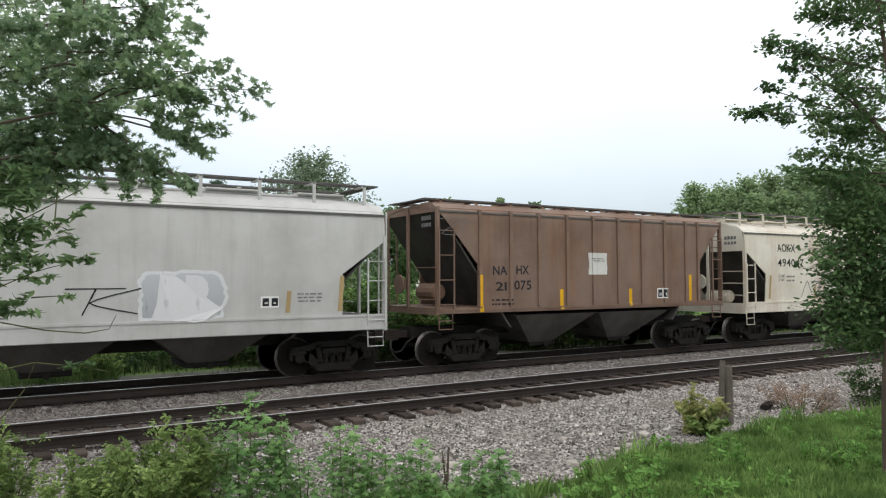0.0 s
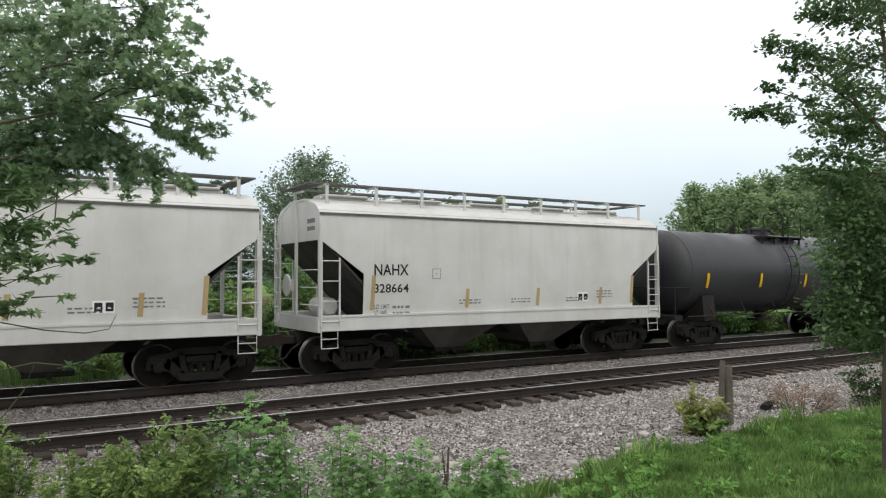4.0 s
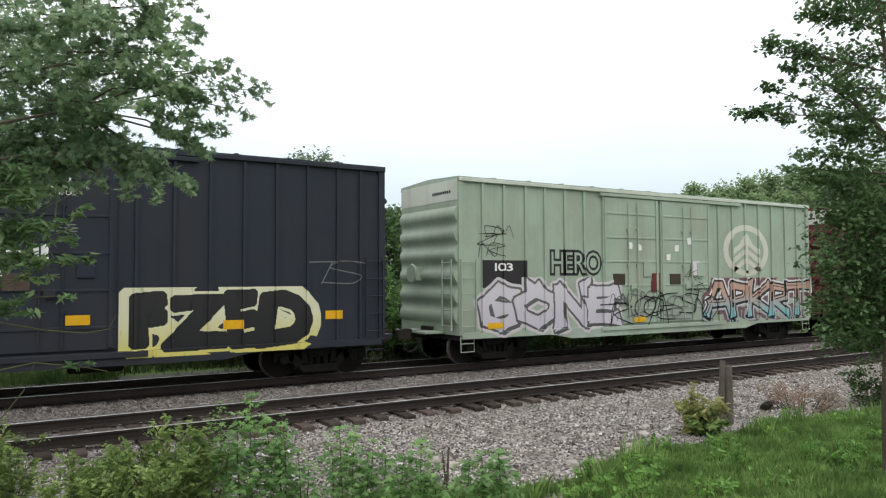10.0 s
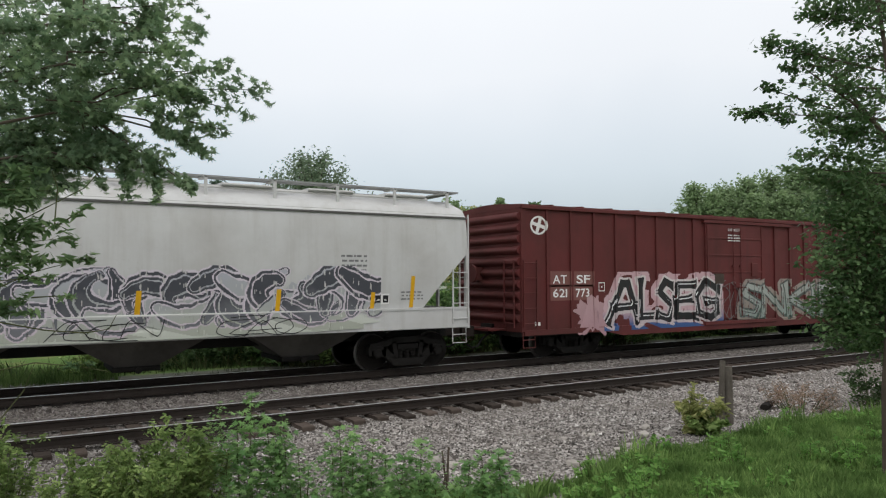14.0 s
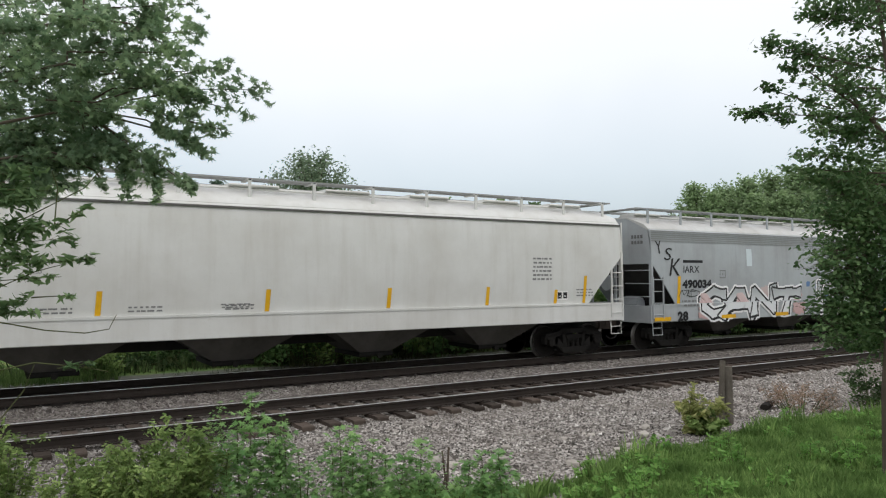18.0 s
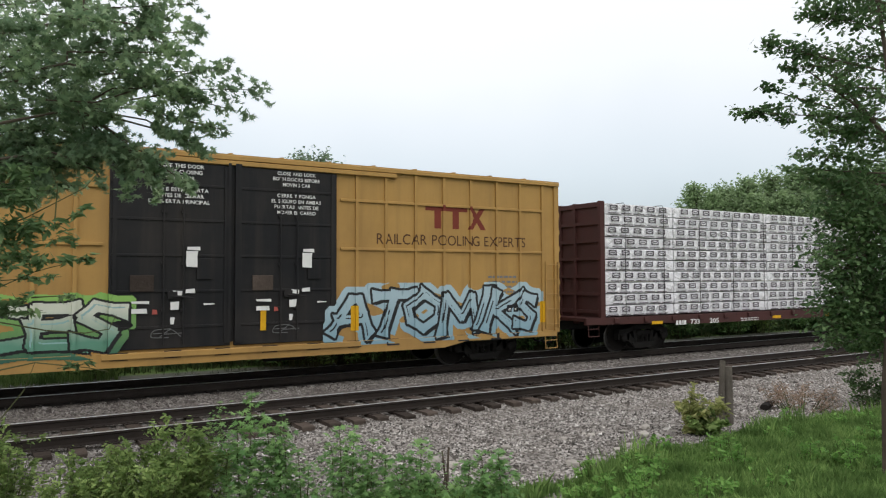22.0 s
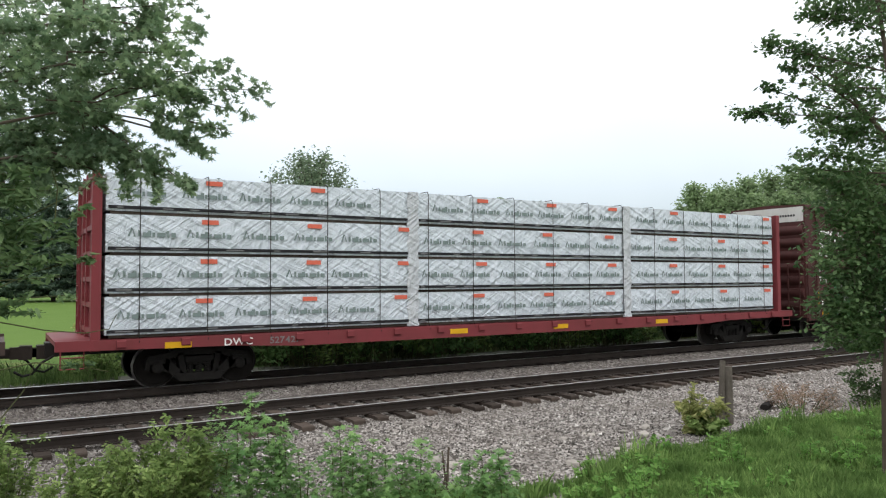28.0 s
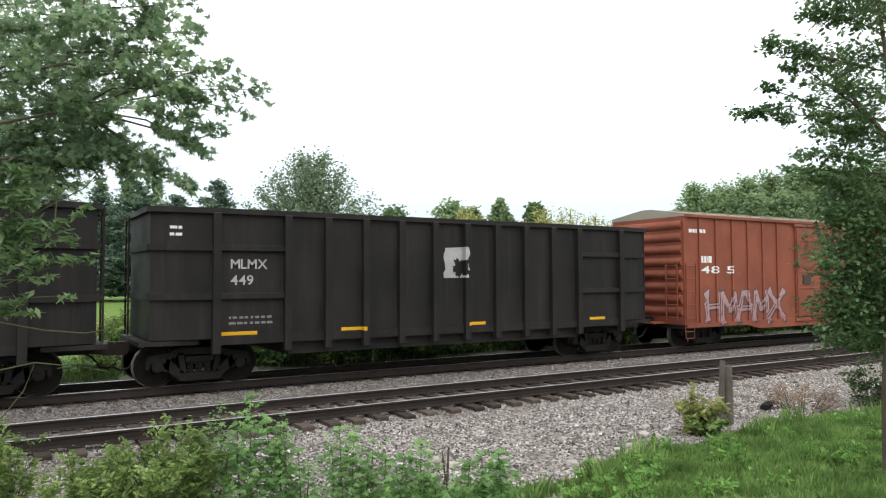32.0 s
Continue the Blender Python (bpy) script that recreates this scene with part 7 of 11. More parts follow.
EZEDBACK = spray("pale_lime_spray", (0.55, 0.50, 0.14), (0.60, 0.60, 0.42), 0.8, 1.6)
graffiti(car, "FZED", 10.1, 0.78, 14.0, 2.14, BLACKSPRAY, BLACKSPRAY, sd, EZEDBACK, 0.45, 8, 0.0, EZEDBACK)
for x_, z_ in ((0.78, 1.31), (2.95, 1.27), (5.2, 1.4), (8.9, 1.45), (12.0, 1.25), (14.4, 1.4)):
    strip(car, x_, z_, 0.44, 0.2, sd)
text(car, "CLOSE AND LOCK", 8.22, 4.3, 8.98, 4.4, WHITE, sd)
text(car, "DOORS", 8.4, 4.17, 8.8, 4.26, WHITE, sd)
text(car, "BEFORE MOVING CAR", 8.15, 4.03, 9.05, 4.13, WHITE, sd)
for k, (x_, z_) in enumerate(((6.1, 3.25), (6.35, 3.2), (6.4, 2.95), (7.0, 2.75), (7.0, 2.5), (7.5, 2.4), (7.45, 3.1), (8.35, 2.75), (7.9, 2.8), (5.8, 2.3), (7.3, 1.6), (5.9, 1.6))):
    patch(car, x_, z_, x_ + 0.16 + 0.08 * (k % 3), z_ + 0.14 + 0.09 * ((k + 1) % 3), WHITE, sd, "tape", ragged=0.03, seed=k)
scrawl(car, 0.9, 3.2, 1.35, 3.8, YELLOWTEXT, sd, 31, 0.012, 9)
scrawl(car, 0.95, 2.6, 1.4, 3.0, YELLOWTEXT, sd, 32, 0.012, 9)
scrawl(car, 14.3, 2.2, 15.2, 2.8, GREYMARK, sd, 33, 0.02, 10)
bars(car, 8.6, 3.3, 9.1, 3.5, 3, GREYMARK, sd, 4)

GONEFILL = spray("lilac_grey_spray", (0.50, 0.42, 0.47), (0.60, 0.55, 0.60), 0.9, 1.9)
car, sd = boxcar("faded mint-green box car covered in graffiti", 210.53, 15.76, MINT, 5.08, 0.84, [0.78, 1.5, 2.25, 2.95, 3.7, 4.45, 10.55, 11.3, 12.0, 12.75, 13.5, 14.3, 15.0], doors=((5.15, 7.6), (7.65, 10.1)), band=PALEGREEN, end_ribs=6, rail=PALEGREEN)
patch(car, 0.75, 2.09, 2.28, 2.85, BLACKSPRAY, sd, "graffiti", eps=0.004)
graffiti(car, "GONE", 0.7, 0.78, 5.6, 2.34, spray("lavender_white_spray", (0.46, 0.43, 0.49), (0.54, 0.52, 0.56), 0.8, 2), spray("dull_slate_spray", (0.07, 0.075, 0.075), (0.12, 0.125, 0.12), 0.8, 2), sd, None, 0.3, 3, 0.1, spray("pink_white_spray", (0.50, 0.45, 0.47), (0.55, 0.51, 0.53), 0.8, 2), None, block=True, bulk=1.35)
text(car, "HERO", 3.2, 2.5, 5.1, 3.15, BLACKSPRAY, sd, "rim", eps=0.005)
text(car, "HERO", 3.2, 2.5, 5.1, 3.15, MINT, sd, "plain", eps=0.008)
text(car, "103", 1.2, 2.56, 1.8, 2.78, WHITE, sd, eps=0.010)
graffiti(car, "APKRT", 9.9, 0.88, 15.6, 2.3, spray("orange_teal_spray", (0.18, 0.42, 0.46), (0.46, 0.30, 0.24), 1.0, 1.8), BLACKSPRAY, sd, spray("dull_purple_spray", (0.13, 0.085, 0.10), (0.17, 0.085, 0.09), 0.9, 2.2), 0.4, 7, 0.2, spray("grey_white_spray", (0, 0, 0), (0, 0, 0), 0, 1), BLACKSPRAY, block=True)
ring_ = [(12.08 + 1.25 * math.cos(a), 3.30 + 0.9 * math.sin(a)) for a in np.linspace(0, 2 * math.pi, 40, endpoint=False)]
ring2_ = [(12.08 + 0.98 * math.cos(a), 3.30 + 0.70 * math.sin(a)) for a in np.linspace(0, 2 * math.pi, 40, endpoint=False)]
TREEMARK = spray("faded_cream_spray", (0.50, 0.50, 0.42), (0.56, 0.58, 0.50), 2.4, 4.0)
decal(car, "graffiti", np.array(ring_ + ring2_), [(i, (i + 1) % 40, 40 + (i + 1) % 40, 40 + i) for i in range(40)], TREEMARK, sd, 0.005)
decal(car, "graffiti", np.array([(11.98, 2.5), (12.18, 2.5), (12.18, 3.7), (11.98, 3.7)]), [(0, 1, 2, 3)], TREEMARK, sd, 0.005)
decal(car, "graffiti", np.array([(11.70, 3.52), (12.46, 3.52), (12.08, 3.96)]), [(0, 1, 2)], TREEMARK, sd, 0.006)
for q_ in (-1, 1):
    for z_ in (2.50, 2.82, 3.14):
        decal(car, "graffiti", np.array([(12.08 + q_ * 0.10, z_ + 0.34), (12.08 + q_ * 0.72, z_), (12.08 + q_ * 0.72, z_ + 0.20), (12.08 + q_ * 0.10, z_ + 0.52)]), [(0, 1, 2, 3)], TREEMARK, sd, 0.005)
for k in range(7):
    scrawl(car, 5.4 + 0.68 * k, 0.95 + 0.1 * (k % 3), 6.2 + 0.68 * k, 1.75 + 0.15 * (k % 2), (BLACKSPRAY, GREYMARK, INK)[k % 3], sd, 300 + k, 0.03, 9)
for k, (x_, z_) in enumerate(((0.85, 3.3), (0.9, 2.95), (1.1, 3.5), (8.9, 2.3), (6.9, 1.6), (9.3, 1.9), (5.6, 1.5))):
    scrawl(car, x_, z_, x_ + 0.55, z_ + 0.35, BLACKSPRAY, sd, 40 + k, 0.014, 9)
patch(car, 7.2, 1.9, 7.6, 2.5, OXIDE, sd, "patch", ragged=0.02, seed=3)
patch(car, 9.1, 2.4, 9.5, 2.9, GONEFILL, sd, "patch", ragged=0.02, seed=5)
for x_ in (0.95, 6.4):
    patch(car, x_, 0.98, x_ + 0.5, 1.14, YELLOW, sd, "reflector", eps=0.02)
for x_, z_ in ((6.6, 3.2), (8.3, 3.2), (7.9, 2.9), (6.2, 3.25), (8.9, 3.45)):
    patch(car, x_, z_, x_ + 0.18, z_ + 0.2, WHITE, sd, "tape", ragged=0.02, seed=int(x_ * 7))

car, sd = boxcar("red-maroon box car with a whitewashed panel", 228.49, 18.9, REDMAROON, 5.12, 0.86, [0.9, 1.75, 2.6, 3.45, 4.3, 5.15, 6.0, 6.8, 12.1, 12.9, 13.7, 14.5, 15.3, 16.1, 17.0, 17.9], doors=((7.64, 11.43),), band=BAND, end_ribs=7)
text(car, "AO", 0.95, 2.65, 1.46, 2.94, WHITE, sd)
text(car, "K", 1.74, 2.65, 1.97, 2.94, WHITE, sd)
text(car, "113", 0.93, 2.18, 1.42, 2.46, WHITE, sd)
text(car, "174", 1.76, 2.18, 2.25, 2.46, WHITE, sd)
frame_mark(car, 2.76, 2.43, 3.07, 2.72, WHITE, sd)
patch(car, 3.6, 0.74, 7.0, 2.18, spray("whitewash", (0.55, 0.53, 0.49), (0.68, 0.66, 0.61), 0.8, 2.0), sd, "patch", ragged=0.06, seed=12, eps=0.006)
for k in range(5):
    scrawl(car, 3.75 + k * 0.62, 0.85, 4.4 + k * 0.62, 1.95, GREYMARK, sd, 50 + k, 0.014, 8)
patch(car, 6.05, 1.55, 6.65, 2.1, spray("grey_white_spray", (0, 0, 0), (0, 0, 0), 0, 1), sd, "patch", eps=0.010)
patch(car, 6.1, 1.72, 6.65, 1.95, REDMAROON, sd, "patch", eps=0.014)
text(car, "NOSA", 7.1, 1.95, 7.75, 2.2, WHITE, sd, "plain")
scrawl(car, 7.85, 1.65, 8.25, 2.0, WHITE, sd, 61, 0.018, 8)
scrawl(car, 12.6, 2.2, 14.6, 2.8, GREYMARK, sd, 62, 0.02, 12)
scrawl(car, 15.6, 1.6, 17.2, 2.7, GREYMARK, sd, 63, 0.02, 12)
bars(car, 9.8, 3.25, 11.0, 3.64, 3, WHITE, sd, 4)
for x_ in (0.8, 3.85, 6.9, 9.3, 12.2, 14.9, 18.2):
    strip(car, x_, 1.08, 0.13, 0.75 if x_ > 1 else 1.0, sd)
patch(car, 0.8, 0.92, 1.35, 1.1, YELLOW, sd, "reflector", eps=0.01)
patch(car, 17.3, 0.98, 17.8, 1.1, YELLOW, sd, "reflector", eps=0.01)
for k, (x_, z_, w_, h_) in enumerate(((7.4, 2.45, 0.13, 0.5), (7.75, 2.95, 0.35, 0.28), (9.1, 2.15, 0.2, 0.3), (9.35, 1.95, 0.22, 0.22), (8.8, 3.05, 0.3, 0.12))):
    patch(car, x_, z_, x_ + w_, z_ + h_, WHITE, sd, "tape", ragged=0.02, seed=k)
bars(car, 0.95, 1.42, 2.2, 1.62, 2, WHITE, sd, 8)
bars(car, 15.9, 1.5, 17.0, 2.3, 5, GREYMARK, sd, 9)

STR20 = [(1.45, 1.62, 0.86), (5.0, 1.62, 0.5), (8.5, 1.62, 0.5), (11.6, 1.62, 0.5), (14.6, 1.62, 0.5), (17.0, 1.62, 0.4), (18.1, 1.62, 0.8)]
for lab_, lf_, ln_, num_, smat_ in (("white long four-bay covered hopper", 248.91, 19.82, "215552", TANMARK), ("white long four-bay covered hopper with dark scrawled graffiti", 269.84, 19.86, "214462", YELLOW), ("white long four-bay covered hopper with bright yellow strips", 353.85, 19.70, "970167", YELLOW)):
    car, sd = hopper(lab_, lf_, ln_, WHITECAR if num_ == "970167" else COOLWHITE, CUT_Q, (1.60, 1.06), 4.06, 4, walk=4.72, brackets=13, bow=0.09, truck=1.55)
    hopper_marks(car, sd, "FPAX", num_, (2.05, 2.82, 3.1), ((2.58, 2.86), (2.14, 2.40)), strips=STR20, stripmat=smat_, plate=(17.1, 1.72))
    bars(car, 16.2, 2.3, 16.9, 3.0, 6, GREYMARK, sd, 21)
    bars(car, 7.5, 1.72, 8.2, 1.85, 2, GREYMARK, sd, 22)
    if num_ == "214462":
        PALESPRAY = spray("pale_green_grey_spray", (0.50, 0.53, 0.46), (0.60, 0.61, 0.58), 1.1, 1.8)
        decal(car, "graffiti", *splash((3.6, 1.10, 17.0, 1.62), 71, rough=0.05), PALESPRAY, sd, 0.005)
        for k in range(0, 8, 2):
            scrawl(car, 3.9 + 1.6 * k, 1.12, 5.6 + 1.6 * k, 1.5, BLACKSPRAY, sd, 100 + k, 0.014, 9)
        swoops(car, 3.45, 1.14, 17.3, 2.66, spray("dark_smoke_spray", (0.17, 0.175, 0.19), (0.07, 0.073, 0.085), 1.2, 2.1, patchy=1.6), spray("grey_smoke_spray", (0.38, 0.40, 0.34), (0.40, 0.41, 0.45), 1.2, 2.4, patchy=1.2), spray("lilac_grey_spray", (0.46, 0.44, 0.48), (0.54, 0.52, 0.56), 1.2, 2.4), sd, 74)

RIB19 = [0.95, 1.85, 2.75, 3.65, 4.55, 5.45, 6.35, 7.2, 11.6, 12.5, 13.4, 14.3, 15.2, 16.1, 17.0, 17.9]
car, sd = boxcar("oxide-red low box car with faded graffiti", 291.49, 18.74, OXIDE, 4.44, 0.84, RIB19, doors=((7.75, 10.91),), end_ribs=10, peak=0.1)
for k, (b_, x_, z_) in enumerate((("AT", 1.18, 2.2), ("SF", 2.08, 2.2), ("621", 1.18, 1.80), ("773", 2.05, 1.80))):
    patch(car, x_ - 0.1, z_ - 0.1, x_ + 0.66, z_ + 0.35, plain("faded_mark_patch", (0.20, 0.09, 0.08), 0.6), sd, "patch", eps=0.003)
    text(car, b_, x_, z_, x_ + 0.52, z_ + 0.25, WHITE, sd)
decal(car, "emblem", np.array([(0.66 + 0.30 * math.cos(a), 3.86 + 0.27 * math.sin(a)) for a in np.linspace(0, 2 * math.pi, 28, endpoint=False)]), [tuple(range(28))], WHITE, sd, 0.006)
for a_ in (0.5, 2.07, 3.64, 5.21):
    w_ = [(0.66 + 0.24 * math.cos(a_ + q_ * 0.55 - 0.0), 3.86 + 0.215 * math.sin(a_ + q_ * 0.55)) for q_ in (-1, -0.5, 0, 0.5, 1)]
    decal(car, "emblem", np.array([(0.66 + 0.08 * math.cos(a_), 3.86 + 0.07 * math.sin(a_))] + w_), [(0, 1, 2, 3, 4, 5)], OXIDE, sd, 0.009)
frame_mark(car, 2.95, 1.95, 3.2, 2.22, WHITE, sd)
AUERBACK = spray("blue_pink_spray", (0.05, 0.10, 0.24), (0.50, 0.34, 0.36), 0.9, 1.35)
graffiti(car, "ALSEG", 3.4, 0.80, 8.3, 2.5, BLACKSPRAY, spray("pink_grey_spray", (0.46, 0.40, 0.41), (0.58, 0.54, 0.53), 0.8, 2.2), sd, AUERBACK, 0.45, 9, 0.1, None, WHITESPRAY, block=True, bulk=0.95, worn=0.1)
graffiti(car, "SNKIBEU", 9.6, 0.85, 18.4, 2.25, spray("grey_green_spray", (0.22, 0.27, 0.24), (0.34, 0.36, 0.33), 0.8, 2.0), spray("dull_green_spray", (0.06, 0.09, 0.075), (0.09, 0.10, 0.09), 0.8, 2), sd, spray("faded_cream_grey_spray", (0.24, 0.20, 0.17), (0.29, 0.25, 0.22), 0.8, 2), 0.35, 10, 0.0, None, BLACKSPRAY, block=True, bulk=0.9, worn=0.4)
for k in range(6):
    scrawl(car, 7.9 + 0.5 * k, 0.9, 8.4 + 0.5 * k, 2.3, GREYMARK, sd, 110 + k, 0.02, 8)
decal(car, "graffiti", *splash((2.1, 0.75, 3.3, 1.75), 31, rough=0.35), spray("dusty_pink_spray", (0.36, 0.22, 0.24), (0.42, 0.28, 0.29), 0.8, 1.8), sd, 0.004)
text(car, "CLOSE AND LOCK", 8.9, 3.95, 9.55, 4.04, WHITE, sd)
bars(car, 8.85, 3.6, 9.6, 3.88, 3, WHITE, sd, 6)
for x_ in (0.5, 5.5, 8.1):
    patch(car, x_, 1.0, x_ + 0.2, 1.1, WHITE, sd, "tape")

car, sd = boxcar("dark maroon box car with white end panel", 312.36, 18.9, MAROON, 5.10, 0.86, [x * 1.005 for x in RIB19], doors=((7.4, 11.3),), band=BAND, end_ribs=7)
bars(car, 0.8, 2.62, 2.2, 2.9, 1, WHITE, sd, 5, 0.9)
bars(car, 0.8, 2.17, 2.2, 2.42, 1, WHITE, sd, 6, 0.9)
consol_plate(car, 16.58, 1.29, sd, 0.5, 0.33)
patch(car, 17.52, 0.81, 18.04, 1.22, YELLOW, sd, "stencil_panel")
bars(car, 16.5, 1.8, 17.3, 2.3, 4, WHITE, sd, 7)
graffiti(car, "EX", 14.6, 0.85, 16.2, 1.7, GREYMARK, BLACKSPRAY, sd, None, 0.3, 3, 0, WHITESPRAY)
scrawl(car, 4.0, 1.0, 6.5, 2.0, WHITE, sd, 66, 0.025, 12)


def pool_box(label, left, numbers, kind):
    car, sd = boxcar(label, left, 18.88, OCHRE, 5.13, 0.80, [0.62, 1.62, 2.62, 3.62, 4.62, 5.62, 6.35, 12.5, 13.3, 14.15, 15.0, 15.85, 16.7, 17.5, 18.3], 0.075, (4.26, 3.08), ((6.95, 9.45), (9.50, 11.97)), BLACKDOOR, BAND, None, 7)
    red, blue = plain("logo_red", (0.40, 0.05, 0.04), 0.5, 0.1), plain("logo_blue", (0.05, 0.09, 0.36), 0.5, 0.1)
    x0, x1, z0, z1 = 1.92, 3.12, 3.2, 4.3
    m_, q_ = (x0 + x1) / 2, (z0 + z1) / 2
    for s_ in (-1, 1):                          # two crossing pairs of arrows
        for up_, c_, dx_ in ((1, red, 0.0), (-1, red, 0.0)):
            decal(car, "emblem", np.array([(m_ + s_ * 0.05, q_ + up_ * 0.02), (m_ + s_ * 0.60, q_ + up_ * 0.42), (m_ + s_ * 0.60, q_ + up_ * 0.22), (m_ + s_ * 0.20, q_ - up_ * 0.06)]), [(0, 1, 2, 3)], c_, sd, 0.008 + 0.002 * up_ + 0.001 * s_)
        for up_ in (1, -1):
            decal(car, "emblem", np.array([(m_ - s_ * 0.04, q_), (m_ + s_ * 0.30, q_ + up_ * 0.55), (m_ + s_ * 0.55, q_ + up_ * 0.55), (m_ + s_ * 0.12, q_)]), [(0, 1, 2, 3)], blue, sd, 0.016 + 0.002 * up_ + 0.001 * s_)
    text(car, "next", 0.90, 3.84, 1.42, 4.02, INK, sd, "bold", 0.2)
    text(car, "load", 0.88, 3.60, 1.38, 3.80, INK, sd, "bold", 0.2)
    text(car, "any", 3.60, 3.80, 4.12, 3.98, INK, sd, "bold", 0.2)
    text(car, "road", 3.56, 3.56, 4.10, 3.75, INK, sd, "bold", 0.2)
    text(car, "TB", 0.91, 2.55, 1.50, 2.77, INK, sd, "bold", 0.15)
    text(car, "OX", 1.72, 2.55, 2.28, 2.77, INK, sd, "bold", 0.15)
    text(car, numbers[0], 0.94, 2.06, 1.32, 2.28, INK, sd)
    text(car, numbers[1], 1.58, 2.06, 1.92, 2.28, INK, sd)
    text(car, numbers[2], 2.75, 2.05, 3.13, 2.28, INK, sd)
    frame_mark(car, 2.95, 2.50, 3.2, 2.78, GREYMARK, sd)
    brown = plain("logo_brown", (0.20, 0.045, 0.03), 0.55, 0.15)
    for a_, b_, c_, d_ in ((14.45, 4.12, 15.75, 4.28), (14.72, 3.66, 14.92, 4.12), (15.28, 3.66, 15.48, 4.12)):
        patch(car, a_, b_, c_, d_, brown, sd, "emblem")
    for s_ in (-1, 1):
        decal(car, "emblem", np.array([(16.05 - s_ * 0.30, 3.66), (16.05 - s_ * 0.13, 3.66), (16.05 + s_ * 0.30, 4.28), (16.05 + s_ * 0.13, 4.28)]), [(0, 1, 2, 3)], brown, sd, 0.005 + 0.003 * (s_ > 0))
    text(car, "RAILCAR POOLING EXPERTS", 13.05, 3.22, 17.7, 3.5, plain("brown_ink", (0.09, 0.045, 0.025), 0.6), sd, "plain")
    for x_, lines_ in ((7.75, ("CLOSE THIS DOOR", "BEFORE CLOSING", "MAIN DOOR", "", "CIERRE ESTA PUERTA", "ANTES DE CERRAR", "LA PUERTA PRINCIPAL")),
                       (10.35, ("CLOSE AND LOCK", "BOTH DOORS BEFORE", "MOVING CAR", "", "CIERRE Y PONGA", "EL SEGURO EN AMBAS", "PUERTAS ANTES DE", "MOVER EL CARRO"))):
        z_ = 4.74
        for ln_ in lines_:
            if ln_:
                w_ = 0.066 * len(ln_)
                text(car, ln_, x_ + 0.58 - w_ / 2, z_, x_ + 0.58 + w_ / 2, z_ + 0.082, WHITE, sd, "bold", eps=0.035)
            z_ -= 0.128
        for k, (dx_, z_, w_, h_) in enumerate(((0.72, 2.62, 0.24, 0.34), (0.75, 2.98, 0.26, 0.07), (0.45, 2.02, 0.20, 0.09), (0.72, 2.06, 0.20, 0.09), (0.42, 1.72, 0.16, 0.16), (0.05, 1.62, 0.10, 0.10), (-0.35, 1.85, 0.34, 0.05), (-0.35, 1.66, 0.30, 0.09), (0.42, 1.40, 0.07, 0.16), (1.1, 1.8, 0.22, 0.04))):
            patch(car, x_ + dx_, z_, x_ + dx_ + w_, z_ + h_, plain("faded_red_sticker", (0.40, 0.10, 0.08), 0.6) if k == 5 else WHITE, sd, "tape", ragged=0.012, seed=k, eps=0.03)
        scrawl(car, x_ + 0.2, 1.15, x_ + 0.55, 1.32, GREYMARK, sd, 15, 0.014, 9)
    patch(car, 9.36, 0.98, 9.66, 4.92, BLACKDOOR, sd, "door_seam", eps=0.03)
    strip(car, 10.1, 1.2, 0.13, 0.55, sd)
    consol_plate(car, 17.0, 1.38, sd, 0.45, 0.28)
    bars(car, 16.4, 1.95, 17.4, 2.5, 4, GREYMARK, sd, 4)
    strip(car, 0.80, 1.22, 0.26, 0.55, sd)
    for x_ in (12.35, 18.2):
        strip(car, x_, 1.1, 0.2, 0.6, sd)
    for k in range(10):                         # dark gaps in the lower door rail
        patch(car, 7.0 + k * 1.05, 0.70, 7.35 + k * 1.05, 0.86, BLACKSPRAY, sd, "sill_gap", eps=0.012)
    if kind == 1:
        graffiti(car, "BIZERK", 12.35, 0.80, 15.8, 2.0, spray("sky_blue_spray", (0.16, 0.42, 0.50), (0.34, 0.58, 0.63), 0.8, 1.9), BLACKSPRAY, sd, None, 0.2, 4, 0.0, spray("sky_blue_spray", (0, 0, 0), (0, 0, 0), 0, 1), None, block=True, bulk=1.25)
        graffiti(car, "EIZ", 4.55, 0.98, 6.3, 2.15, BLACKSPRAY, spray("sea_green_spray", (0.25, 0.42, 0.40), (0.3, 0.45, 0.45), 0.8, 2), sd, None, 0.35, 5, 0.1, WHITESPRAY, None, block=True, bulk=1.2)
        graffiti(car, "GUB", 2.7, 1.15, 4.25, 1.95, WHITESPRAY, GREYMARK, sd, None, 0.2, 6, 0.0, WHITESPRAY)
        graffiti(car, "DDER", 0.85, 0.84, 2.3, 1.45, WHITESPRAY, BLACKSPRAY, sd, BLACKSPRAY, 0.2, 7)
        text(car, "CEDARS", 0.95, 1.78, 2.35, 2.0, WHITESPRAY, sd, "fat")
        text(car, "SP", 0.06, 1.75, 0.5, 2.05, WHITESPRAY, sd, "fat")
        text(car, "ER", 0.1, 1.1, 0.75, 1.45, WHITESPRAY, sd, "fat")
        decal(car, "graffiti", *splash((0.05, 2.8, 0.75, 3.8), 7, rough=0.35), spray("worn_white_spray", (0.55, 0.50, 0.42), (0.6, 0.55, 0.48), 2, 4), sd, 0.006)
        graffiti(car, "BUB", 2.7, 0.72, 4.2, 1.05, WHITESPRAY, GREYMARK, sd, None, 0.2, 9)
    else:
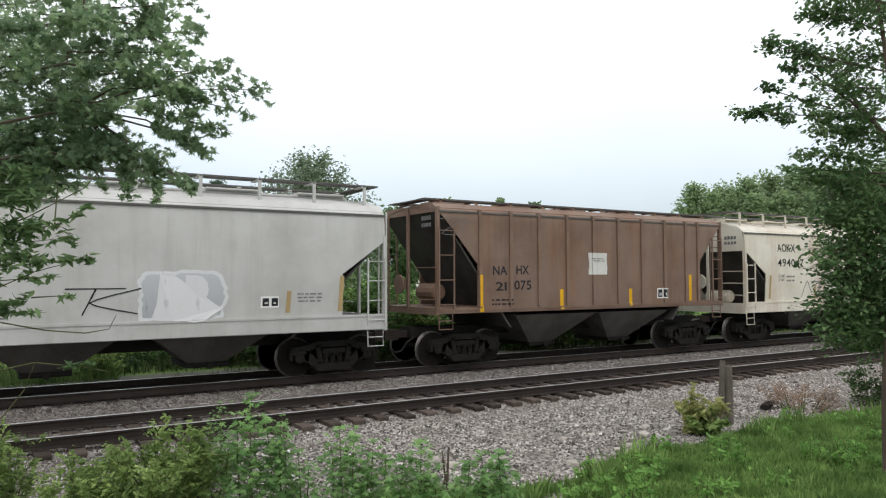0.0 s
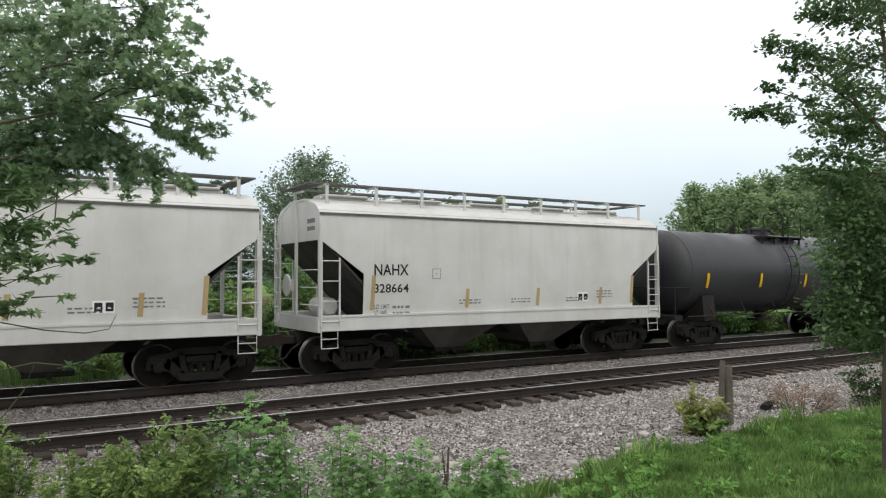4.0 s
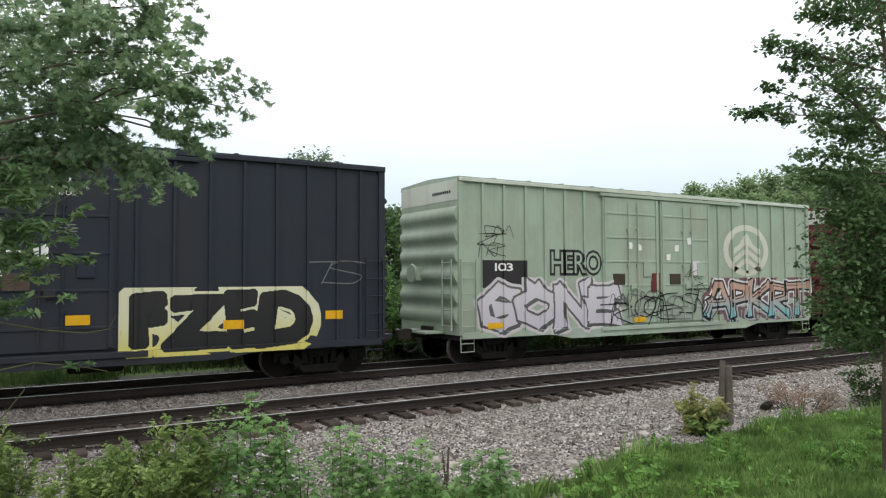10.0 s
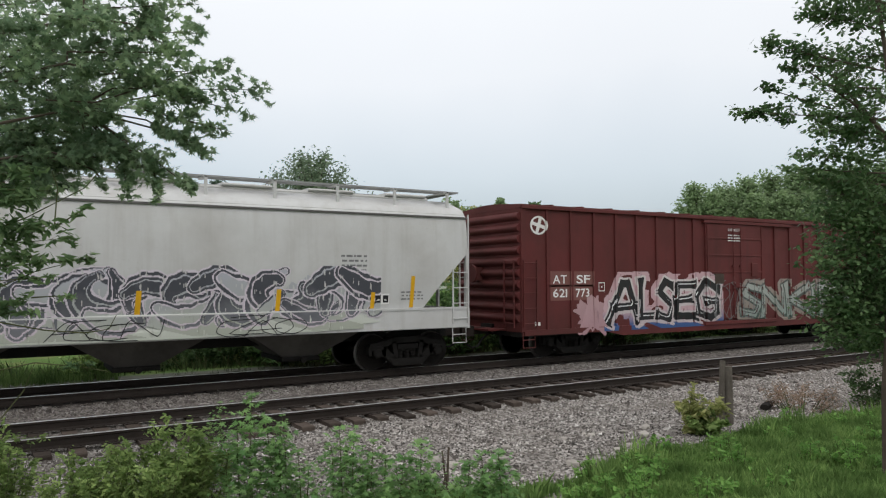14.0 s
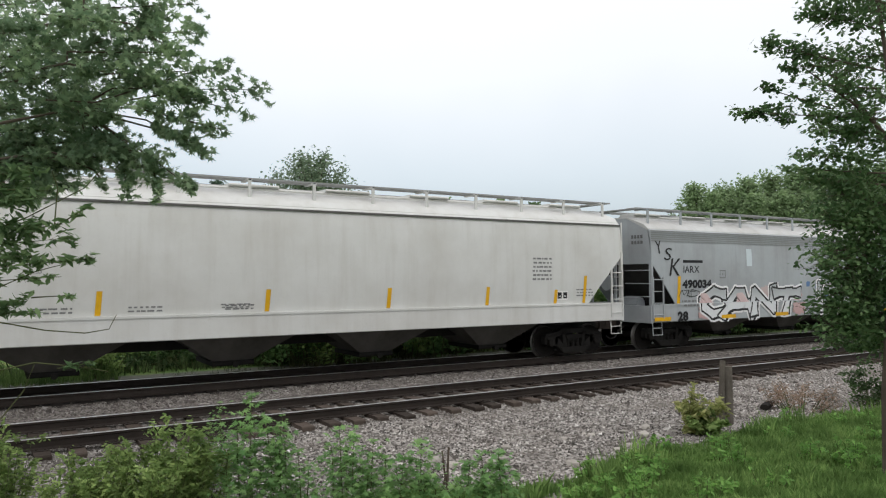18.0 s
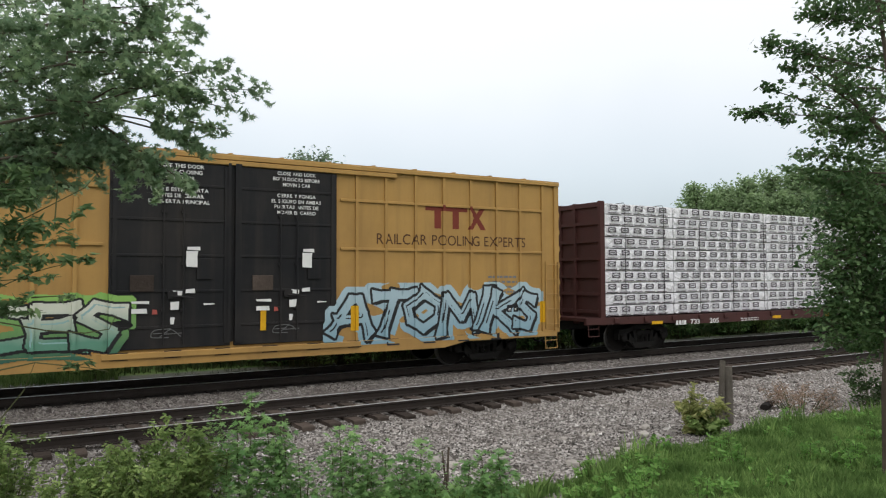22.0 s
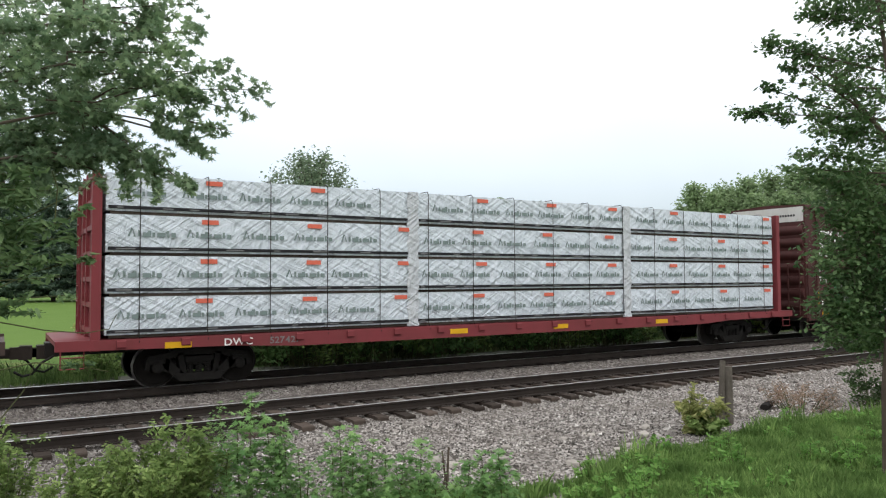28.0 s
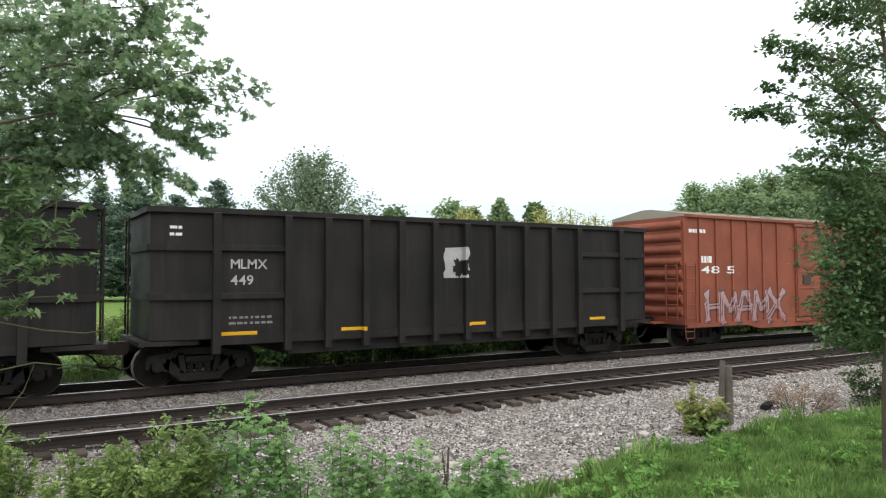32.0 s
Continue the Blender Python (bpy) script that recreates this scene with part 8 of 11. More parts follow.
        graffiti(car, "USCES", 2.5, 0.80, 7.2, 2.05, spray("white_to_green_spray", (0.12, 0.28, 0.20), (0.60, 0.62, 0.52), 1.1, 1.75), BLACKSPRAY, sd, spray("mossy_spray", (0.05, 0.13, 0.09), (0.25, 0.45, 0.12), 0.8, 1.9), 0.3, 4, 0.1, None, spray("sea_green_spray", (0, 0, 0), (0, 0, 0), 0, 1), block=True, bulk=1.2)
        graffiti(car, "ATOMIKS", 11.9, 0.80, 18.0, 2.2, spray("pale_blue_spray", (0.22, 0.36, 0.43), (0.38, 0.50, 0.55), 0.8, 1.9), BLACKSPRAY, sd, spray("pale_blue_spray", (0, 0, 0), (0, 0, 0), 0, 1), 0.8, 5, 0.45, None, BLACKSPRAY, block=True, bulk=1.0)
        decal(car, "graffiti", *splash((1.5, 0.82, 2.6, 1.6), 6, rough=0.4), spray("dusty_pink_spray", (0, 0, 0), (0, 0, 0), 0, 1), sd, 0.004)
        scrawl(car, 0.05, 2.95, 0.8, 3.3, INK, sd, 8, 0.025, 9)
    return car


pool_box("ochre-yellow box car with black double doors and white tags", 333.21, ("64", "24", "16"), 1)

def tall_patch(car, x0, z0, x1, z1, material, side, rows=9):
    """A painted rectangle that follows a bowed side."""
    zs = [z0 + (z1 - z0) * k / rows for k in range(rows + 1)]
    vs = np.array([(x, z) for z in zs for x in (x0, x1)])
    return decal(car, "patch", vs, [(2 * k, 2 * k + 1, 2 * k + 3, 2 * k + 2) for k in range(rows)], material, side, 0.008)


IARX = (("blue-grey covered hopper with silver graffiti lettering", 374.86, 16.42, "490034"), ("blue-grey covered hopper with orange and grey graffiti", 392.68, 16.39, "490145"))
for lab_, lf_, ln_, num_ in IARX:
    car, sd = hopper(lab_, lf_, ln_, BLUEGREY, CUT_W, (1.50, 0.93), 3.93, 3, flutes=6, walk=4.64, brackets=11, bow=0.08, gearmat=BLACK, truck=1.3, roofmat=COOLWHITE)
    text(car, "IARX", 1.48, 2.52, 2.24, 2.75, INK, sd)
    text(car, num_, 1.45, 2.02, 2.85, 2.28, INK, sd, "fat")
    frame_mark(car, 3.3, 2.33, 3.6, 2.6, GREYMARK, sd)
    for x_ in (0.05, 3.3, 6.3, 13.4, 15.6):
        strip(car, x_, 0.97, 0.75, 0.12, sd)
    patch(car, 1.2, 1.5, 1.34, 2.4, YELLOW, sd, "reflector", eps=0.008)
    consol_plate(car, 13.0, 1.75, sd, 0.5, 0.3)
    bars(car, 12.6, 1.6, 13.0, 2.1, 5, GREYMARK, sd, 3)
    SILVERLET = spray("silver_letter_spray", (0.62, 0.63, 0.64), (0.40, 0.42, 0.43), 1.4, 1.9)
    if num_ == "490034":
        tall_patch(car, 11.98, 2.42, 13.85, 3.27, PALEBLUE, sd)
        tall_patch(car, 4.75, 2.75, 5.05, 3.35, PALEBLUE, sd)
        PINKSPRAY = spray("dusty_pink_cloud_spray", (0.46, 0.30, 0.29), (0.50, 0.40, 0.39), 1.0, 1.9)
        for k, (x_, z_) in enumerate(((2.15, 0.98), (2.3, 1.45), (4.2, 1.45), (5.55, 1.62), (7.3, 1.5), (7.35, 1.0))):
            decal(car, "graffiti", *splash((x_, z_, x_ + 0.75, z_ + 0.42), 12 + k, rough=0.2), PINKSPRAY, sd, 0.002)
        graffiti(car, "CANT", 2.3, 0.90, 7.7, 2.12, SILVERLET, BLACKSPRAY, sd, None, 0.5, 3, 0.3, WHITESPRAY, None, heavy=1.2, block=True, bulk=1.35)
        graffiti(car, "LiAR", 9.05, 0.90, 12.35, 2.3, SILVERLET, BLACKSPRAY, sd, None, 0.12, 5, 0.15, WHITESPRAY, None, heavy=0.9, block=True, bulk=1.1)
        for k, (x_, z_) in enumerate(((8.3, 2.0), (8.9, 1.95), (12.2, 2.2), (10.6, 2.1), (12.0, 1.4), (9.6, 1.5))):
            decal(car, "graffiti", *splash((x_, z_, x_ + 0.22, z_ + 0.2), k, rough=0.1), spray("cobalt_spray", (0.06, 0.13, 0.28), (0.12, 0.2, 0.36), 1, 2), sd, 0.005)
        text(car, "Y", 0.22, 3.12, 0.50, 3.58, BLACKSPRAY, sd, "plain", -0.2, 0.012)
        text(car, "S", 0.55, 2.92, 0.86, 3.34, BLACKSPRAY, sd, "plain", 0.2, 0.012)
        text(car, "K", 0.80, 2.42, 1.28, 3.02, BLACKSPRAY, sd, "plain", 0.2, 0.012)
        scrawl(car, 1.45, 1.72, 2.2, 1.95, BLACKSPRAY, sd, 14, 0.016, 8)
        bars(car, 1.4, 1.42, 2.5, 1.68, 2, GREYMARK, sd, 6)
        text(car, "28", 1.15, 0.96, 1.6, 1.25, BLACKSPRAY, sd, "fat")
        patch(car, 1.46, 2.84, 2.43, 2.93, INK, sd, "patch")
        text(car, "YSK", 7.9, 0.97, 8.7, 1.22, BLACKSPRAY, sd, "plain", 0.1)
    else:
        tall_patch(car, 11.93, 2.62, 13.68, 3.45, PALEBLUE, sd)
        OR = spray("burnt_orange_spray", (0.30, 0.10, 0.06), (0.48, 0.16, 0.08), 1.0, 2.2)
        for k, (x_, w_) in enumerate(((2.9, 1.2), (4.6, 1.3), (6.0, 1.4), (8.1, 1.5), (11.2, 1.5), (13.2, 1.4), (14.6, 1.1))):
            decal(car, "graffiti", *splash((x_, 1.75, x_ + w_, 2.40), 20 + k, rough=0.05), OR, sd, 0.004)
        decal(car, "graffiti", *splash((1.6, 0.96, 3.0, 1.75), 31, rough=0.3), spray("dusty_red_spray", (0.30, 0.18, 0.17), (0.44, 0.33, 0.31), 1.0, 1.9), sd, 0.005)
        graffiti(car, "WAGEBSURK", 2.2, 0.93, 15.5, 2.24, spray("dark_grey_letter_spray", (0.34, 0.35, 0.36), (0.20, 0.20, 0.21), 1.0, 1.9), BLACKSPRAY, sd, None, 0.4, 11, 0.15, spray("grey_white_spray", (0, 0, 0), (0, 0, 0), 0, 1), None, block=True, bulk=1.05)
        scrawl(car, 1.3, 1.55, 2.2, 1.95, WHITESPRAY, sd, 33, 0.018, 9)
        scrawl(car, 1.2, 0.98, 2.4, 1.3, WHITESPRAY, sd, 34, 0.02, 9)

seam_y = tuple(x - 8.74 for x in (2.71, 4.11, 5.44, 6.78, 8.12, 9.45, 10.77, 12.1, 13.42, 14.8))
car, sd = hopper("soot-stained grey three-bay covered hopper", 410.39, 17.48, DIRTY, CUT_Y, (1.42, 1.18), 4.0, 3, walk=4.56, brackets=10, bow=0.10, seams=seam_y, truck=1.55, roofmat=GREY, grating=GRATING)
text(car, "BNGX", 1.42, 2.62, 2.31, 2.84, INK, sd)
text(car, "31584", 1.43, 2.16, 2.27, 2.38, INK, sd)
frame_mark(car, 3.3, 2.4, 3.55, 2.65, GREYMARK, sd, 0.015)
consol_plate(car, 14.6, 1.6, sd, 0.4, 0.28)
for x_ in (4.2, 6.8, 9.9):
    patch(car, x_, 1.55, x_ + 0.1, 2.0, TANMARK, sd, "reflector", 0.06)
    bars(car, x_ + 0.8, 1.6, x_ + 1.4, 1.8, 2, GREYMARK, sd, int(x_ * 5))

pool_box("ochre-yellow box car with green and blue graffiti", 429.5, ("64", "11", "92"), 2)

# lumber cars
WRAPWHITE = sheeting("white_printed_wrap", (0.90, 0.89, 0.92), 0.42)
WRAPGREY = sheeting("pale_grey_lumber_wrap", (0.63, 0.69, 0.745))
PRINT = plain("grey_purple_print", (0.12, 0.105, 0.12), 0.6, 0.15)
PRINTGREEN = plain("grey_green_print", (0.21, 0.27, 0.26), 0.6, 0.15)
car, sd, fronts = centerbeam("brown flat car loaded with white-wrapped lumber", 450.3, 22.52, DECKBROWN, (3.05, 4.9, 4.0, 3.6, 3.9, 2.8), WRAPWHITE, 10, 1.17, 4.66, 13)
bars(car, 3.0, 0.82, 3.5, 0.98, 1, WHITE, sd, 3, 0.9)
text(car, "733", 3.72, 0.83, 4.16, 0.99, WHITE, sd)
text(car, "205", 4.68, 0.83, 5.13, 0.99, WHITE, sd)
bars(car, 6.3, 0.85, 7.3, 0.98, 2, WHITE, sd, 5)
for x_ in (1.9, 8.1, 11.4, 14.7, 17.8, 20.2):
    strip(car, x_, 0.88, 0.5, 0.1, sd)
rn = random.Random(8)
wrap_side = Side(lambda x_, z_: -1.482)
for a_, b_, za_, zb_ in fronts:
    vs_, fs_ = [], []
    x_ = a_ + rn.uniform(0.05, 0.35)
    pitch_ = (zb_ - za_)

    def quad(u0, v0, u1, v1):
        o_ = len(vs_)
        vs_.extend([(u0, v0), (u1, v0), (u1, v1), (u0, v1)])
        fs_.append((o_, o_ + 1, o_ + 2, o_ + 3))
    while x_ + 0.34 < b_:
        zc_, hh_, ww_ = za_ + pitch_ * 0.62, pitch_ * 0.25, 0.17
        xc_ = x_ + ww_
        n_ = 16                                 # dark tablet with a pale oval in it
        oval = [(0.86 * math.cos(2 * math.pi * k / n_), 0.70 * math.sin(2 * math.pi * k / n_)) for k in range(n_)]
        rect = []
        for cx, cy in oval:
            k_ = 1 / max(abs(cx) / 0.86, abs(cy) / 0.70) if max(abs(cx), abs(cy)) > 0 else 1
            rect.append((max(-1, min(1, cx * k_ / 0.86)), max(-1, min(1, cy * k_ / 0.70))))
        o_ = len(vs_)
        vs_.extend([(xc_ + ww_ * cx, zc_ + hh_ * cy) for cx, cy in rect] + [(xc_ + ww_ * cx * 0.92, zc_ + hh_ * cy) for cx, cy in oval])
        fs_.extend([(o_ + k, o_ + (k + 1) % n_, o_ + n_ + (k + 1) % n_, o_ + n_ + k) for k in range(n_)])
        quad(xc_ - ww_ * 0.6, zc_ - hh_ * 0.16, xc_ + ww_ * 0.6, zc_ + hh_ * 0.16)
        quad(xc_ - 0.24, za_ + 0.012, xc_ + 0.22, za_ + pitch_ * 0.13)
        x_ += 0.545
    tagged(decal(car, "wrap_print", np.array(vs_), fs_, PRINT, wrap_side, 0.006), kind="stuff")

TANKSOOT = paint("sooty_black_tank_paint", (0.014, 0.014, 0.016), (0.030, 0.026, 0.024), 0.5, 0.40, 0.5)
car, sd = tankcar("glossy black long tank car", 474.30, 16.6, TANKSOOT, trucks=(-6.85, 7.2), top=0.05, rings=(-4.7, -1.6, 1.5, 4.6), zc=2.52, r=1.5)
text(car, "GATX", 1.75, 2.12, 2.53, 2.36, WHITE, sd)
text(car, "95562", 2.70, 2.12, 3.66, 2.36, WHITE, sd)
for z_, words in ((1.93, (("LD", 1.77, 0.12), ("LMT", 1.95, 0.20), ("187300", 2.27, 0.34), ("LB", 2.66, 0.10), ("84950", 2.92, 0.30), ("KG", 3.26, 0.13))), (1.81, (("LT", 1.77, 0.12), ("WT", 1.98, 0.14), ("75700", 2.29, 0.30), ("LB", 2.66, 0.10), ("34350", 2.92, 0.30), ("KG", 3.26, 0.13), ("NEW", 3.45, 0.22)))):
    for body_, x_, w_ in words:
        text(car, body_, x_, z_, x_ + w_, z_ + 0.085, GREYMARK, sd)
frame_mark(car, 4.05, 2.15, 4.29, 2.40, GREYMARK, sd, 0.016)
bars(car, 4.12, 2.2, 4.22, 2.34, 3, GREYMARK, sd, 4)
scrawl(car, 3.25, 1.52, 4.75, 1.85, GREYMARK, sd, 7, 0.02, 14)
for x_, h_ in ((0.62, 0.95), (3.85, 0.42), (6.25, 0.42), (9.25, 0.42), (11.25, 0.42), (14.05, 0.42), (15.85, 0.8)):
    strip(car, x_, 1.95 if h_ > 0.5 else 2.1, 0.12, h_, sd)
bars(car, 14.9, 2.08, 15.6, 2.58, 7, GREYMARK, sd, 8)
patch(car, 15.38, 2.60, 15.64, 2.70, WHITE, sd, "tape")
frame_mark(car, 14.72, 1.58, 15.12, 1.86, GREYMARK, sd)
bars(car, 14.78, 1.63, 15.06, 1.82, 3, GREYMARK, sd, 6)
bars(car, 12.9, 1.62, 13.55, 1.86, 3, GREYMARK, sd, 11)
bars(car, 11.1, 1.78, 11.7, 1.86, 2, GREYMARK, sd, 12)
decal(car, "hazard_placard", np.array([(15.65, 1.15), (15.83, 1.35), (15.65, 1.55), (15.47, 1.35)]), [(0, 1, 2, 3)], WHITE, sd, 0.02)

car, sd = spinecar("empty rust-brown three-unit articulated spine car", 491.5, 58.0, (2.25, 19.77, 38.0, 55.95), SPINERUST)
bars(car, 8.2, 1.12, 9.4, 1.23, 1, WHITE, sd, 3, 0.9)
bars(car, 12.7, 1.12, 13.9, 1.23, 1, WHITE, sd, 4, 0.9)
for x_ in (7.2, 11.6, 14.8, 24.5, 29.0, 42.0, 47.0, 50.0):
    patch(car, x_, 1.12, x_ + 0.4, 1.22, TANMARK, sd, "reflector")

car, sd, fronts = centerbeam("red centre-beam car loaded with grey-wrapped lumber", 550.88, 22.38, LUMBERRED, (7.2, 7.6, 7.4), WRAPGREY, 4, 1.15, 4.58, 16)
text(car, "DWC", 2.45, 0.90, 3.07, 1.06, WHITE, sd)
text(car, "527427", 3.47, 0.90, 4.19, 1.05, GREYMARK, sd)
for x_ in (1.2, 8.3, 11.8, 16.0):
    strip(car, x_, 0.90, 0.55, 0.13, sd)
rn = random.Random(3)
wrap_side = Side(lambda x_, z_: -1.482)
for i_, (a_, b_, za_, zb_) in enumerate(fronts):
    vs_, fs_ = [], []
    h_ = zb_ - za_
    x_ = a_ + rn.uniform(0.1, 0.6)
    while x_ + 0.95 < b_:                       # maker's printing, a sloping mark and a line of bars
        z_ = za_ + h_ * 0.42
        for k in range(8):
            w_ = 0.07 + 0.03 * ((k * 5) % 3)
            o_ = len(vs_)
            vs_.extend([(x_ + 0.20 + k * 0.095, z_), (x_ + 0.20 + k * 0.095 + w_ * 0.75, z_), (x_ + 0.20 + k * 0.095 + w_ * 0.75, z_ + 0.09 + 0.04 * (k in (0, 2, 6))), (x_ + 0.20 + k * 0.095, z_ + 0.09 + 0.04 * (k in (0, 2, 6)))])
            fs_.append((o_, o_ + 1, o_ + 2, o_ + 3))
        o_ = len(vs_)
        vs_.extend([(x_, z_), (x_ + 0.04, z_), (x_ + 0.10, z_ + 0.16), (x_ + 0.07, z_ + 0.19), (x_ + 0.16, z_), (x_ + 0.12, z_)])
        fs_.extend([(o_, o_ + 1, o_ + 2, o_ + 3), (o_ + 5, o_ + 4, o_ + 3, o_ + 2)])
        x_ += 1.22 + rn.uniform(-0.1, 0.1)
    tagged(decal(car, "wrap_print", np.array(vs_), fs_, PRINTGREEN, wrap_side, 0.006), kind="stuff")
    for x_ in np.arange(a_ + rn.uniform(0.3, 0.5), b_ - 0.4, 2.43):
        x_ = x_ + 1.5
        if x_ + 0.34 < b_:
            decal(car, "orange_label", np.array([(x_, zb_ - 0.16), (x_ + 0.36, zb_ - 0.16), (x_ + 0.36, zb_ - 0.06), (x_, zb_ - 0.06)]), [(0, 1, 2, 3)], ORANGE, wrap_side, 0.008)
    za_ += 0.01
    decal(car, "dark_hem", np.array([(a_ + 0.04, za_ + 0.03), (b_ - 0.04, za_ + 0.03), (b_ - 0.04, za_ + 0.10), (a_ + 0.04, za_ + 0.10)]), [(0, 1, 2, 3)], INK, wrap_side, 0.004)
    vs_, fs_ = [], []
    x_ = a_ + 0.2
    while x_ < b_ - 0.6:                        # small pale print and worn places along the hem
        w_, o_ = rn.uniform(0.1, 0.4), len(vs_)
        vs_.extend([(x_, za_ + 0.05), (x_ + w_, za_ + 0.05), (x_ + w_, za_ + 0.075), (x_, za_ + 0.075)])
        fs_.append((o_, o_ + 1, o_ + 2, o_ + 3))
        x_ += w_ + rn.uniform(0.25, 0.9)
    tagged(decal(car, "hem_print", np.array(vs_), fs_, GREYMARK, wrap_side, 0.007), kind="stuff")

car, sd = boxcar("brown box car with rainbow and silver graffiti", 574.99, 18.7, BROWNBOX, 5.10, 0.82, [0.75, 1.55, 2.4, 3.2, 4.0, 4.85, 5.7, 6.5, 12.6, 13.4, 14.2, 15.0, 15.8, 16.6, 17.4, 18.1], doors=((7.02, 9.48), (9.52, 11.95)), band=BAND, end_ribs=7)
sq_ = [(0.98, 3.55), (1.08, 3.45), (1.62, 3.45), (1.62, 3.62), (1.16, 3.62), (1.16, 3.98), (1.62, 3.98), (1.62, 4.13), (1.08, 4.13), (0.98, 4.03)]
decal(car, "emblem", np.array(sq_), [(0, 1, 2, 3, 4, 9), (9, 4, 5, 8), (8, 5, 6, 7)], WHITE, sd, 0.006)
decal(car, "emblem", np.array([(1.72, 3.45), (1.88, 3.45), (1.88, 3.90), (2.22, 3.45), (2.40, 3.45), (2.40, 4.13), (2.24, 4.13), (2.24, 3.70), (1.92, 4.13), (1.72, 4.13)]), [(0, 1, 2, 9), (9, 2, 3, 8), (3, 4, 7, 8), (4, 5, 6, 7)], WHITE, sd, 0.006)
bars(car, 0.93, 3.14, 2.4, 3.34, 1, WHITE, sd, 7, 0.9)
text(car, "DWC", 0.93, 2.58, 1.53, 2.84, WHITE, sd)
text(car, "794", 0.93, 2.13, 1.41, 2.38, WHITE, sd)
text(car, "754", 1.77, 2.13, 2.28, 2.38, WHITE, sd)
graffiti(car, "ZEMSINZ", 2.2, 0.78, 7.6, 2.26, spray("silver_pink_spray", (0.40, 0.39, 0.39), (0.36, 0.37, 0.37), 0.9, 2), BLACKSPRAY, sd, spray("bottle_green_spray", (0.03, 0.13, 0.07), (0.05, 0.24, 0.12), 0.9, 2.2), 0.55, 13, 0.25, spray("leaf_green_spray", (0.04, 0.20, 0.10), (0.07, 0.30, 0.16), 0.9, 2.2), None, block=True, bulk=0.95)
graffiti(car, "SNAFU", 12.4, 0.84, 18.6, 2.4, spray("rainbow_spray", (0.10, 0.26, 0.09), (0.42, 0.17, 0.06), 1.05, 2.0), BLACKSPRAY, sd, spray("violet_spray", (0.06, 0.045, 0.14), (0.08, 0.055, 0.15), 0.8, 2.3), 0.2, 4, 0.05, WHITESPRAY, None, block=True, bulk=1.15)
for k, (b_, w_) in enumerate((("THE RAIL", 1.25), ("THEM", 0.9), ("SEE THIS", 1.2), ("YADS", 0.7))):
    text(car, b_, 7.6 + 0.25 * (k // 2), 2.50 - 0.36 * k, 7.6 + 0.25 * (k // 2) + w_, 2.74 - 0.36 * k, WHITESPRAY, sd, "fat", 0.12, eps=0.03)
for x_, lines_ in ((7.62, ("IMPORTANT", "CLOSE THIS DOOR", "BEFORE CLOSING", "MAIN DOOR", "IMPORTANT", "FERMER CETTE PORTE", "AVANT DE FERMER", "LA PORTE PRINCIPALE")),
                   (10.05, ("CLOSE AND LOCK", "BOTH DOORS BEFORE", "MOVING CAR", "FERMER ET VERROUILLER", "LES DEUX PORTES", "AVANT", "DE DEPLACER LE WAGON"))):
    for k, ln_ in enumerate(lines_):
        w_ = 0.058 * len(ln_)
        text(car, ln_, x_ + 0.58 - w_ / 2, 4.36 - 0.107 * k, x_ + 0.58 + w_ / 2, 4.43 - 0.107 * k, WHITE, sd, "bold", eps=0.03)
for x_, z_ in ((0.75, 1.25), (3.9, 1.2), (6.4, 1.25), (12.3, 1.2), (15.2, 1.3), (17.7, 1.2)):
    strip(car, x_, z_, 0.13, 0.6, sd)
patch(car, 1.05, 0.9, 1.6, 1.05, YELLOW, sd, "reflector", eps=0.02)
bars(car, 1.0, 1.3, 2.2, 1.5, 2, WHITE, sd, 6)
for k, (x_, z_, w_, h_) in enumerate(((10.1, 1.5, 0.3, 0.5), (9.7, 2.1, 0.18, 0.3), (10.6, 2.4, 0.3, 0.3), (11.3, 1.6, 0.35, 0.12), (9.7, 2.7, 0.25, 0.2))):
    patch(car, x_, z_, x_ + w_, z_ + h_, WHITE, sd, "tape", ragged=0.02, seed=k)

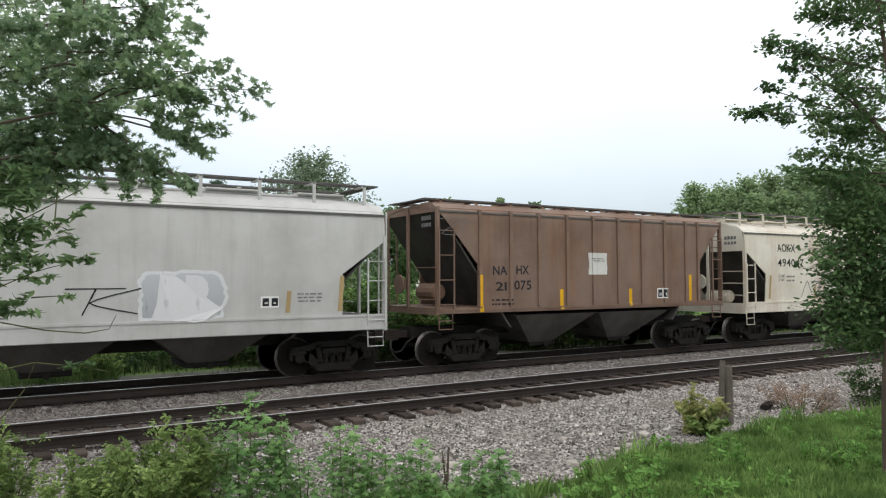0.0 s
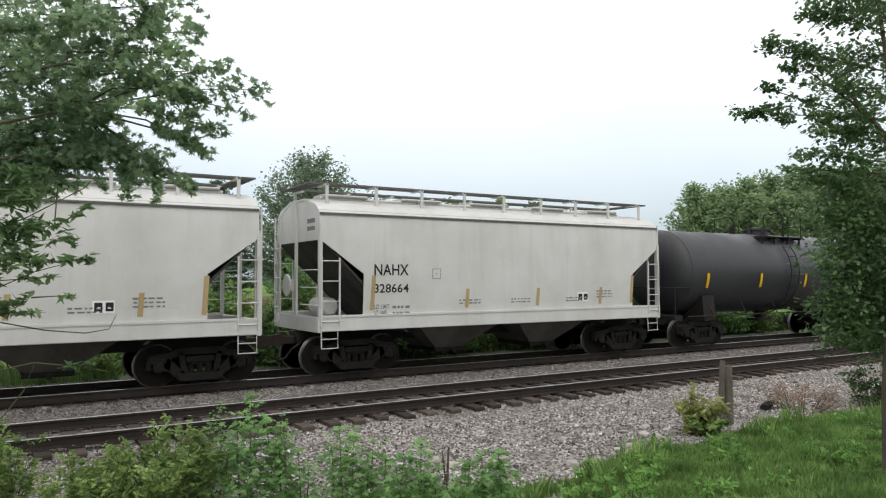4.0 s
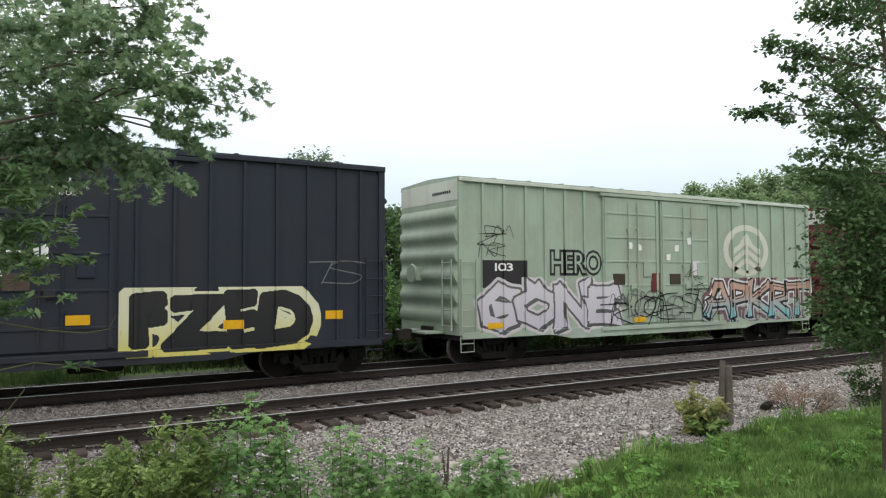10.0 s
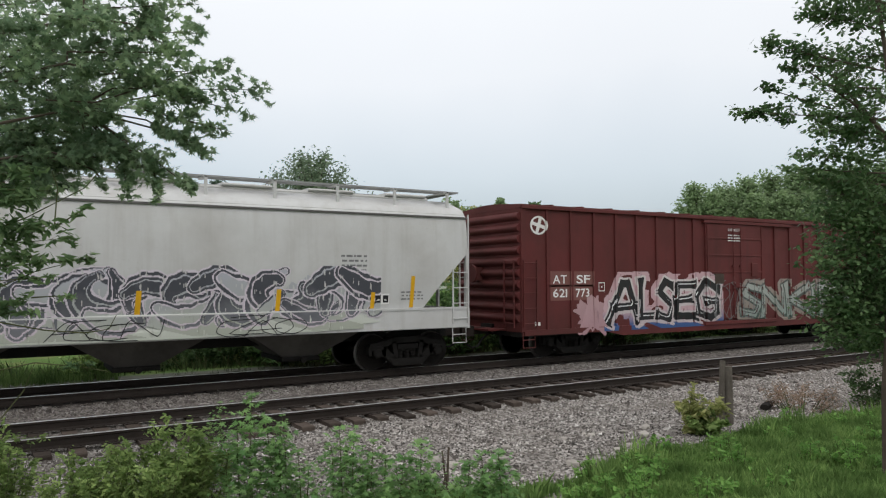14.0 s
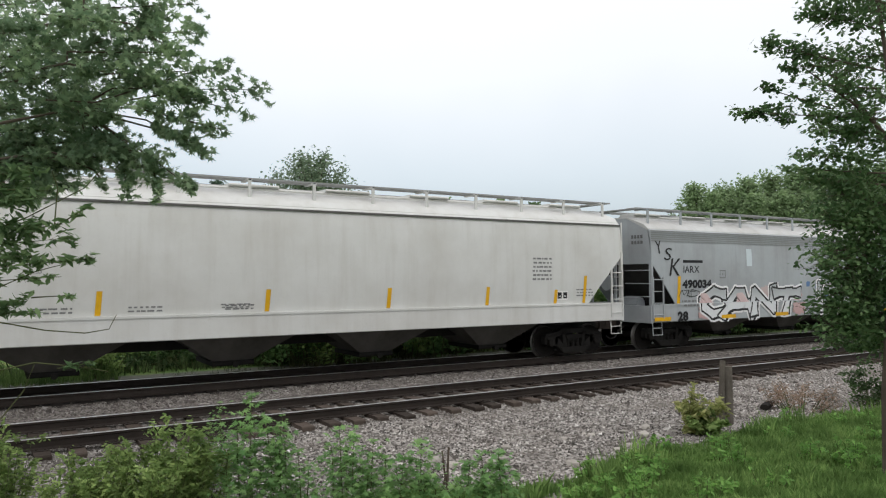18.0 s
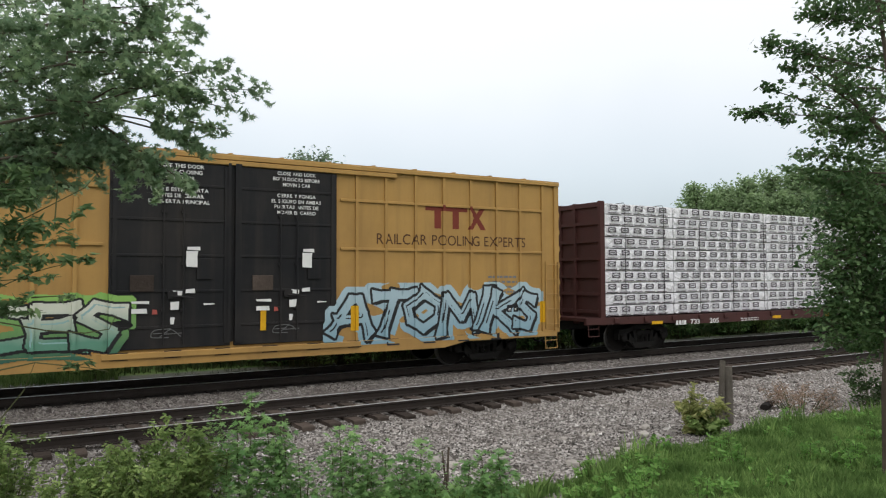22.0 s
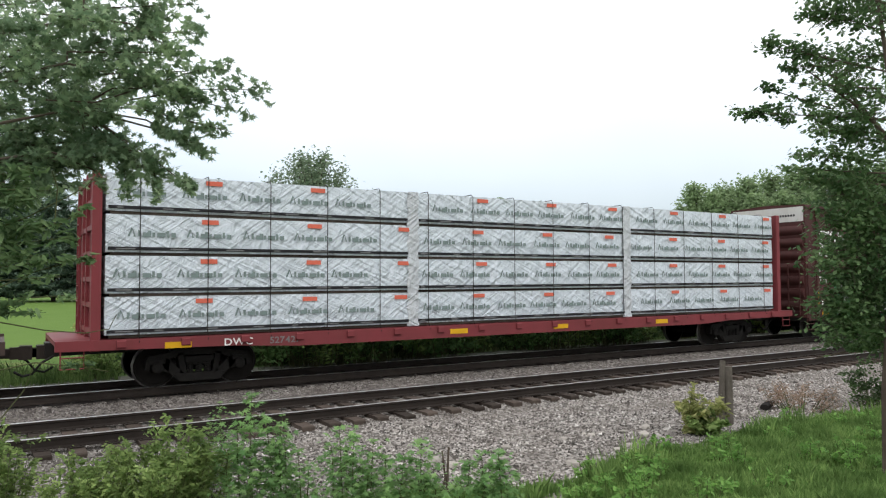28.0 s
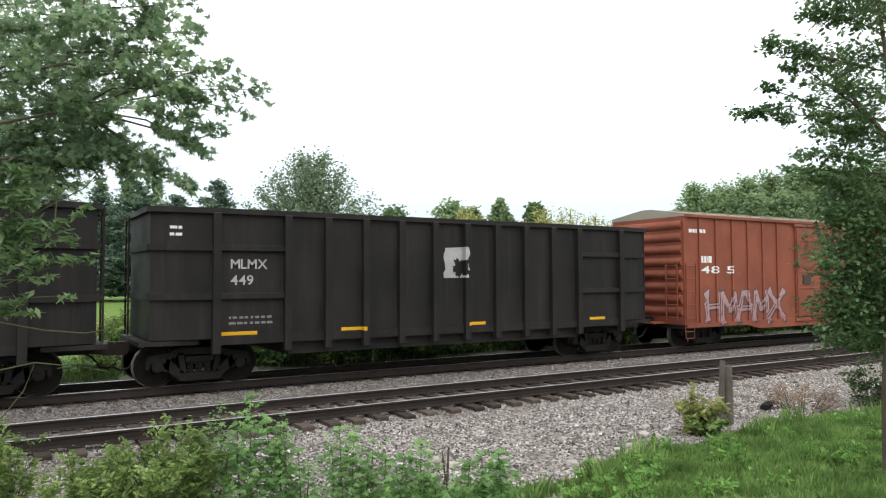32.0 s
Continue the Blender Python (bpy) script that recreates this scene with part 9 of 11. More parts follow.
# gondolas
GON = (("black high-sided gondola with chalky white tags", 596.46, "MLMX", "409", True, 1.49, 2.57), ("black high-sided gondola with stencilled lettering", 612.55, "SNNX", "101222", False, 1.62, 3.05), ("black high-sided gondola with a torn white placard", 628.42, "MLMX", "449", False, 1.65, 2.59))
for k_, (lab_, p0_, mk_, num_, tags_, x_, z_) in enumerate(GON):
    car, sd = gondola(lab_, p0_, GONBLACK)
    text(car, mk_, x_, z_, x_ + 0.82, z_ + 0.22, DULLWHITE if k_ != 1 else TANMARK, sd)
    text(car, num_, x_, z_ - (0.55 if k_ == 1 else 0.36), x_ + (1.0 if k_ == 1 else 0.5), z_ - (0.29 if k_ == 1 else 0.14), DULLWHITE, sd)
    patch(car, 7.22, 2.40, 7.9, 3.18, DULLWHITE, sd, "placard", ragged=0.04, seed=k_ + 2, label="torn white placard")
    decal(car, "placard_tear", *splash((7.5, 2.42, 7.88, 2.85), 40 + k_, rough=0.35), GONBLACK, sd, 0.012)
    bars(car, 1.6, 1.35, 2.6, 1.6, 2, GREYMARK, sd, 6 + k_)
    bars(car, 0.35, 3.3, 0.62, 3.6, 2, WHITE, sd, 9)
    for j_, xx_ in enumerate((1.45, 4.3, 7.9, 12.3)):
        strip(car, xx_, 1.10, 0.62 if j_ else 0.8, 0.09, sd)
    if k_ == 1:
        patch(car, 0.3, 1.62, 0.85, 1.82, YELLOW, sd, "reflector", eps=0.02)
        text(car, "RAD", 8.4, 1.35, 10.9, 1.95, plain("faint_chalk", (0.06, 0.057, 0.055), 0.8), sd, "plain")
    if tags_:
        for j_ in range(9):
            scrawl(car, 3.1 + j_ * 0.99, 1.34 + 0.06 * (j_ % 2), 3.65 + j_ * 0.99, 1.66 + 0.1 * (j_ % 3), TANMARK if j_ % 4 == 3 else GREYMARK if j_ % 3 == 1 else WHITE, sd, 130 + j_, 0.014, 9)
        frame_mark(car, 10.35, 1.3, 10.95, 1.65, WHITE, sd)
        scrawl(car, 12.05, 1.42, 12.95, 1.95, GREYMARK, sd, 7, 0.02, 9, "AMAS")

car, sd = boxcar("faded orange-red box car with a peaked roof", 643.45, 15.6, ORANGERED, 4.48, 0.80, [0.8 + 0.85 * k for k in range(6)] + [10.4 + 0.85 * k for k in range(6)], doors=((6.1, 9.7),), end_ribs=8, peak=0.22, roofmat=paint("pale_roof_paint", (0.36, 0.33, 0.27), (0.2, 0.15, 0.12), 0.4))
bars(car, 0.9, 2.85, 1.5, 3.1, 1, WHITE, sd, 3, 0.9)
text(car, "48 5", 0.9, 2.5, 2.6, 2.75, WHITE, sd)
graffiti(car, "HMAMX", 1.1, 0.75, 5.4, 2.0, spray("chalky_pink_spray", (0.33, 0.19, 0.20), (0.38, 0.27, 0.27), 0.8, 2), spray("dull_brown_spray", (0.08, 0.05, 0.05), (0.12, 0.07, 0.065), 0.8, 2), sd, None, 0.35, 4, 0.0, None, BLACKSPRAY, block=True, worn=0.4)
bars(car, 0.3, 3.85, 1.2, 4.0, 1, WHITE, sd, 8, 0.8)

# ---- plants ----
SILVER_MAPLE = np.array([(0, -0.5), (0.22, -0.40), (0.12, -0.18), (0.52, -0.06), (0.14, 0.02), (0.30, 0.34), (0.07, 0.16), (0.0, 0.62), (-0.07, 0.16), (-0.30, 0.34), (-0.14, 0.02), (-0.52, -0.06), (-0.12, -0.18), (-0.22, -0.40)])
POINTED = np.array([(0, -0.5), (0.16, -0.18), (0.11, 0.20), (0.0, 0.55), (-0.11, 0.20), (-0.16, -0.18)])
TOOTHED = np.array([(0, -0.5), (0.24, -0.26), (0.18, 0.02), (0.20, 0.20), (0.0, 0.52), (-0.20, 0.20), (-0.18, 0.02), (-0.24, -0.26)])
RAGWEED = np.array([(0, -0.5), (0.10, -0.30), (0.50, -0.10), (0.14, -0.06), (0.40, 0.28), (0.09, 0.12), (0.0, 0.60), (-0.09, 0.12), (-0.40, 0.28), (-0.14, -0.06), (-0.50, -0.10), (-0.10, -0.30)])
OVAL = np.array([(0, -0.5), (0.17, -0.22), (0.22, 0.08), (0.0, 0.5), (-0.22, 0.08), (-0.17, -0.22)])
BLADE = np.array([(0, -0.5), (0.11, -0.1), (0.07, 0.25), (0.0, 0.5), (-0.07, 0.25), (-0.11, -0.1)])
TUFT = np.array([(-0.42, -0.30), (0.34, -0.46), (0.46, 0.34), (-0.30, 0.48)])
CLUMP = np.array([(-0.5, -0.2), (-0.15, -0.45), (0.3, -0.5), (0.5, -0.05), (0.35, 0.38), (-0.05, 0.5), (-0.42, 0.28)])


def leaf_cloud(rng, centres, size, shape, tilt=0.8, droop=0.25, curl=0.12, vary=0.35, along=None):
    """Flat, slightly folded leaves round the given centres: vertices and faces."""
    n, k = len(centres), len(shape)
    s = size * (1 + rng.uniform(-vary, vary, n))
    a = rng.uniform(0, 2 * np.pi, n)
    nx, ny = rng.normal(0, tilt, n), rng.normal(0, tilt, n)
    nz = np.ones(n)
    N = np.stack([nx, ny, nz], -1)
    N /= np.linalg.norm(N, axis=1)[:, None]
    T = np.stack([np.cos(a), np.sin(a), -droop * np.ones(n)], -1)
    if along is not None:
        T += along * 1.1
    T -= N * (T * N).sum(1)[:, None]
    T /= np.linalg.norm(T, axis=1)[:, None]
    B = np.cross(N, T)
    u, v = shape[:, 0], shape[:, 1]
    fold = -curl * np.abs(u) - curl * 0.6 * v ** 2
    V = centres[:, None] + s[:, None, None] * (B[:, None] * u[None, :, None] + T[:, None] * v[None, :, None] + N[:, None] * fold[None, :, None])
    F = np.arange(n * k).reshape(n, k)
    return V.reshape(-1, 3), F


class Plant:
    """Gathers twigs and leaf places of one plant, then makes its parts."""

    def __init__(self, seed, twigs=True):
        self.twigs = twigs
        self.rng, self.centres, self.along, self.wood = np.random.default_rng(seed), [], [], Geo()

    def bough(self, a, b, radius, count, thick=0.03, sag=0.0, taper=0.35, start=0.15, each=16):
        """A branch from a to b with leaves round it, thinner towards the tip."""
        rng = self.rng
        a, b = np.array(a, float), np.array(b, float)
        m = (a + b) / 2 + np.array([0, 0, sag])
        line = lambda t: (1 - t) ** 2 * a + 2 * t * (1 - t) * m + t * t * b
        self.wood.tube([tuple(line(t)) for t in np.linspace(0, 1, 5)], thick, 5, thick * 0.25)
        twigs = max(3, int(count / each))
        per = max(1, count // twigs)
        for _ in range(twigs):
            t = rng.uniform(start, 1.0)
            p = line(t)
            d = rng.normal(0, 1, 3)
            d[2] *= 0.7
            d /= np.linalg.norm(d)
            d += (b - a) / np.linalg.norm(b - a) * 0.7
            ln = radius * (1 - (1 - taper) * t) * rng.uniform(0.5, 1.15)
            q = p + d * ln
            if self.twigs:
                self.wood.tube([tuple(p), tuple(q)], thick * 0.22, 3, thick * 0.1)
            tt = rng.uniform(0.25, 1.1, per)[:, None]
            self.centres.append(p + (q - p) * tt + rng.normal(0, radius * 0.16, (per, 3)))
            self.along.append(np.repeat(d[None] / np.linalg.norm(d), per, 0))
        return self

    def stalk(self, base, top, size, pairs=7, thick=0.008, bare=0.15):
        """An upright weed: leaves stand out in pairs all the way up and close in a rosette at the top."""
        rng = self.rng
        a, b = np.array(base, float), np.array(top, float)
        m = (a + b) / 2 + rng.normal(0, 0.04, 3) * np.array([1, 1, 0])
        line = lambda t: (1 - t) ** 2 * a + 2 * t * (1 - t) * m + t * t * b
        self.wood.tube([tuple(line(t)) for t in np.linspace(0, 1, 5)], thick, 5, thick * 0.5)
        turn = rng.uniform(0, 6.28)
        for k in range(pairs):
            t = bare + (1 - bare) * (k + rng.uniform(0, 0.6)) / pairs
            turn += 1.57 + rng.normal(0, 0.3)
            for s_ in (0.0, math.pi):
                out = np.array([math.cos(turn + s_), math.sin(turn + s_), 0.35])
                ln = size * (1.5 - 0.8 * t) * rng.uniform(0.6, 1.2)
                p, q = line(t), line(t) + out * ln
                self.wood.tube([tuple(p), tuple(q)], thick * 0.4, 3, thick * 0.2)
                n = 8 if t < 0.75 else 5
                self.centres.append(q + rng.normal(0, size * 0.55, (n, 3)) * np.array([1, 1, 0.6]))
                self.along.append(np.repeat((out * np.array([1, 1, 0.2]))[None], n, 0))
        for k in range(7):
            w = k * 0.9 + turn
            out = np.array([math.cos(w), math.sin(w), 0.5])
            self.centres.append((b + out * size * 0.45)[None])
            self.along.append(out[None])
        return self

    def finish(self, name, label, category, base, leaf, size, shape, wood, trunk=None, group="", droop=0.25, tilt=0.8, twig_name="twig"):
        ob = thing(name, label, category, group, at=pose(*base))
        inv = np.array(base)
        if trunk is not None:
            part("trunk", trunk, wood, ob, "", pose(-base[0], -base[1], -base[2]))
        if self.wood.v:
            tagged(part(twig_name, self.wood, wood, ob, "", pose(-base[0], -base[1], -base[2])), kind="stuff")
        V, F = leaf_cloud(self.rng, np.concatenate(self.centres) - inv, size, shape, tilt, droop, along=np.concatenate(self.along))
        arrays_object("crown" if trunk is not None else "foliage", V, F, leaf, "", "", "stuff", ob)
        return ob


BARK = plain("grey_brown_bark", (0.12, 0.095, 0.075), 0.9, 0.4, 9.0, bump=0.8)
STEM = plain("green_brown_stem", (0.10, 0.11, 0.05), 0.8, 0.3, 9.0)
LEAF_MAPLE = leafmat("maple_leaves", (0.085, 0.135, 0.078), (0.225, 0.295, 0.165), 0.5, 0.55)
LEAF_SAPLING = leafmat("sapling_leaves", (0.055, 0.098, 0.042), (0.135, 0.19, 0.088))
LEAF_RIGHT = leafmat("small_tree_leaves", (0.040, 0.078, 0.032), (0.105, 0.155, 0.068), 0.4)
LEAF_BUSH = leafmat("bramble_leaves", (0.075, 0.122, 0.036), (0.20, 0.255, 0.092))
LEAF_WEED = leafmat("tall_weed_leaves", (0.075, 0.152, 0.054), (0.18, 0.275, 0.105))
LEAF_GRASSWEED = leafmat("lawn_weed_leaves", (0.070, 0.150, 0.035), (0.16, 0.27, 0.075))
LEAF_YELLOWING = leafmat("yellowing_leaves", (0.13, 0.15, 0.05), (0.29, 0.275, 0.125))
LEAF_SHRUB = leafmat("shrub_leaves", (0.050, 0.100, 0.035), (0.12, 0.19, 0.068))
LEAF_SCRUB = leafmat("scrub_leaves", (0.022, 0.042, 0.016), (0.055, 0.085, 0.034))
LEAF_FAR = leafmat("far_tree_leaves", (0.115, 0.165, 0.085), (0.20, 0.26, 0.135))
LEAF_BIG = leafmat("silvery_tree_leaves", (0.085, 0.12, 0.078), (0.155, 0.195, 0.125))
LEAF_DARK = leafmat("dark_tree_leaves", (0.055, 0.095, 0.045), (0.11, 0.16, 0.07))
LEAF_AUTUMN = leafmat("autumn_leaves", (0.175, 0.185, 0.06), (0.32, 0.30, 0.12))
LEAF_RUSSET = leafmat("russet_leaves", (0.16, 0.115, 0.055), (0.24, 0.19, 0.08))
NEEDLE = leafmat("pine_needles", (0.048, 0.080, 0.058), (0.115, 0.155, 0.105), 0.6, 0.35)
DRY = leafmat("dry_weeds", (0.12, 0.082, 0.06), (0.21, 0.145, 0.105))


def maple():
    p = Plant(11)
    t = Geo()
    t.tube([(-1.75, 8.9, -0.4), (-1.7, 8.9, 1.5), (-1.62, 8.92, 3.0), (-1.55, 8.95, 5.2), (-1.5, 8.95, 8.0)], 0.20, 12, 0.06)
    # main limbs from the trunk out over the bank
    p.wood.tube([(-1.55, 8.92, 4.12), (-0.48, 8.76, 4.72), (0.74, 8.51, 5.14)], 0.030, 6, 0.012)
    p.wood.tube([(-1.54, 8.93, 3.64), (-0.54, 8.82, 4.24), (0.60, 8.62, 4.66)], 0.030, 6, 0.012)
    p.wood.tube([(-1.56, 8.96, 3.27), (-0.50, 8.81, 3.81), (0.71, 8.58, 4.18)], 0.030, 6, 0.012)
    p.wood.tube([(-1.55, 8.97, 3.00), (-0.61, 8.90, 3.46), (0.47, 8.75, 3.72)], 0.030, 6, 0.012)
    p.wood.tube([(-1.55, 8.98, 2.74), (-0.80, 9.03, 3.16), (0.06, 9.02, 3.39)], 0.030, 6, 0.012)
    # leafy sprays at the crown's edge
    p.bough((0.64, 8.57, 5.23), (1.71, 7.74, 5.23), 0.26, 139, 0.010, 0.00, 0.60, 0.10, 7)
    p.wood.tube([(0.74, 8.51, 5.14), (0.64, 8.57, 5.23)], 0.012, 5, 0.009)
    p.bough((0.74, 8.50, 5.56), (1.63, 7.77, 5.53), 0.39, 179, 0.010, 0.00, 0.60, 0.10, 7)
    p.wood.tube([(0.74, 8.51, 5.14), (0.74, 8.50, 5.56)], 0.012, 5, 0.009)
    p.bough((0.75, 8.52, 5.02), (1.75, 7.73, 4.92), 0.26, 169, 0.010, 0.00, 0.60, 0.10, 7)
    p.wood.tube([(0.74, 8.51, 5.14), (0.75, 8.52, 5.02)], 0.012, 5, 0.009)
    p.bough((1.16, 8.26, 5.08), (1.59, 7.83, 4.70), 0.19, 109, 0.010, 0.00, 0.60, 0.10, 7)
    p.wood.tube([(0.74, 8.51, 5.14), (1.16, 8.26, 5.08)], 0.012, 5, 0.009)
    p.bough((0.60, 8.62, 4.78), (1.67, 7.79, 4.72), 0.25, 149, 0.010, 0.00, 0.60, 0.10, 7)
    p.wood.tube([(0.60, 8.62, 4.66), (0.60, 8.62, 4.78)], 0.012, 5, 0.009)
    p.bough((0.91, 8.44, 4.54), (1.98, 7.61, 4.54), 0.23, 139, 0.010, 0.00, 0.60, 0.10, 7)
    p.wood.tube([(0.60, 8.62, 4.66), (0.91, 8.44, 4.54)], 0.012, 5, 0.009)
    p.bough((1.68, 7.97, 4.54), (2.03, 7.58, 4.60), 0.10, 31, 0.010, 0.00, 0.60, 0.10, 7)
    p.wood.tube([(0.71, 8.58, 4.18), (1.68, 7.97, 4.54)], 0.012, 5, 0.009)
    p.bough((1.02, 8.38, 4.39), (2.28, 7.43, 4.33), 0.23, 239, 0.010, 0.00, 0.60, 0.10, 7)
    p.wood.tube([(0.71, 8.58, 4.18), (1.02, 8.38, 4.39)], 0.012, 5, 0.009)
    p.bough((1.53, 8.07, 4.33), (2.21, 7.48, 4.08), 0.17, 119, 0.010, 0.00, 0.60, 0.10, 7)
    p.wood.tube([(0.71, 8.58, 4.18), (1.53, 8.07, 4.33)], 0.012, 5, 0.009)
    p.bough((1.23, 8.26, 4.18), (2.07, 7.58, 3.89), 0.20, 189, 0.010, 0.00, 0.60, 0.10, 7)
    p.wood.tube([(0.71, 8.58, 4.18), (1.23, 8.26, 4.18)], 0.012, 5, 0.009)
    p.bough((1.33, 8.20, 4.05), (1.83, 7.74, 3.71), 0.17, 139, 0.010, 0.00, 0.60, 0.10, 7)
    p.wood.tube([(0.71, 8.58, 4.18), (1.33, 8.20, 4.05)], 0.012, 5, 0.009)
    p.bough((1.59, 8.05, 3.90), (1.86, 7.72, 3.61), 0.14, 59, 0.010, 0.00, 0.60, 0.10, 7)
    p.wood.tube([(0.71, 8.58, 4.18), (1.59, 8.05, 3.90)], 0.012, 5, 0.009)
    p.bough((0.77, 8.55, 3.93), (1.42, 8.00, 3.58), 0.29, 299, 0.010, 0.00, 0.60, 0.10, 7)
    p.wood.tube([(0.71, 8.58, 4.18), (0.77, 8.55, 3.93)], 0.012, 5, 0.009)
    p.bough((0.98, 8.43, 3.81), (1.29, 8.08, 3.49), 0.23, 159, 0.010, 0.00, 0.60, 0.10, 7)
    p.wood.tube([(0.71, 8.58, 4.18), (0.98, 8.43, 3.81)], 0.012, 5, 0.009)
    p.bough((1.11, 8.36, 3.72), (1.16, 8.17, 3.18), 0.17, 119, 0.010, 0.00, 0.60, 0.10, 7)
    p.wood.tube([(0.71, 8.58, 4.18), (1.11, 8.36, 3.72)], 0.012, 5, 0.009)
    p.bough((1.37, 8.20, 3.66), (1.75, 7.81, 3.28), 0.17, 109, 0.010, 0.00, 0.60, 0.10, 7)
    p.wood.tube([(0.71, 8.58, 4.18), (1.37, 8.20, 3.66)], 0.012, 5, 0.009)
    p.bough((1.39, 8.19, 3.60), (1.44, 8.01, 3.18), 0.14, 79, 0.010, 0.00, 0.60, 0.10, 7)
    p.wood.tube([(0.71, 8.58, 4.18), (1.39, 8.19, 3.60)], 0.012, 5, 0.009)
    p.bough((0.77, 8.55, 4.02), (1.00, 8.23, 4.05), 0.17, 51, 0.010, 0.00, 0.60, 0.10, 7)
    p.wood.tube([(0.71, 8.58, 4.18), (0.77, 8.55, 4.02)], 0.012, 5, 0.009)
    p.bough((0.88, 8.51, 3.51), (0.97, 8.29, 3.28), 0.14, 39, 0.010, 0.00, 0.60, 0.10, 7)
    p.wood.tube([(0.47, 8.75, 3.72), (0.88, 8.51, 3.51)], 0.012, 5, 0.009)
    p.bough((0.21, 8.92, 3.51), (0.44, 8.61, 3.28), 0.23, 119, 0.010, 0.00, 0.60, 0.10, 7)
    p.wood.tube([(0.47, 8.75, 3.72), (0.21, 8.92, 3.51)], 0.012, 5, 0.009)
    # the thick of the crown
    p.bough((-0.32, 9.77, 3.58), (0.80, 8.84, 3.60), 0.19, 270, 0.012, 0.00, 0.80, 0.05, 7)
    p.bough((-0.31, 9.78, 3.39), (0.65, 8.95, 3.39), 0.20, 311, 0.012, 0.00, 0.80, 0.05, 7)
    p.bough((-0.31, 9.78, 3.23), (0.33, 9.15, 3.24), 0.16, 196, 0.012, 0.00, 0.80, 0.05, 7)
    p.bough((-0.32, 9.76, 3.74), (0.86, 8.81, 3.64), 0.16, 213, 0.012, 0.00, 0.80, 0.05, 7)
    p.bough((-0.21, 9.45, 4.02), (0.88, 8.55, 3.93), 0.22, 292, 0.012, 0.00, 0.80, 0.05, 7)
    p.bough((-0.21, 9.69, 3.82), (0.88, 8.79, 3.79), 0.21, 292, 0.012, 0.00, 0.80, 0.05, 7)
    p.bough((0.32, 9.14, 3.64), (0.94, 8.52, 3.67), 0.16, 153, 0.012, 0.00, 0.80, 0.05, 7)
    p.bough((-0.34, 9.86, 4.31), (0.80, 8.93, 4.23), 0.25, 292, 0.012, 0.00, 0.80, 0.05, 7)
    p.bough((-0.31, 9.53, 3.55), (0.42, 8.85, 3.46), 0.20, 181, 0.012, 0.00, 0.80, 0.05, 7)
    p.bough((-0.31, 9.54, 3.36), (0.38, 8.89, 3.31), 0.18, 139, 0.012, 0.00, 0.80, 0.05, 7)
    p.bough((-0.37, 10.18, 5.58), (0.79, 9.11, 5.56), 0.32, 343, 0.014, 0.00, 0.60, 0.10, 7)
    p.bough((-0.36, 9.89, 5.16), (1.09, 8.65, 5.25), 0.32, 423, 0.014, 0.00, 0.60, 0.10, 7)
    p.bough((-0.34, 9.61, 4.76), (1.01, 8.42, 4.92), 0.31, 444, 0.014, 0.00, 0.60, 0.10, 7)
    p.bough((-0.32, 9.32, 4.44), (1.09, 8.10, 4.54), 0.29, 484, 0.014, 0.00, 0.60, 0.10, 7)
    p.bough((-0.35, 10.22, 4.38), (1.04, 9.01, 4.50), 0.30, 464, 0.014, 0.00, 0.60, 0.10, 7)
    p.bough((-0.33, 9.93, 4.06), (0.96, 8.78, 4.15), 0.28, 484, 0.014, 0.00, 0.60, 0.10, 7)
    p.bough((-0.32, 9.64, 3.79), (0.88, 8.55, 3.85), 0.24, 464, 0.014, 0.00, 0.60, 0.10, 7)
    p.bough((-0.31, 9.35, 3.59), (0.76, 8.34, 3.65), 0.18, 343, 0.014, 0.00, 0.60, 0.10, 7)
    p.bough((0.21, 9.85, 4.84), (1.36, 8.79, 4.89), 0.28, 302, 0.014, 0.00, 0.60, 0.10, 7)
    p.bough((0.33, 9.52, 4.25), (1.27, 8.57, 4.50), 0.25, 241, 0.014, 0.00, 0.60, 0.10, 7)
    p.bough((1.05, 8.74, 5.08), (1.52, 8.09, 5.16), 0.25, 222, 0.014, 0.00, 0.60, 0.10, 7)
    p.bough((1.13, 8.42, 4.63), (1.59, 7.80, 4.30), 0.21, 222, 0.014, 0.00, 0.60, 0.10, 7)
    p.bough((-0.26, 8.50, 4.94), (0.26, 8.18, 4.83), 0.25, 181, 0.010, 0.00, 0.60, 0.10, 7)
    p.bough((-0.29, 8.31, 4.32), (0.27, 7.96, 4.38), 0.22, 181, 0.010, 0.00, 0.60, 0.10, 7)
    p.bough((0.26, 8.06, 4.96), (0.87, 7.68, 4.85), 0.22, 181, 0.010, 0.00, 0.60, 0.10, 7)
    p.bough((0.08, 8.19, 4.57), (0.54, 7.89, 4.74), 0.20, 141, 0.010, 0.00, 0.60, 0.10, 7)
    p.bough((0.40, 8.45, 4.20), (1.35, 7.85, 4.14), 0.20, 230, 0.010, 0.00, 0.60, 0.10, 7)
    for q, h in (((-2.6, 10.8, 5.6), 4.4), ((-3.6, 7.8, 4.9), 4.0), ((-1.9, 6.8, 6.6), 5.5), ((-1.4, 9.8, 8.3), 6.0), ((-3.4, 9.6, 6.6), 5.0)):
        p.bough((-1.6, 8.92, h), q, 0.8, 320, 0.05, 0.2, 0.4, 0.3, 9)
    p.finish("maple_tree", "leafy silver maple with hanging boughs beside the bank", "tree", (-1.75, 8.9, -0.4), LEAF_MAPLE, 0.098, SILVER_MAPLE, BARK, t, droop=0.6, tilt=1.0)


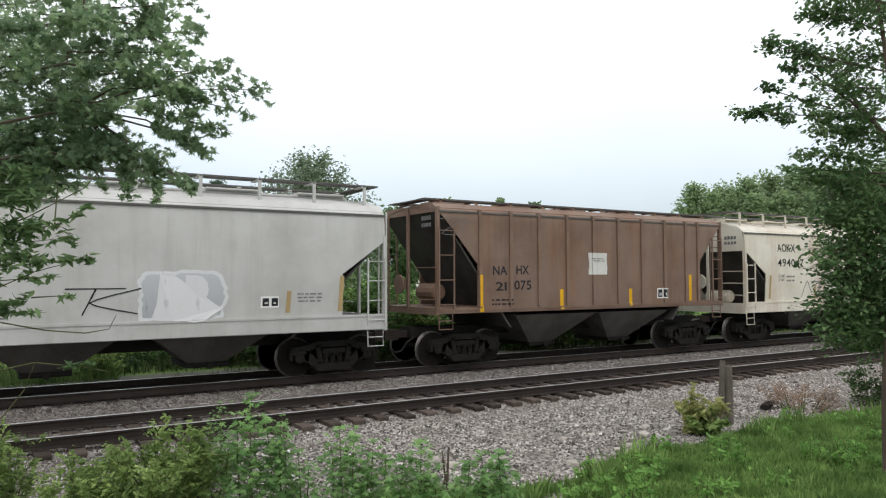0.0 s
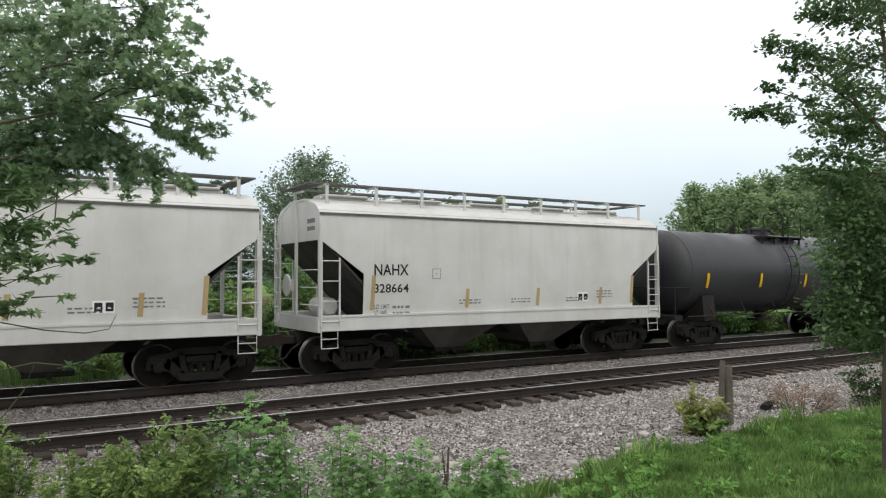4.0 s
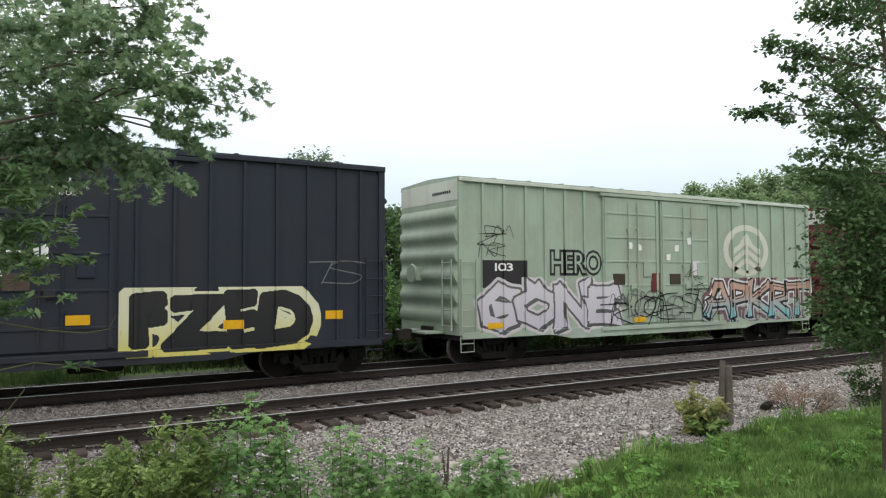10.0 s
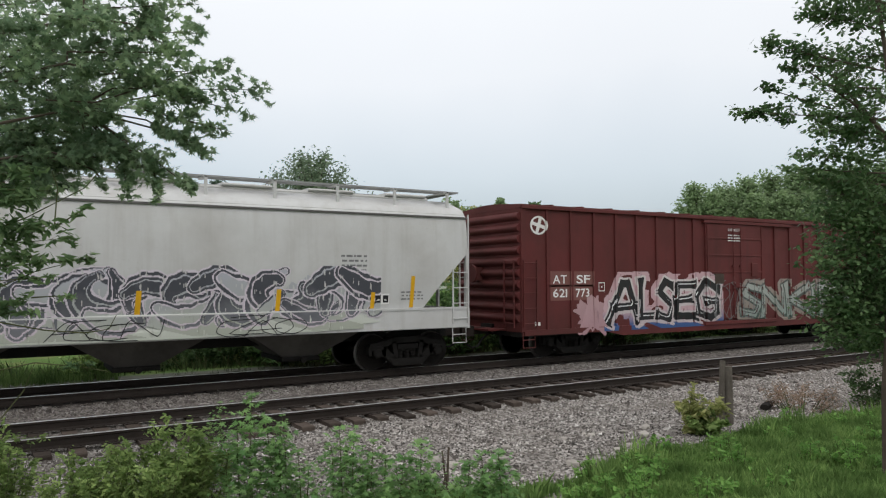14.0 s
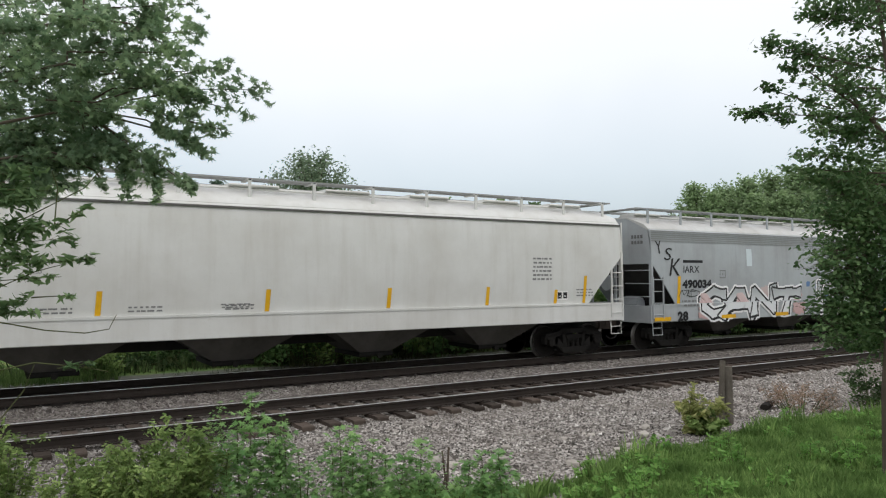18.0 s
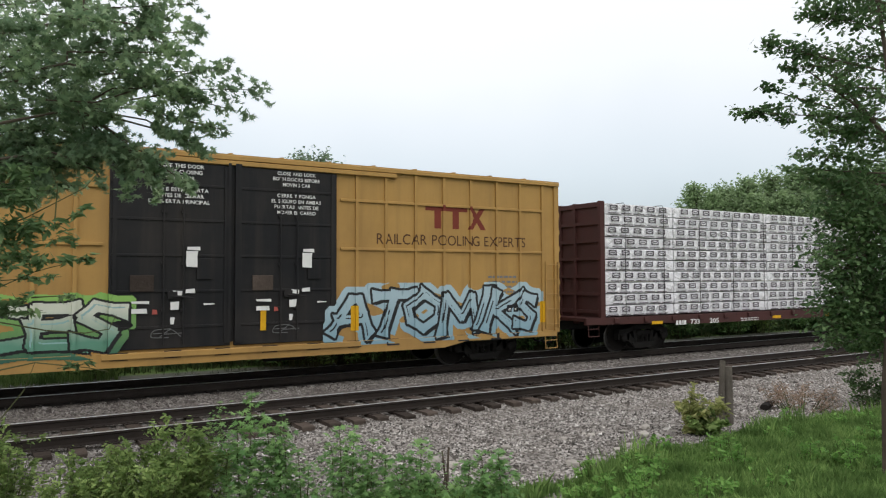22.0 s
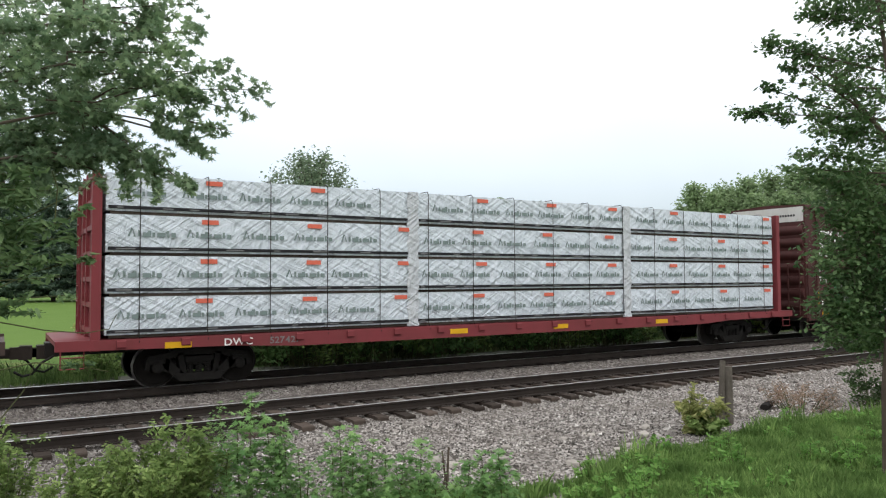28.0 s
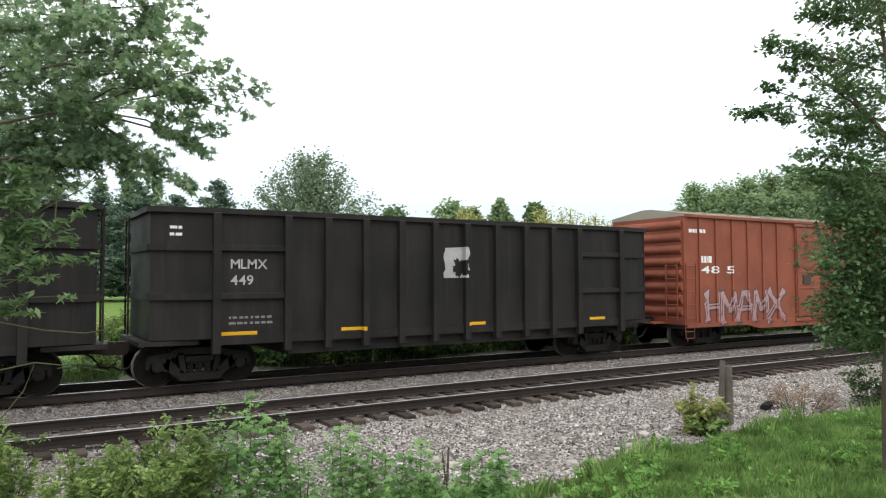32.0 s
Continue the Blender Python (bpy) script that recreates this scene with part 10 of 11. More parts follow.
def sapling():
    p = Plant(12)
    p.wood.tube([(-0.8, 7.9, -0.35), (-0.75, 7.9, 1.0), (-0.72, 7.9, 2.2), (-0.65, 7.9, 3.5)], 0.03, 6, 0.012)
    # slender branches, leaves along their twigs
    p.bough((-0.56, 9.03, 2.42), (0.82, 7.83, 2.56), 0.10, 114, 0.009, 0.00, 0.70, 0.35, 5)
    p.bough((-0.56, 9.03, 2.65), (0.61, 7.95, 2.76), 0.14, 133, 0.009, 0.00, 0.70, 0.35, 5)
    p.bough((-0.47, 8.96, 2.77), (0.54, 7.98, 2.89), 0.11, 87, 0.009, 0.00, 0.70, 0.35, 5)
    p.bough((0.53, 8.34, 2.91), (0.76, 7.84, 3.07), 0.05, 20, 0.009, 0.00, 0.70, 0.35, 5)
    p.bough((-0.47, 8.95, 3.06), (0.30, 8.12, 3.17), 0.20, 180, 0.009, 0.00, 0.70, 0.35, 5)
    p.bough((-0.48, 8.94, 3.29), (0.41, 8.05, 3.22), 0.12, 95, 0.009, 0.00, 0.70, 0.35, 5)
    p.bough((-0.46, 8.98, 2.31), (0.54, 8.01, 2.38), 0.09, 79, 0.009, 0.00, 0.70, 0.35, 5)
    p.bough((-0.35, 8.93, 1.79), (0.32, 8.15, 2.23), 0.10, 68, 0.009, 0.00, 0.70, 0.35, 5)
    p.bough((0.31, 8.51, 2.17), (0.65, 7.95, 2.20), 0.05, 22, 0.009, 0.00, 0.70, 0.35, 5)
    p.bough((-0.41, 8.94, 2.54), (0.31, 8.14, 2.59), 0.19, 171, 0.009, 0.00, 0.70, 0.35, 5)
    p.bough((-0.42, 8.93, 2.88), (0.35, 8.10, 2.86), 0.20, 209, 0.009, 0.00, 0.70, 0.35, 5)
    p.bough((-0.40, 8.95, 2.08), (0.22, 8.21, 2.14), 0.11, 64, 0.009, 0.00, 0.70, 0.35, 5)
    p.bough((-0.29, 8.82, 3.40), (0.29, 8.11, 3.41), 0.17, 133, 0.009, 0.00, 0.70, 0.35, 5)
    p.bough((-0.45, 8.99, 1.96), (0.39, 8.12, 2.05), 0.08, 45, 0.009, 0.00, 0.70, 0.35, 5)
    p.wood.tube([(-0.26, 8.60, 2.76), (0.23, 8.29, 2.96), (0.73, 7.97, 3.26), (0.88, 7.87, 3.46)], 0.008, 5, 0.0035)
    p.wood.tube([(-0.15, 8.57, 1.97), (0.42, 8.22, 1.85), (0.76, 8.02, 1.82), (0.96, 7.89, 1.86), (1.02, 7.85, 2.00)], 0.008, 5, 0.0035)
    p.wood.tube([(-0.25, 8.63, 2.03), (0.03, 8.44, 2.28), (0.32, 8.26, 2.43), (0.55, 8.11, 2.50)], 0.008, 5, 0.0035)
    p.wood.tube([(0.48, 8.14, 2.87), (0.50, 8.11, 3.26), (0.45, 8.13, 3.43)], 0.008, 5, 0.0035)
    p.wood.tube([(0.06, 8.49, 0.97), (0.25, 8.36, 1.25), (0.34, 8.29, 1.53)], 0.008, 5, 0.0035)
    p.wood.tube([(-0.14, 8.59, 1.41), (0.34, 8.29, 1.53), (0.77, 8.03, 1.48), (0.96, 7.91, 1.44)], 0.008, 5, 0.0035)
    p.bough((0.53, 8.18, 1.47), (0.82, 7.87, 1.54), 0.06, 26, 0.005, 0.00, 0.80, 0.20, 4)
    p.finish("sapling", "slender green sapling with drooping pointed leaves", "sapling", (-0.8, 7.9, -0.35), LEAF_SAPLING, 0.115, POINTED, STEM, droop=0.5, tilt=0.8)


def right_tree():
    p = Plant(13)
    t = Geo()
    t.tube([(9.20, 4.70, -0.3), (9.20, 4.70, 1.0), (9.36, 4.66, 2.6), (9.50, 4.62, 4.5), (9.55, 4.6, 7.5)], 0.10, 12, 0.03)
    # spreading branches over the bank
    p.bough((9.34, 4.68, 5.38), (8.37, 5.04, 5.60), 0.31, 488, 0.012, 0.00, 0.65, 0.12, 6)
    p.bough((8.92, 4.94, 5.52), (8.24, 5.12, 5.53), 0.14, 130, 0.012, 0.00, 0.65, 0.12, 6)
    p.bough((9.33, 4.67, 5.73), (8.48, 4.96, 5.86), 0.36, 520, 0.012, 0.00, 0.65, 0.12, 6)
    p.bough((9.35, 4.70, 4.89), (7.91, 5.34, 5.16), 0.22, 423, 0.012, 0.00, 0.65, 0.12, 6)
    p.bough((8.81, 5.03, 5.03), (7.86, 5.37, 5.23), 0.14, 162, 0.012, 0.00, 0.65, 0.12, 6)
    p.bough((8.75, 5.07, 4.96), (8.09, 5.24, 4.89), 0.14, 116, 0.012, 0.00, 0.65, 0.12, 6)
    p.bough((9.30, 4.75, 4.68), (8.10, 5.25, 4.71), 0.12, 130, 0.012, 0.00, 0.65, 0.12, 6)
    p.bough((9.37, 4.72, 4.30), (7.64, 5.55, 4.35), 0.22, 618, 0.012, 0.00, 0.65, 0.12, 6)
    p.bough((8.77, 5.08, 4.44), (7.84, 5.41, 4.66), 0.13, 162, 0.012, 0.00, 0.65, 0.12, 6)
    p.bough((8.35, 5.34, 4.47), (7.60, 5.57, 4.32), 0.12, 110, 0.012, 0.00, 0.65, 0.12, 6)
    p.bough((9.37, 4.73, 4.12), (8.40, 5.09, 4.14), 0.23, 488, 0.012, 0.00, 0.65, 0.12, 6)
    p.bough((9.38, 4.74, 3.77), (8.26, 5.19, 3.84), 0.20, 390, 0.012, 0.00, 0.65, 0.12, 6)
    p.bough((9.38, 4.75, 3.63), (8.05, 5.33, 3.67), 0.13, 227, 0.012, 0.00, 0.65, 0.12, 6)
    p.bough((9.32, 4.79, 3.49), (8.41, 5.11, 3.55), 0.22, 390, 0.012, 0.00, 0.65, 0.12, 6)
    p.bough((9.61, 4.74, 3.22), (8.77, 5.02, 3.37), 0.31, 651, 0.014, 0.00, 0.80, 0.10, 8)
    p.bough((9.62, 4.75, 2.94), (8.69, 5.08, 3.05), 0.27, 651, 0.014, 0.00, 0.80, 0.10, 8)
    p.bough((9.62, 4.76, 2.73), (8.61, 5.15, 2.66), 0.17, 292, 0.014, 0.00, 0.80, 0.10, 8)
    p.bough((9.63, 4.77, 2.44), (8.65, 5.13, 2.47), 0.33, 716, 0.014, 0.00, 0.80, 0.10, 8)
    p.bough((9.64, 4.78, 2.16), (8.76, 5.08, 2.16), 0.31, 716, 0.014, 0.00, 0.80, 0.10, 8)
    p.bough((9.64, 4.79, 1.88), (8.64, 5.16, 1.99), 0.23, 618, 0.014, 0.00, 0.80, 0.10, 8)
    p.bough((9.65, 4.79, 1.66), (8.70, 5.14, 1.75), 0.23, 683, 0.014, 0.00, 0.80, 0.10, 8)
    p.bough((9.71, 4.76, 1.42), (8.73, 5.13, 1.53), 0.14, 358, 0.014, 0.00, 0.80, 0.10, 8)
    p.bough((10.62, 4.81, 5.88), (9.51, 5.26, 5.88), 0.39, 520, 0.014, 0.00, 0.90, 0.00, 10)
    p.bough((10.31, 4.68, 5.33), (9.11, 5.19, 5.12), 0.42, 553, 0.014, 0.00, 0.90, 0.00, 10)
    p.bough((10.00, 4.56, 4.59), (8.88, 5.00, 4.61), 0.39, 618, 0.014, 0.00, 0.90, 0.00, 10)
    p.bough((10.66, 4.87, 4.20), (9.55, 5.32, 4.16), 0.39, 781, 0.014, 0.00, 0.90, 0.00, 10)
    p.bough((10.34, 4.74, 3.63), (9.20, 5.21, 3.60), 0.38, 911, 0.014, 0.00, 0.90, 0.00, 10)
    p.bough((10.03, 4.61, 3.09), (8.91, 5.06, 3.07), 0.40, 1106, 0.014, 0.00, 0.90, 0.00, 10)
    p.bough((10.69, 4.93, 2.68), (9.45, 5.45, 2.75), 0.42, 1041, 0.014, 0.00, 0.90, 0.00, 10)
    p.bough((10.37, 4.79, 2.22), (9.23, 5.25, 2.30), 0.42, 1171, 0.014, 0.00, 0.90, 0.00, 10)
    p.bough((10.06, 4.65, 1.80), (8.88, 5.14, 1.88), 0.36, 1171, 0.014, 0.00, 0.90, 0.00, 10)
    p.bough((10.78, 4.93, 1.46), (9.54, 5.45, 1.55), 0.26, 781, 0.014, 0.00, 0.90, 0.00, 10)
    p.bough((10.37, 4.78, 2.45), (9.42, 5.15, 2.01), 0.38, 846, 0.014, 0.00, 0.90, 0.00, 10)
    p.bough((10.03, 4.61, 3.02), (9.10, 4.97, 2.58), 0.36, 846, 0.014, 0.00, 0.90, 0.00, 10)
    p.bough((10.67, 4.90, 3.52), (9.76, 5.24, 3.04), 0.39, 781, 0.014, 0.00, 0.90, 0.00, 10)
    p.wood.tube([(9.49, 4.66, 3.98), (9.00, 4.94, 4.51), (8.70, 5.11, 4.75), (8.33, 5.32, 5.07)], 0.02, 6, 0.005)
    p.wood.tube([(9.50, 4.68, 3.49), (8.85, 5.08, 3.49), (8.49, 5.30, 3.56)], 0.02, 6, 0.005)
    p.wood.tube([(9.60, 4.71, 1.60), (9.01, 5.08, 1.43), (8.59, 5.34, 1.32)], 0.02, 6, 0.005)
    for q, h, n in (((10.7, 4.2, 4.6), 3.0, 700), ((10.6, 3.8, 3.2), 2.2, 600), ((9.9, 5.9, 5.4), 4.0, 600), ((9.3, 4.9, 7.2), 4.8, 900)):
        p.bough((9.36, 4.68, h), q, 0.6, n, 0.03, 0.1, 0.5, 0.2, 10)
    p.finish("small_leaved_tree", "dark green small-leaved tree with spreading branches", "tree", (9.20, 4.70, -0.3), LEAF_RIGHT, 0.070, OVAL * np.array([1.2, 1.0]), BARK, t, droop=0.5, tilt=0.9)


# -- weeds and bushes in the foreground --
def stems(name, label, category, x, y, n, height, spread, per, leaf, size, shape, seed, wood=STEM, radius=0.14, lean=(0, 0), group=""):
    p = Plant(seed)
    z = float(ground_height(np.array(x), np.array(y)))
    for k in range(n):
        a, r_ = p.rng.uniform(0, 2 * np.pi), spread * math.sqrt(p.rng.random())
        h = height * p.rng.uniform(0.65, 1.0) * (1 - 0.25 * (r_ / spread) ** 2)
        b = (x + r_ * 0.55 * math.cos(a), y + r_ * 0.55 * math.sin(a))
        p.bough((*b, z), (x + r_ * math.cos(a) + lean[0], y + r_ * math.sin(a) + lean[1], z + h), radius, per, 0.007, 0.0, 0.75, 0.05)
    return p.finish(name, label, category, (x, y, z), leaf, size, shape, wood, None, group, 0.3, 0.7, "stem")


def foreground():
    maple()
    sapling()
    right_tree()
    W = "weeds on the bank"
    for seed_, x, y, n, h, sp, per in ((21, 1.62, 8.72, 34, 1.02, 0.62, 170), (23, 1.15, 9.05, 26, 0.90, 0.50, 150), (24, 2.05, 8.75, 20, 0.95, 0.40, 150), (25, 0.75, 9.35, 14, 0.60, 0.40, 100)):
        stems("bramble_bush", "yellow-green bramble bush beside the siding", "bush", x, y, n, h, sp, per, LEAF_BUSH, 0.060, TOOTHED, seed_, radius=0.17)
    stems("bramble_bush", "low green bramble at the edge of the bank", "bush", 0.05, 10.2, 20, 1.0, 0.42, 120, LEAF_BUSH, 0.06, TOOTHED, 20, radius=0.17)
    for seed_, lab, size, stalks in (
            (40, "tall green weed with deeply cut leaves", 0.125, ((2.54, 8.37, 1.00), (2.41, 8.47, 0.66), (2.69, 8.30, 0.68), (2.83, 8.21, 0.64), (2.33, 8.53, 0.41), (2.53, 8.41, 0.34), (2.78, 8.25, 0.41),)),
            (41, "thin weed with few leaves", 0.060, ((2.36, 9.08, 0.83), (2.27, 9.14, 0.63),)),
            (42, "low green weed on the gravel", 0.100, ((2.97, 8.02, 0.37), (3.08, 7.96, 0.17),)),
            (43, "leafy green weed with cut leaves on the gravel", 0.115, ((3.29, 7.57, 0.67), (3.43, 7.49, 0.57), (3.22, 7.63, 0.48), (3.52, 7.45, 0.29), (3.36, 7.54, 0.34),)),
            (44, "leafy green weed on the gravel", 0.100, ((3.57, 7.29, 0.55), (3.69, 7.22, 0.38), (3.53, 7.33, 0.22),)),
            (45, "leafy green weed clump on the gravel", 0.110, ((3.92, 6.84, 0.58), (3.77, 6.94, 0.41), (3.70, 6.99, 0.31), (3.88, 6.88, 0.37), (4.03, 6.78, 0.34), (3.98, 6.82, 0.20),)),
            (46, "leafy green weed clump at the edge of the grass", 0.115, ((4.36, 6.34, 0.51), (4.51, 6.25, 0.52), (4.26, 6.41, 0.40), (4.56, 6.22, 0.39), (4.43, 6.30, 0.35), (4.18, 6.46, 0.24),)),
            (47, "thin weed with few leaves", 0.055, ((2.96, 8.37, 0.51), (2.91, 8.39, 0.73),))):
        p = Plant(seed_)
        for x, y, z in stalks:
            low = float(ground_height(np.array(x), np.array(y)))
            p.stalk((x + p.rng.uniform(-0.08, 0.08), y + p.rng.uniform(-0.08, 0.08), low), (x, y, z), size, max(4, int((z - low) / 0.085)))
        x, y, z = stalks[0]
        p.finish("tall_weed", lab, "weed", (x, y, float(ground_height(np.array(x), np.array(y)))), LEAF_WEED, size * 0.78, RAGWEED, STEM, None, W, 0.35, 0.5, "stem")
    stems("yellowing_bush", "yellowing bush at the foot of the wooden post", "bush", 10.55, 8.62, 22, 0.82, 0.38, 46, LEAF_YELLOWING, 0.125, POINTED * np.array([1.2, 1.0]), 31, radius=0.18)
    stems("yellowing_bush", "green leafy undergrowth beside the wooden post", "bush", 10.45, 8.30, 12, 0.42, 0.36, 30, LEAF_BUSH, 0.15, POINTED * np.array([1.3, 1.0]), 32, radius=0.14)
    stems("dry_weed", "reddish dried-up weed on the gravel", "weed", 14.1, 8.95, 40, 0.50, 0.80, 60, DRY, 0.06, BLADE, 33, radius=0.2)
    stems("bank_bush", "dark green bush under the tree", "bush", 15.6, 8.3, 18, 0.95, 0.5, 80, LEAF_SCRUB, 0.075, OVAL * np.array([1.2, 1.0]), 34, radius=0.2)
    stems("bank_bush", "dark green bush under the tree", "bush", 16.3, 8.0, 16, 1.1, 0.6, 80, LEAF_SCRUB, 0.075, OVAL * np.array([1.2, 1.0]), 35, radius=0.2)
    rnd = random.Random(77)
    for k in range(34):                        # low broad-leaved weeds in the grass
        x = rnd.uniform(5.6, 13.5)
        y = rnd.uniform(5.2, float(grass_edge(np.array(x))) - 0.1)
        stems("grass_weed", "low broad-leaved weed in the grass", "weed", x, y, 6, rnd.uniform(0.2, 0.42), rnd.uniform(0.12, 0.3), 18, LEAF_GRASSWEED, 0.07, TOOTHED, 300 + k, radius=0.10, group="weeds in the grass")
    post = thing("wooden_post", "short weathered grey wooden fence post", "post", at=pose(11.62, 8.80, -0.42))
    old = plain("weathered_post_wood", (0.155, 0.135, 0.115), 0.9, 0.4, 10.0, bump=0.9)
    g = Geo()
    g.tube([(0, 0, -0.1), (0.01, 0, 0.6), (0.0, 0, 1.12)], 0.082, 12, 0.072)
    part("front_half", g, old, post)
    g = Geo()
    g.tube([(-0.12, 0.07, -0.1), (-0.10, 0.07, 0.6), (-0.06, 0.07, 1.22)], 0.07, 10, 0.05)
    part("rear_half", g, old, post, "darker split rear half")
    stems("sprout", "small yellow-green sprout behind the post", "weed", 11.95, 9.1, 4, 1.22, 0.12, 14, LEAF_YELLOWING, 0.06, OVAL, 36, radius=0.09)
    lump = thing("scrap_timber", "short dark piece of scrap timber on the gravel", "scrap", at=pose(13.55, 9.35, float(ground_height(np.array(13.55), np.array(9.35))) + 0.06, 0, 0, 25))
    g = Geo()
    g.box(-0.27, 0.27, -0.08, 0.08, -0.06, 0.06, 0.03)
    part("block", g, plain("charred_wood", (0.02, 0.018, 0.016), 0.9), lump)
    stump = thing("dead_stalk", "dark broken dead stalks standing in the weeds", "stalk", at=pose(4.65, 7.5, -0.34))
    g = Geo()
    g.tube([(0, 0, 0), (0.01, 0.0, 0.3), (0.03, 0, 0.66)], 0.02, 6, 0.012)
    part("stalk", g, BARK, stump)
    g = Geo()
    g.tube([(-0.1, 0, 0), (-0.02, 0, 0.3), (-0.05, 0.02, 0.62)], 0.016, 6, 0.01)
    part("stalk", g, BARK, stump)
    rnd = random.Random(6)
    pale = plain("pale_limestone", (0.42, 0.39, 0.35), 0.85, 0.2, 8.0, objects=0.2)
    for k in range(26):                        # larger loose stones
        x, y = rnd.uniform(5.2, 10.5), rnd.uniform(7.9, 9.6)
        if y < 7.6 + 0.12 * (x - 5):
            continue
        r_ = rnd.uniform(0.04, 0.10)
        bm = bmesh.new()
        bmesh.ops.create_icosphere(bm, subdivisions=1, radius=1)
        for v in bm.verts:
            v.co = Vector((v.co.x * 1.4, v.co.y, v.co.z * 0.6)) * r_ * (1 + rnd.uniform(-0.25, 0.25))
        me = bpy.data.meshes.new("loose_stone")
        bm.to_mesh(me)
        bm.free()
        me.materials.append(pale)
        ob = new("loose_stone", me)
        ob.matrix_world = pose(x, y, float(ground_height(np.array(x), np.array(y))) + r_ * 0.3, 0, 0, rnd.uniform(0, 360))
        tagged(ob, "pale loose stone lying on the ballast", "stone", "loose stones on the ballast")


def blades(name, label, n, box, h, seed, mats, keep=None, width=0.007):
    """Grass as many bent blades of two faces each."""
    rng = np.random.default_rng(seed)
    x, y = rng.uniform(box[0], box[1], n), rng.uniform(box[2], box[3], n)
    if keep is not None:
        k = keep(x, y, rng)
        x, y = x[k], y[k]
    n = len(x)
    z = ground_height(x, y)
    clump = 0.55 + 0.45 * np.sin(x * 2.1 + 1.3 * np.sin(y * 1.7)) * np.sin(y * 2.7 + x)
    patchy = 0.5 + 0.5 * np.sin(x * 5.3 + 2.1 * np.sin(y * 4.1)) * np.sin(y * 6.1 + 1.7 * np.sin(x * 3.3))
    hh = h * (0.25 + 0.5 * clump + 0.6 * patchy ** 2) * rng.uniform(0.4, 1.3, n)
    a = rng.uniform(0, 2 * np.pi, n)
    w = width * rng.uniform(0.7, 1.4, n)
    dx, dy = np.cos(a), np.sin(a)
    lean = rng.uniform(0.1, 0.6, n) * hh
    b = rng.uniform(0, 2 * np.pi, n)
    lx, ly = np.cos(b) * lean, np.sin(b) * lean
    P0 = np.stack([x - dx * w, y - dy * w, z], -1)
    P1 = np.stack([x + dx * w, y + dy * w, z], -1)
    M0 = np.stack([x - dx * w * 0.8 + lx * 0.35, y - dy * w * 0.8 + ly * 0.35, z + hh * 0.6], -1)
    M1 = np.stack([x + dx * w * 0.8 + lx * 0.35, y + dy * w * 0.8 + ly * 0.35, z + hh * 0.6], -1)
    T = np.stack([x + lx, y + ly, z + hh], -1)
    V = np.stack([P0, P1, M1, T, M0], 1).reshape(-1, 3)
    F = np.arange(n * 5).reshape(n, 5)
    arrays_object(name, V, F, mats, label, "grass")


GRASS = leafmat("grass_blades", (0.064, 0.118, 0.032), (0.170, 0.245, 0.080), 0.6, 0.45)
GRASS_VERGE = leafmat("verge_grass_blades", (0.034, 0.062, 0.018), (0.088, 0.125, 0.042), 0.7, 0.4)
# rough grass behind the line, with its deep self-shade put into the colour
GRASS_SHADED = leafmat("shaded_rough_grass_blades", (0.020, 0.033, 0.013), (0.062, 0.082, 0.034), 0.7, 0.4)


def grasses():
    blades("bank_grass", "lush green grass on the bank", 120000, (4.0, 19.0, 3.6, 8.8), 0.17, 41, GRASS,
           lambda x, y, r: y < grass_edge(x) + 0.12 * np.sin(x * 3.7) + r.normal(0, 0.12, len(x)), 0.010)
    blades("edge_grass", "taller grass tufts where the bank meets the ballast", 9000, (5.6, 16.0, 6.4, 8.9), 0.34, 45, GRASS,
           lambda x, y, r: (np.abs(y - grass_edge(x) + 0.25) < 0.28) & (np.sin(x * 4.1) + np.sin(x * 1.7 + 1.0) > 0.1), 0.010)
    blades("weed_foot_grass", "short grass at the foot of the weeds", 5000, (3.9, 6.4, 6.9, 8.3), 0.20, 46, GRASS, lambda x, y, r: np.abs(y - 7.35 + 0.35 * (x - 5)) < 0.28, 0.009)
    blades("trackside_weeds", "rough weeds along the strip behind the line", 32000, (-8.0, 60.0, 22.5, 31.0), 0.55, 42, GRASS_SHADED, lambda x, y, r: (r.random(len(x)) < 0.95) & ((x > 6.5) | (y < 24)), 0.013)
    blades("verge_tufts", "sparse tufts of grass along the gravel strip", 2600, (-4.0, 45.0, 20.2, 22.0), 0.16, 43, GRASS_SHADED, lambda x, y, r: np.sin(x * 0.9 + y) > 0.2)
    blades("lane_side_grass", "bright green grass beside the gravel strip", 9000, (-6.0, 2.9, 21.4, 24.5), 0.42, 44, GRASS_VERGE)


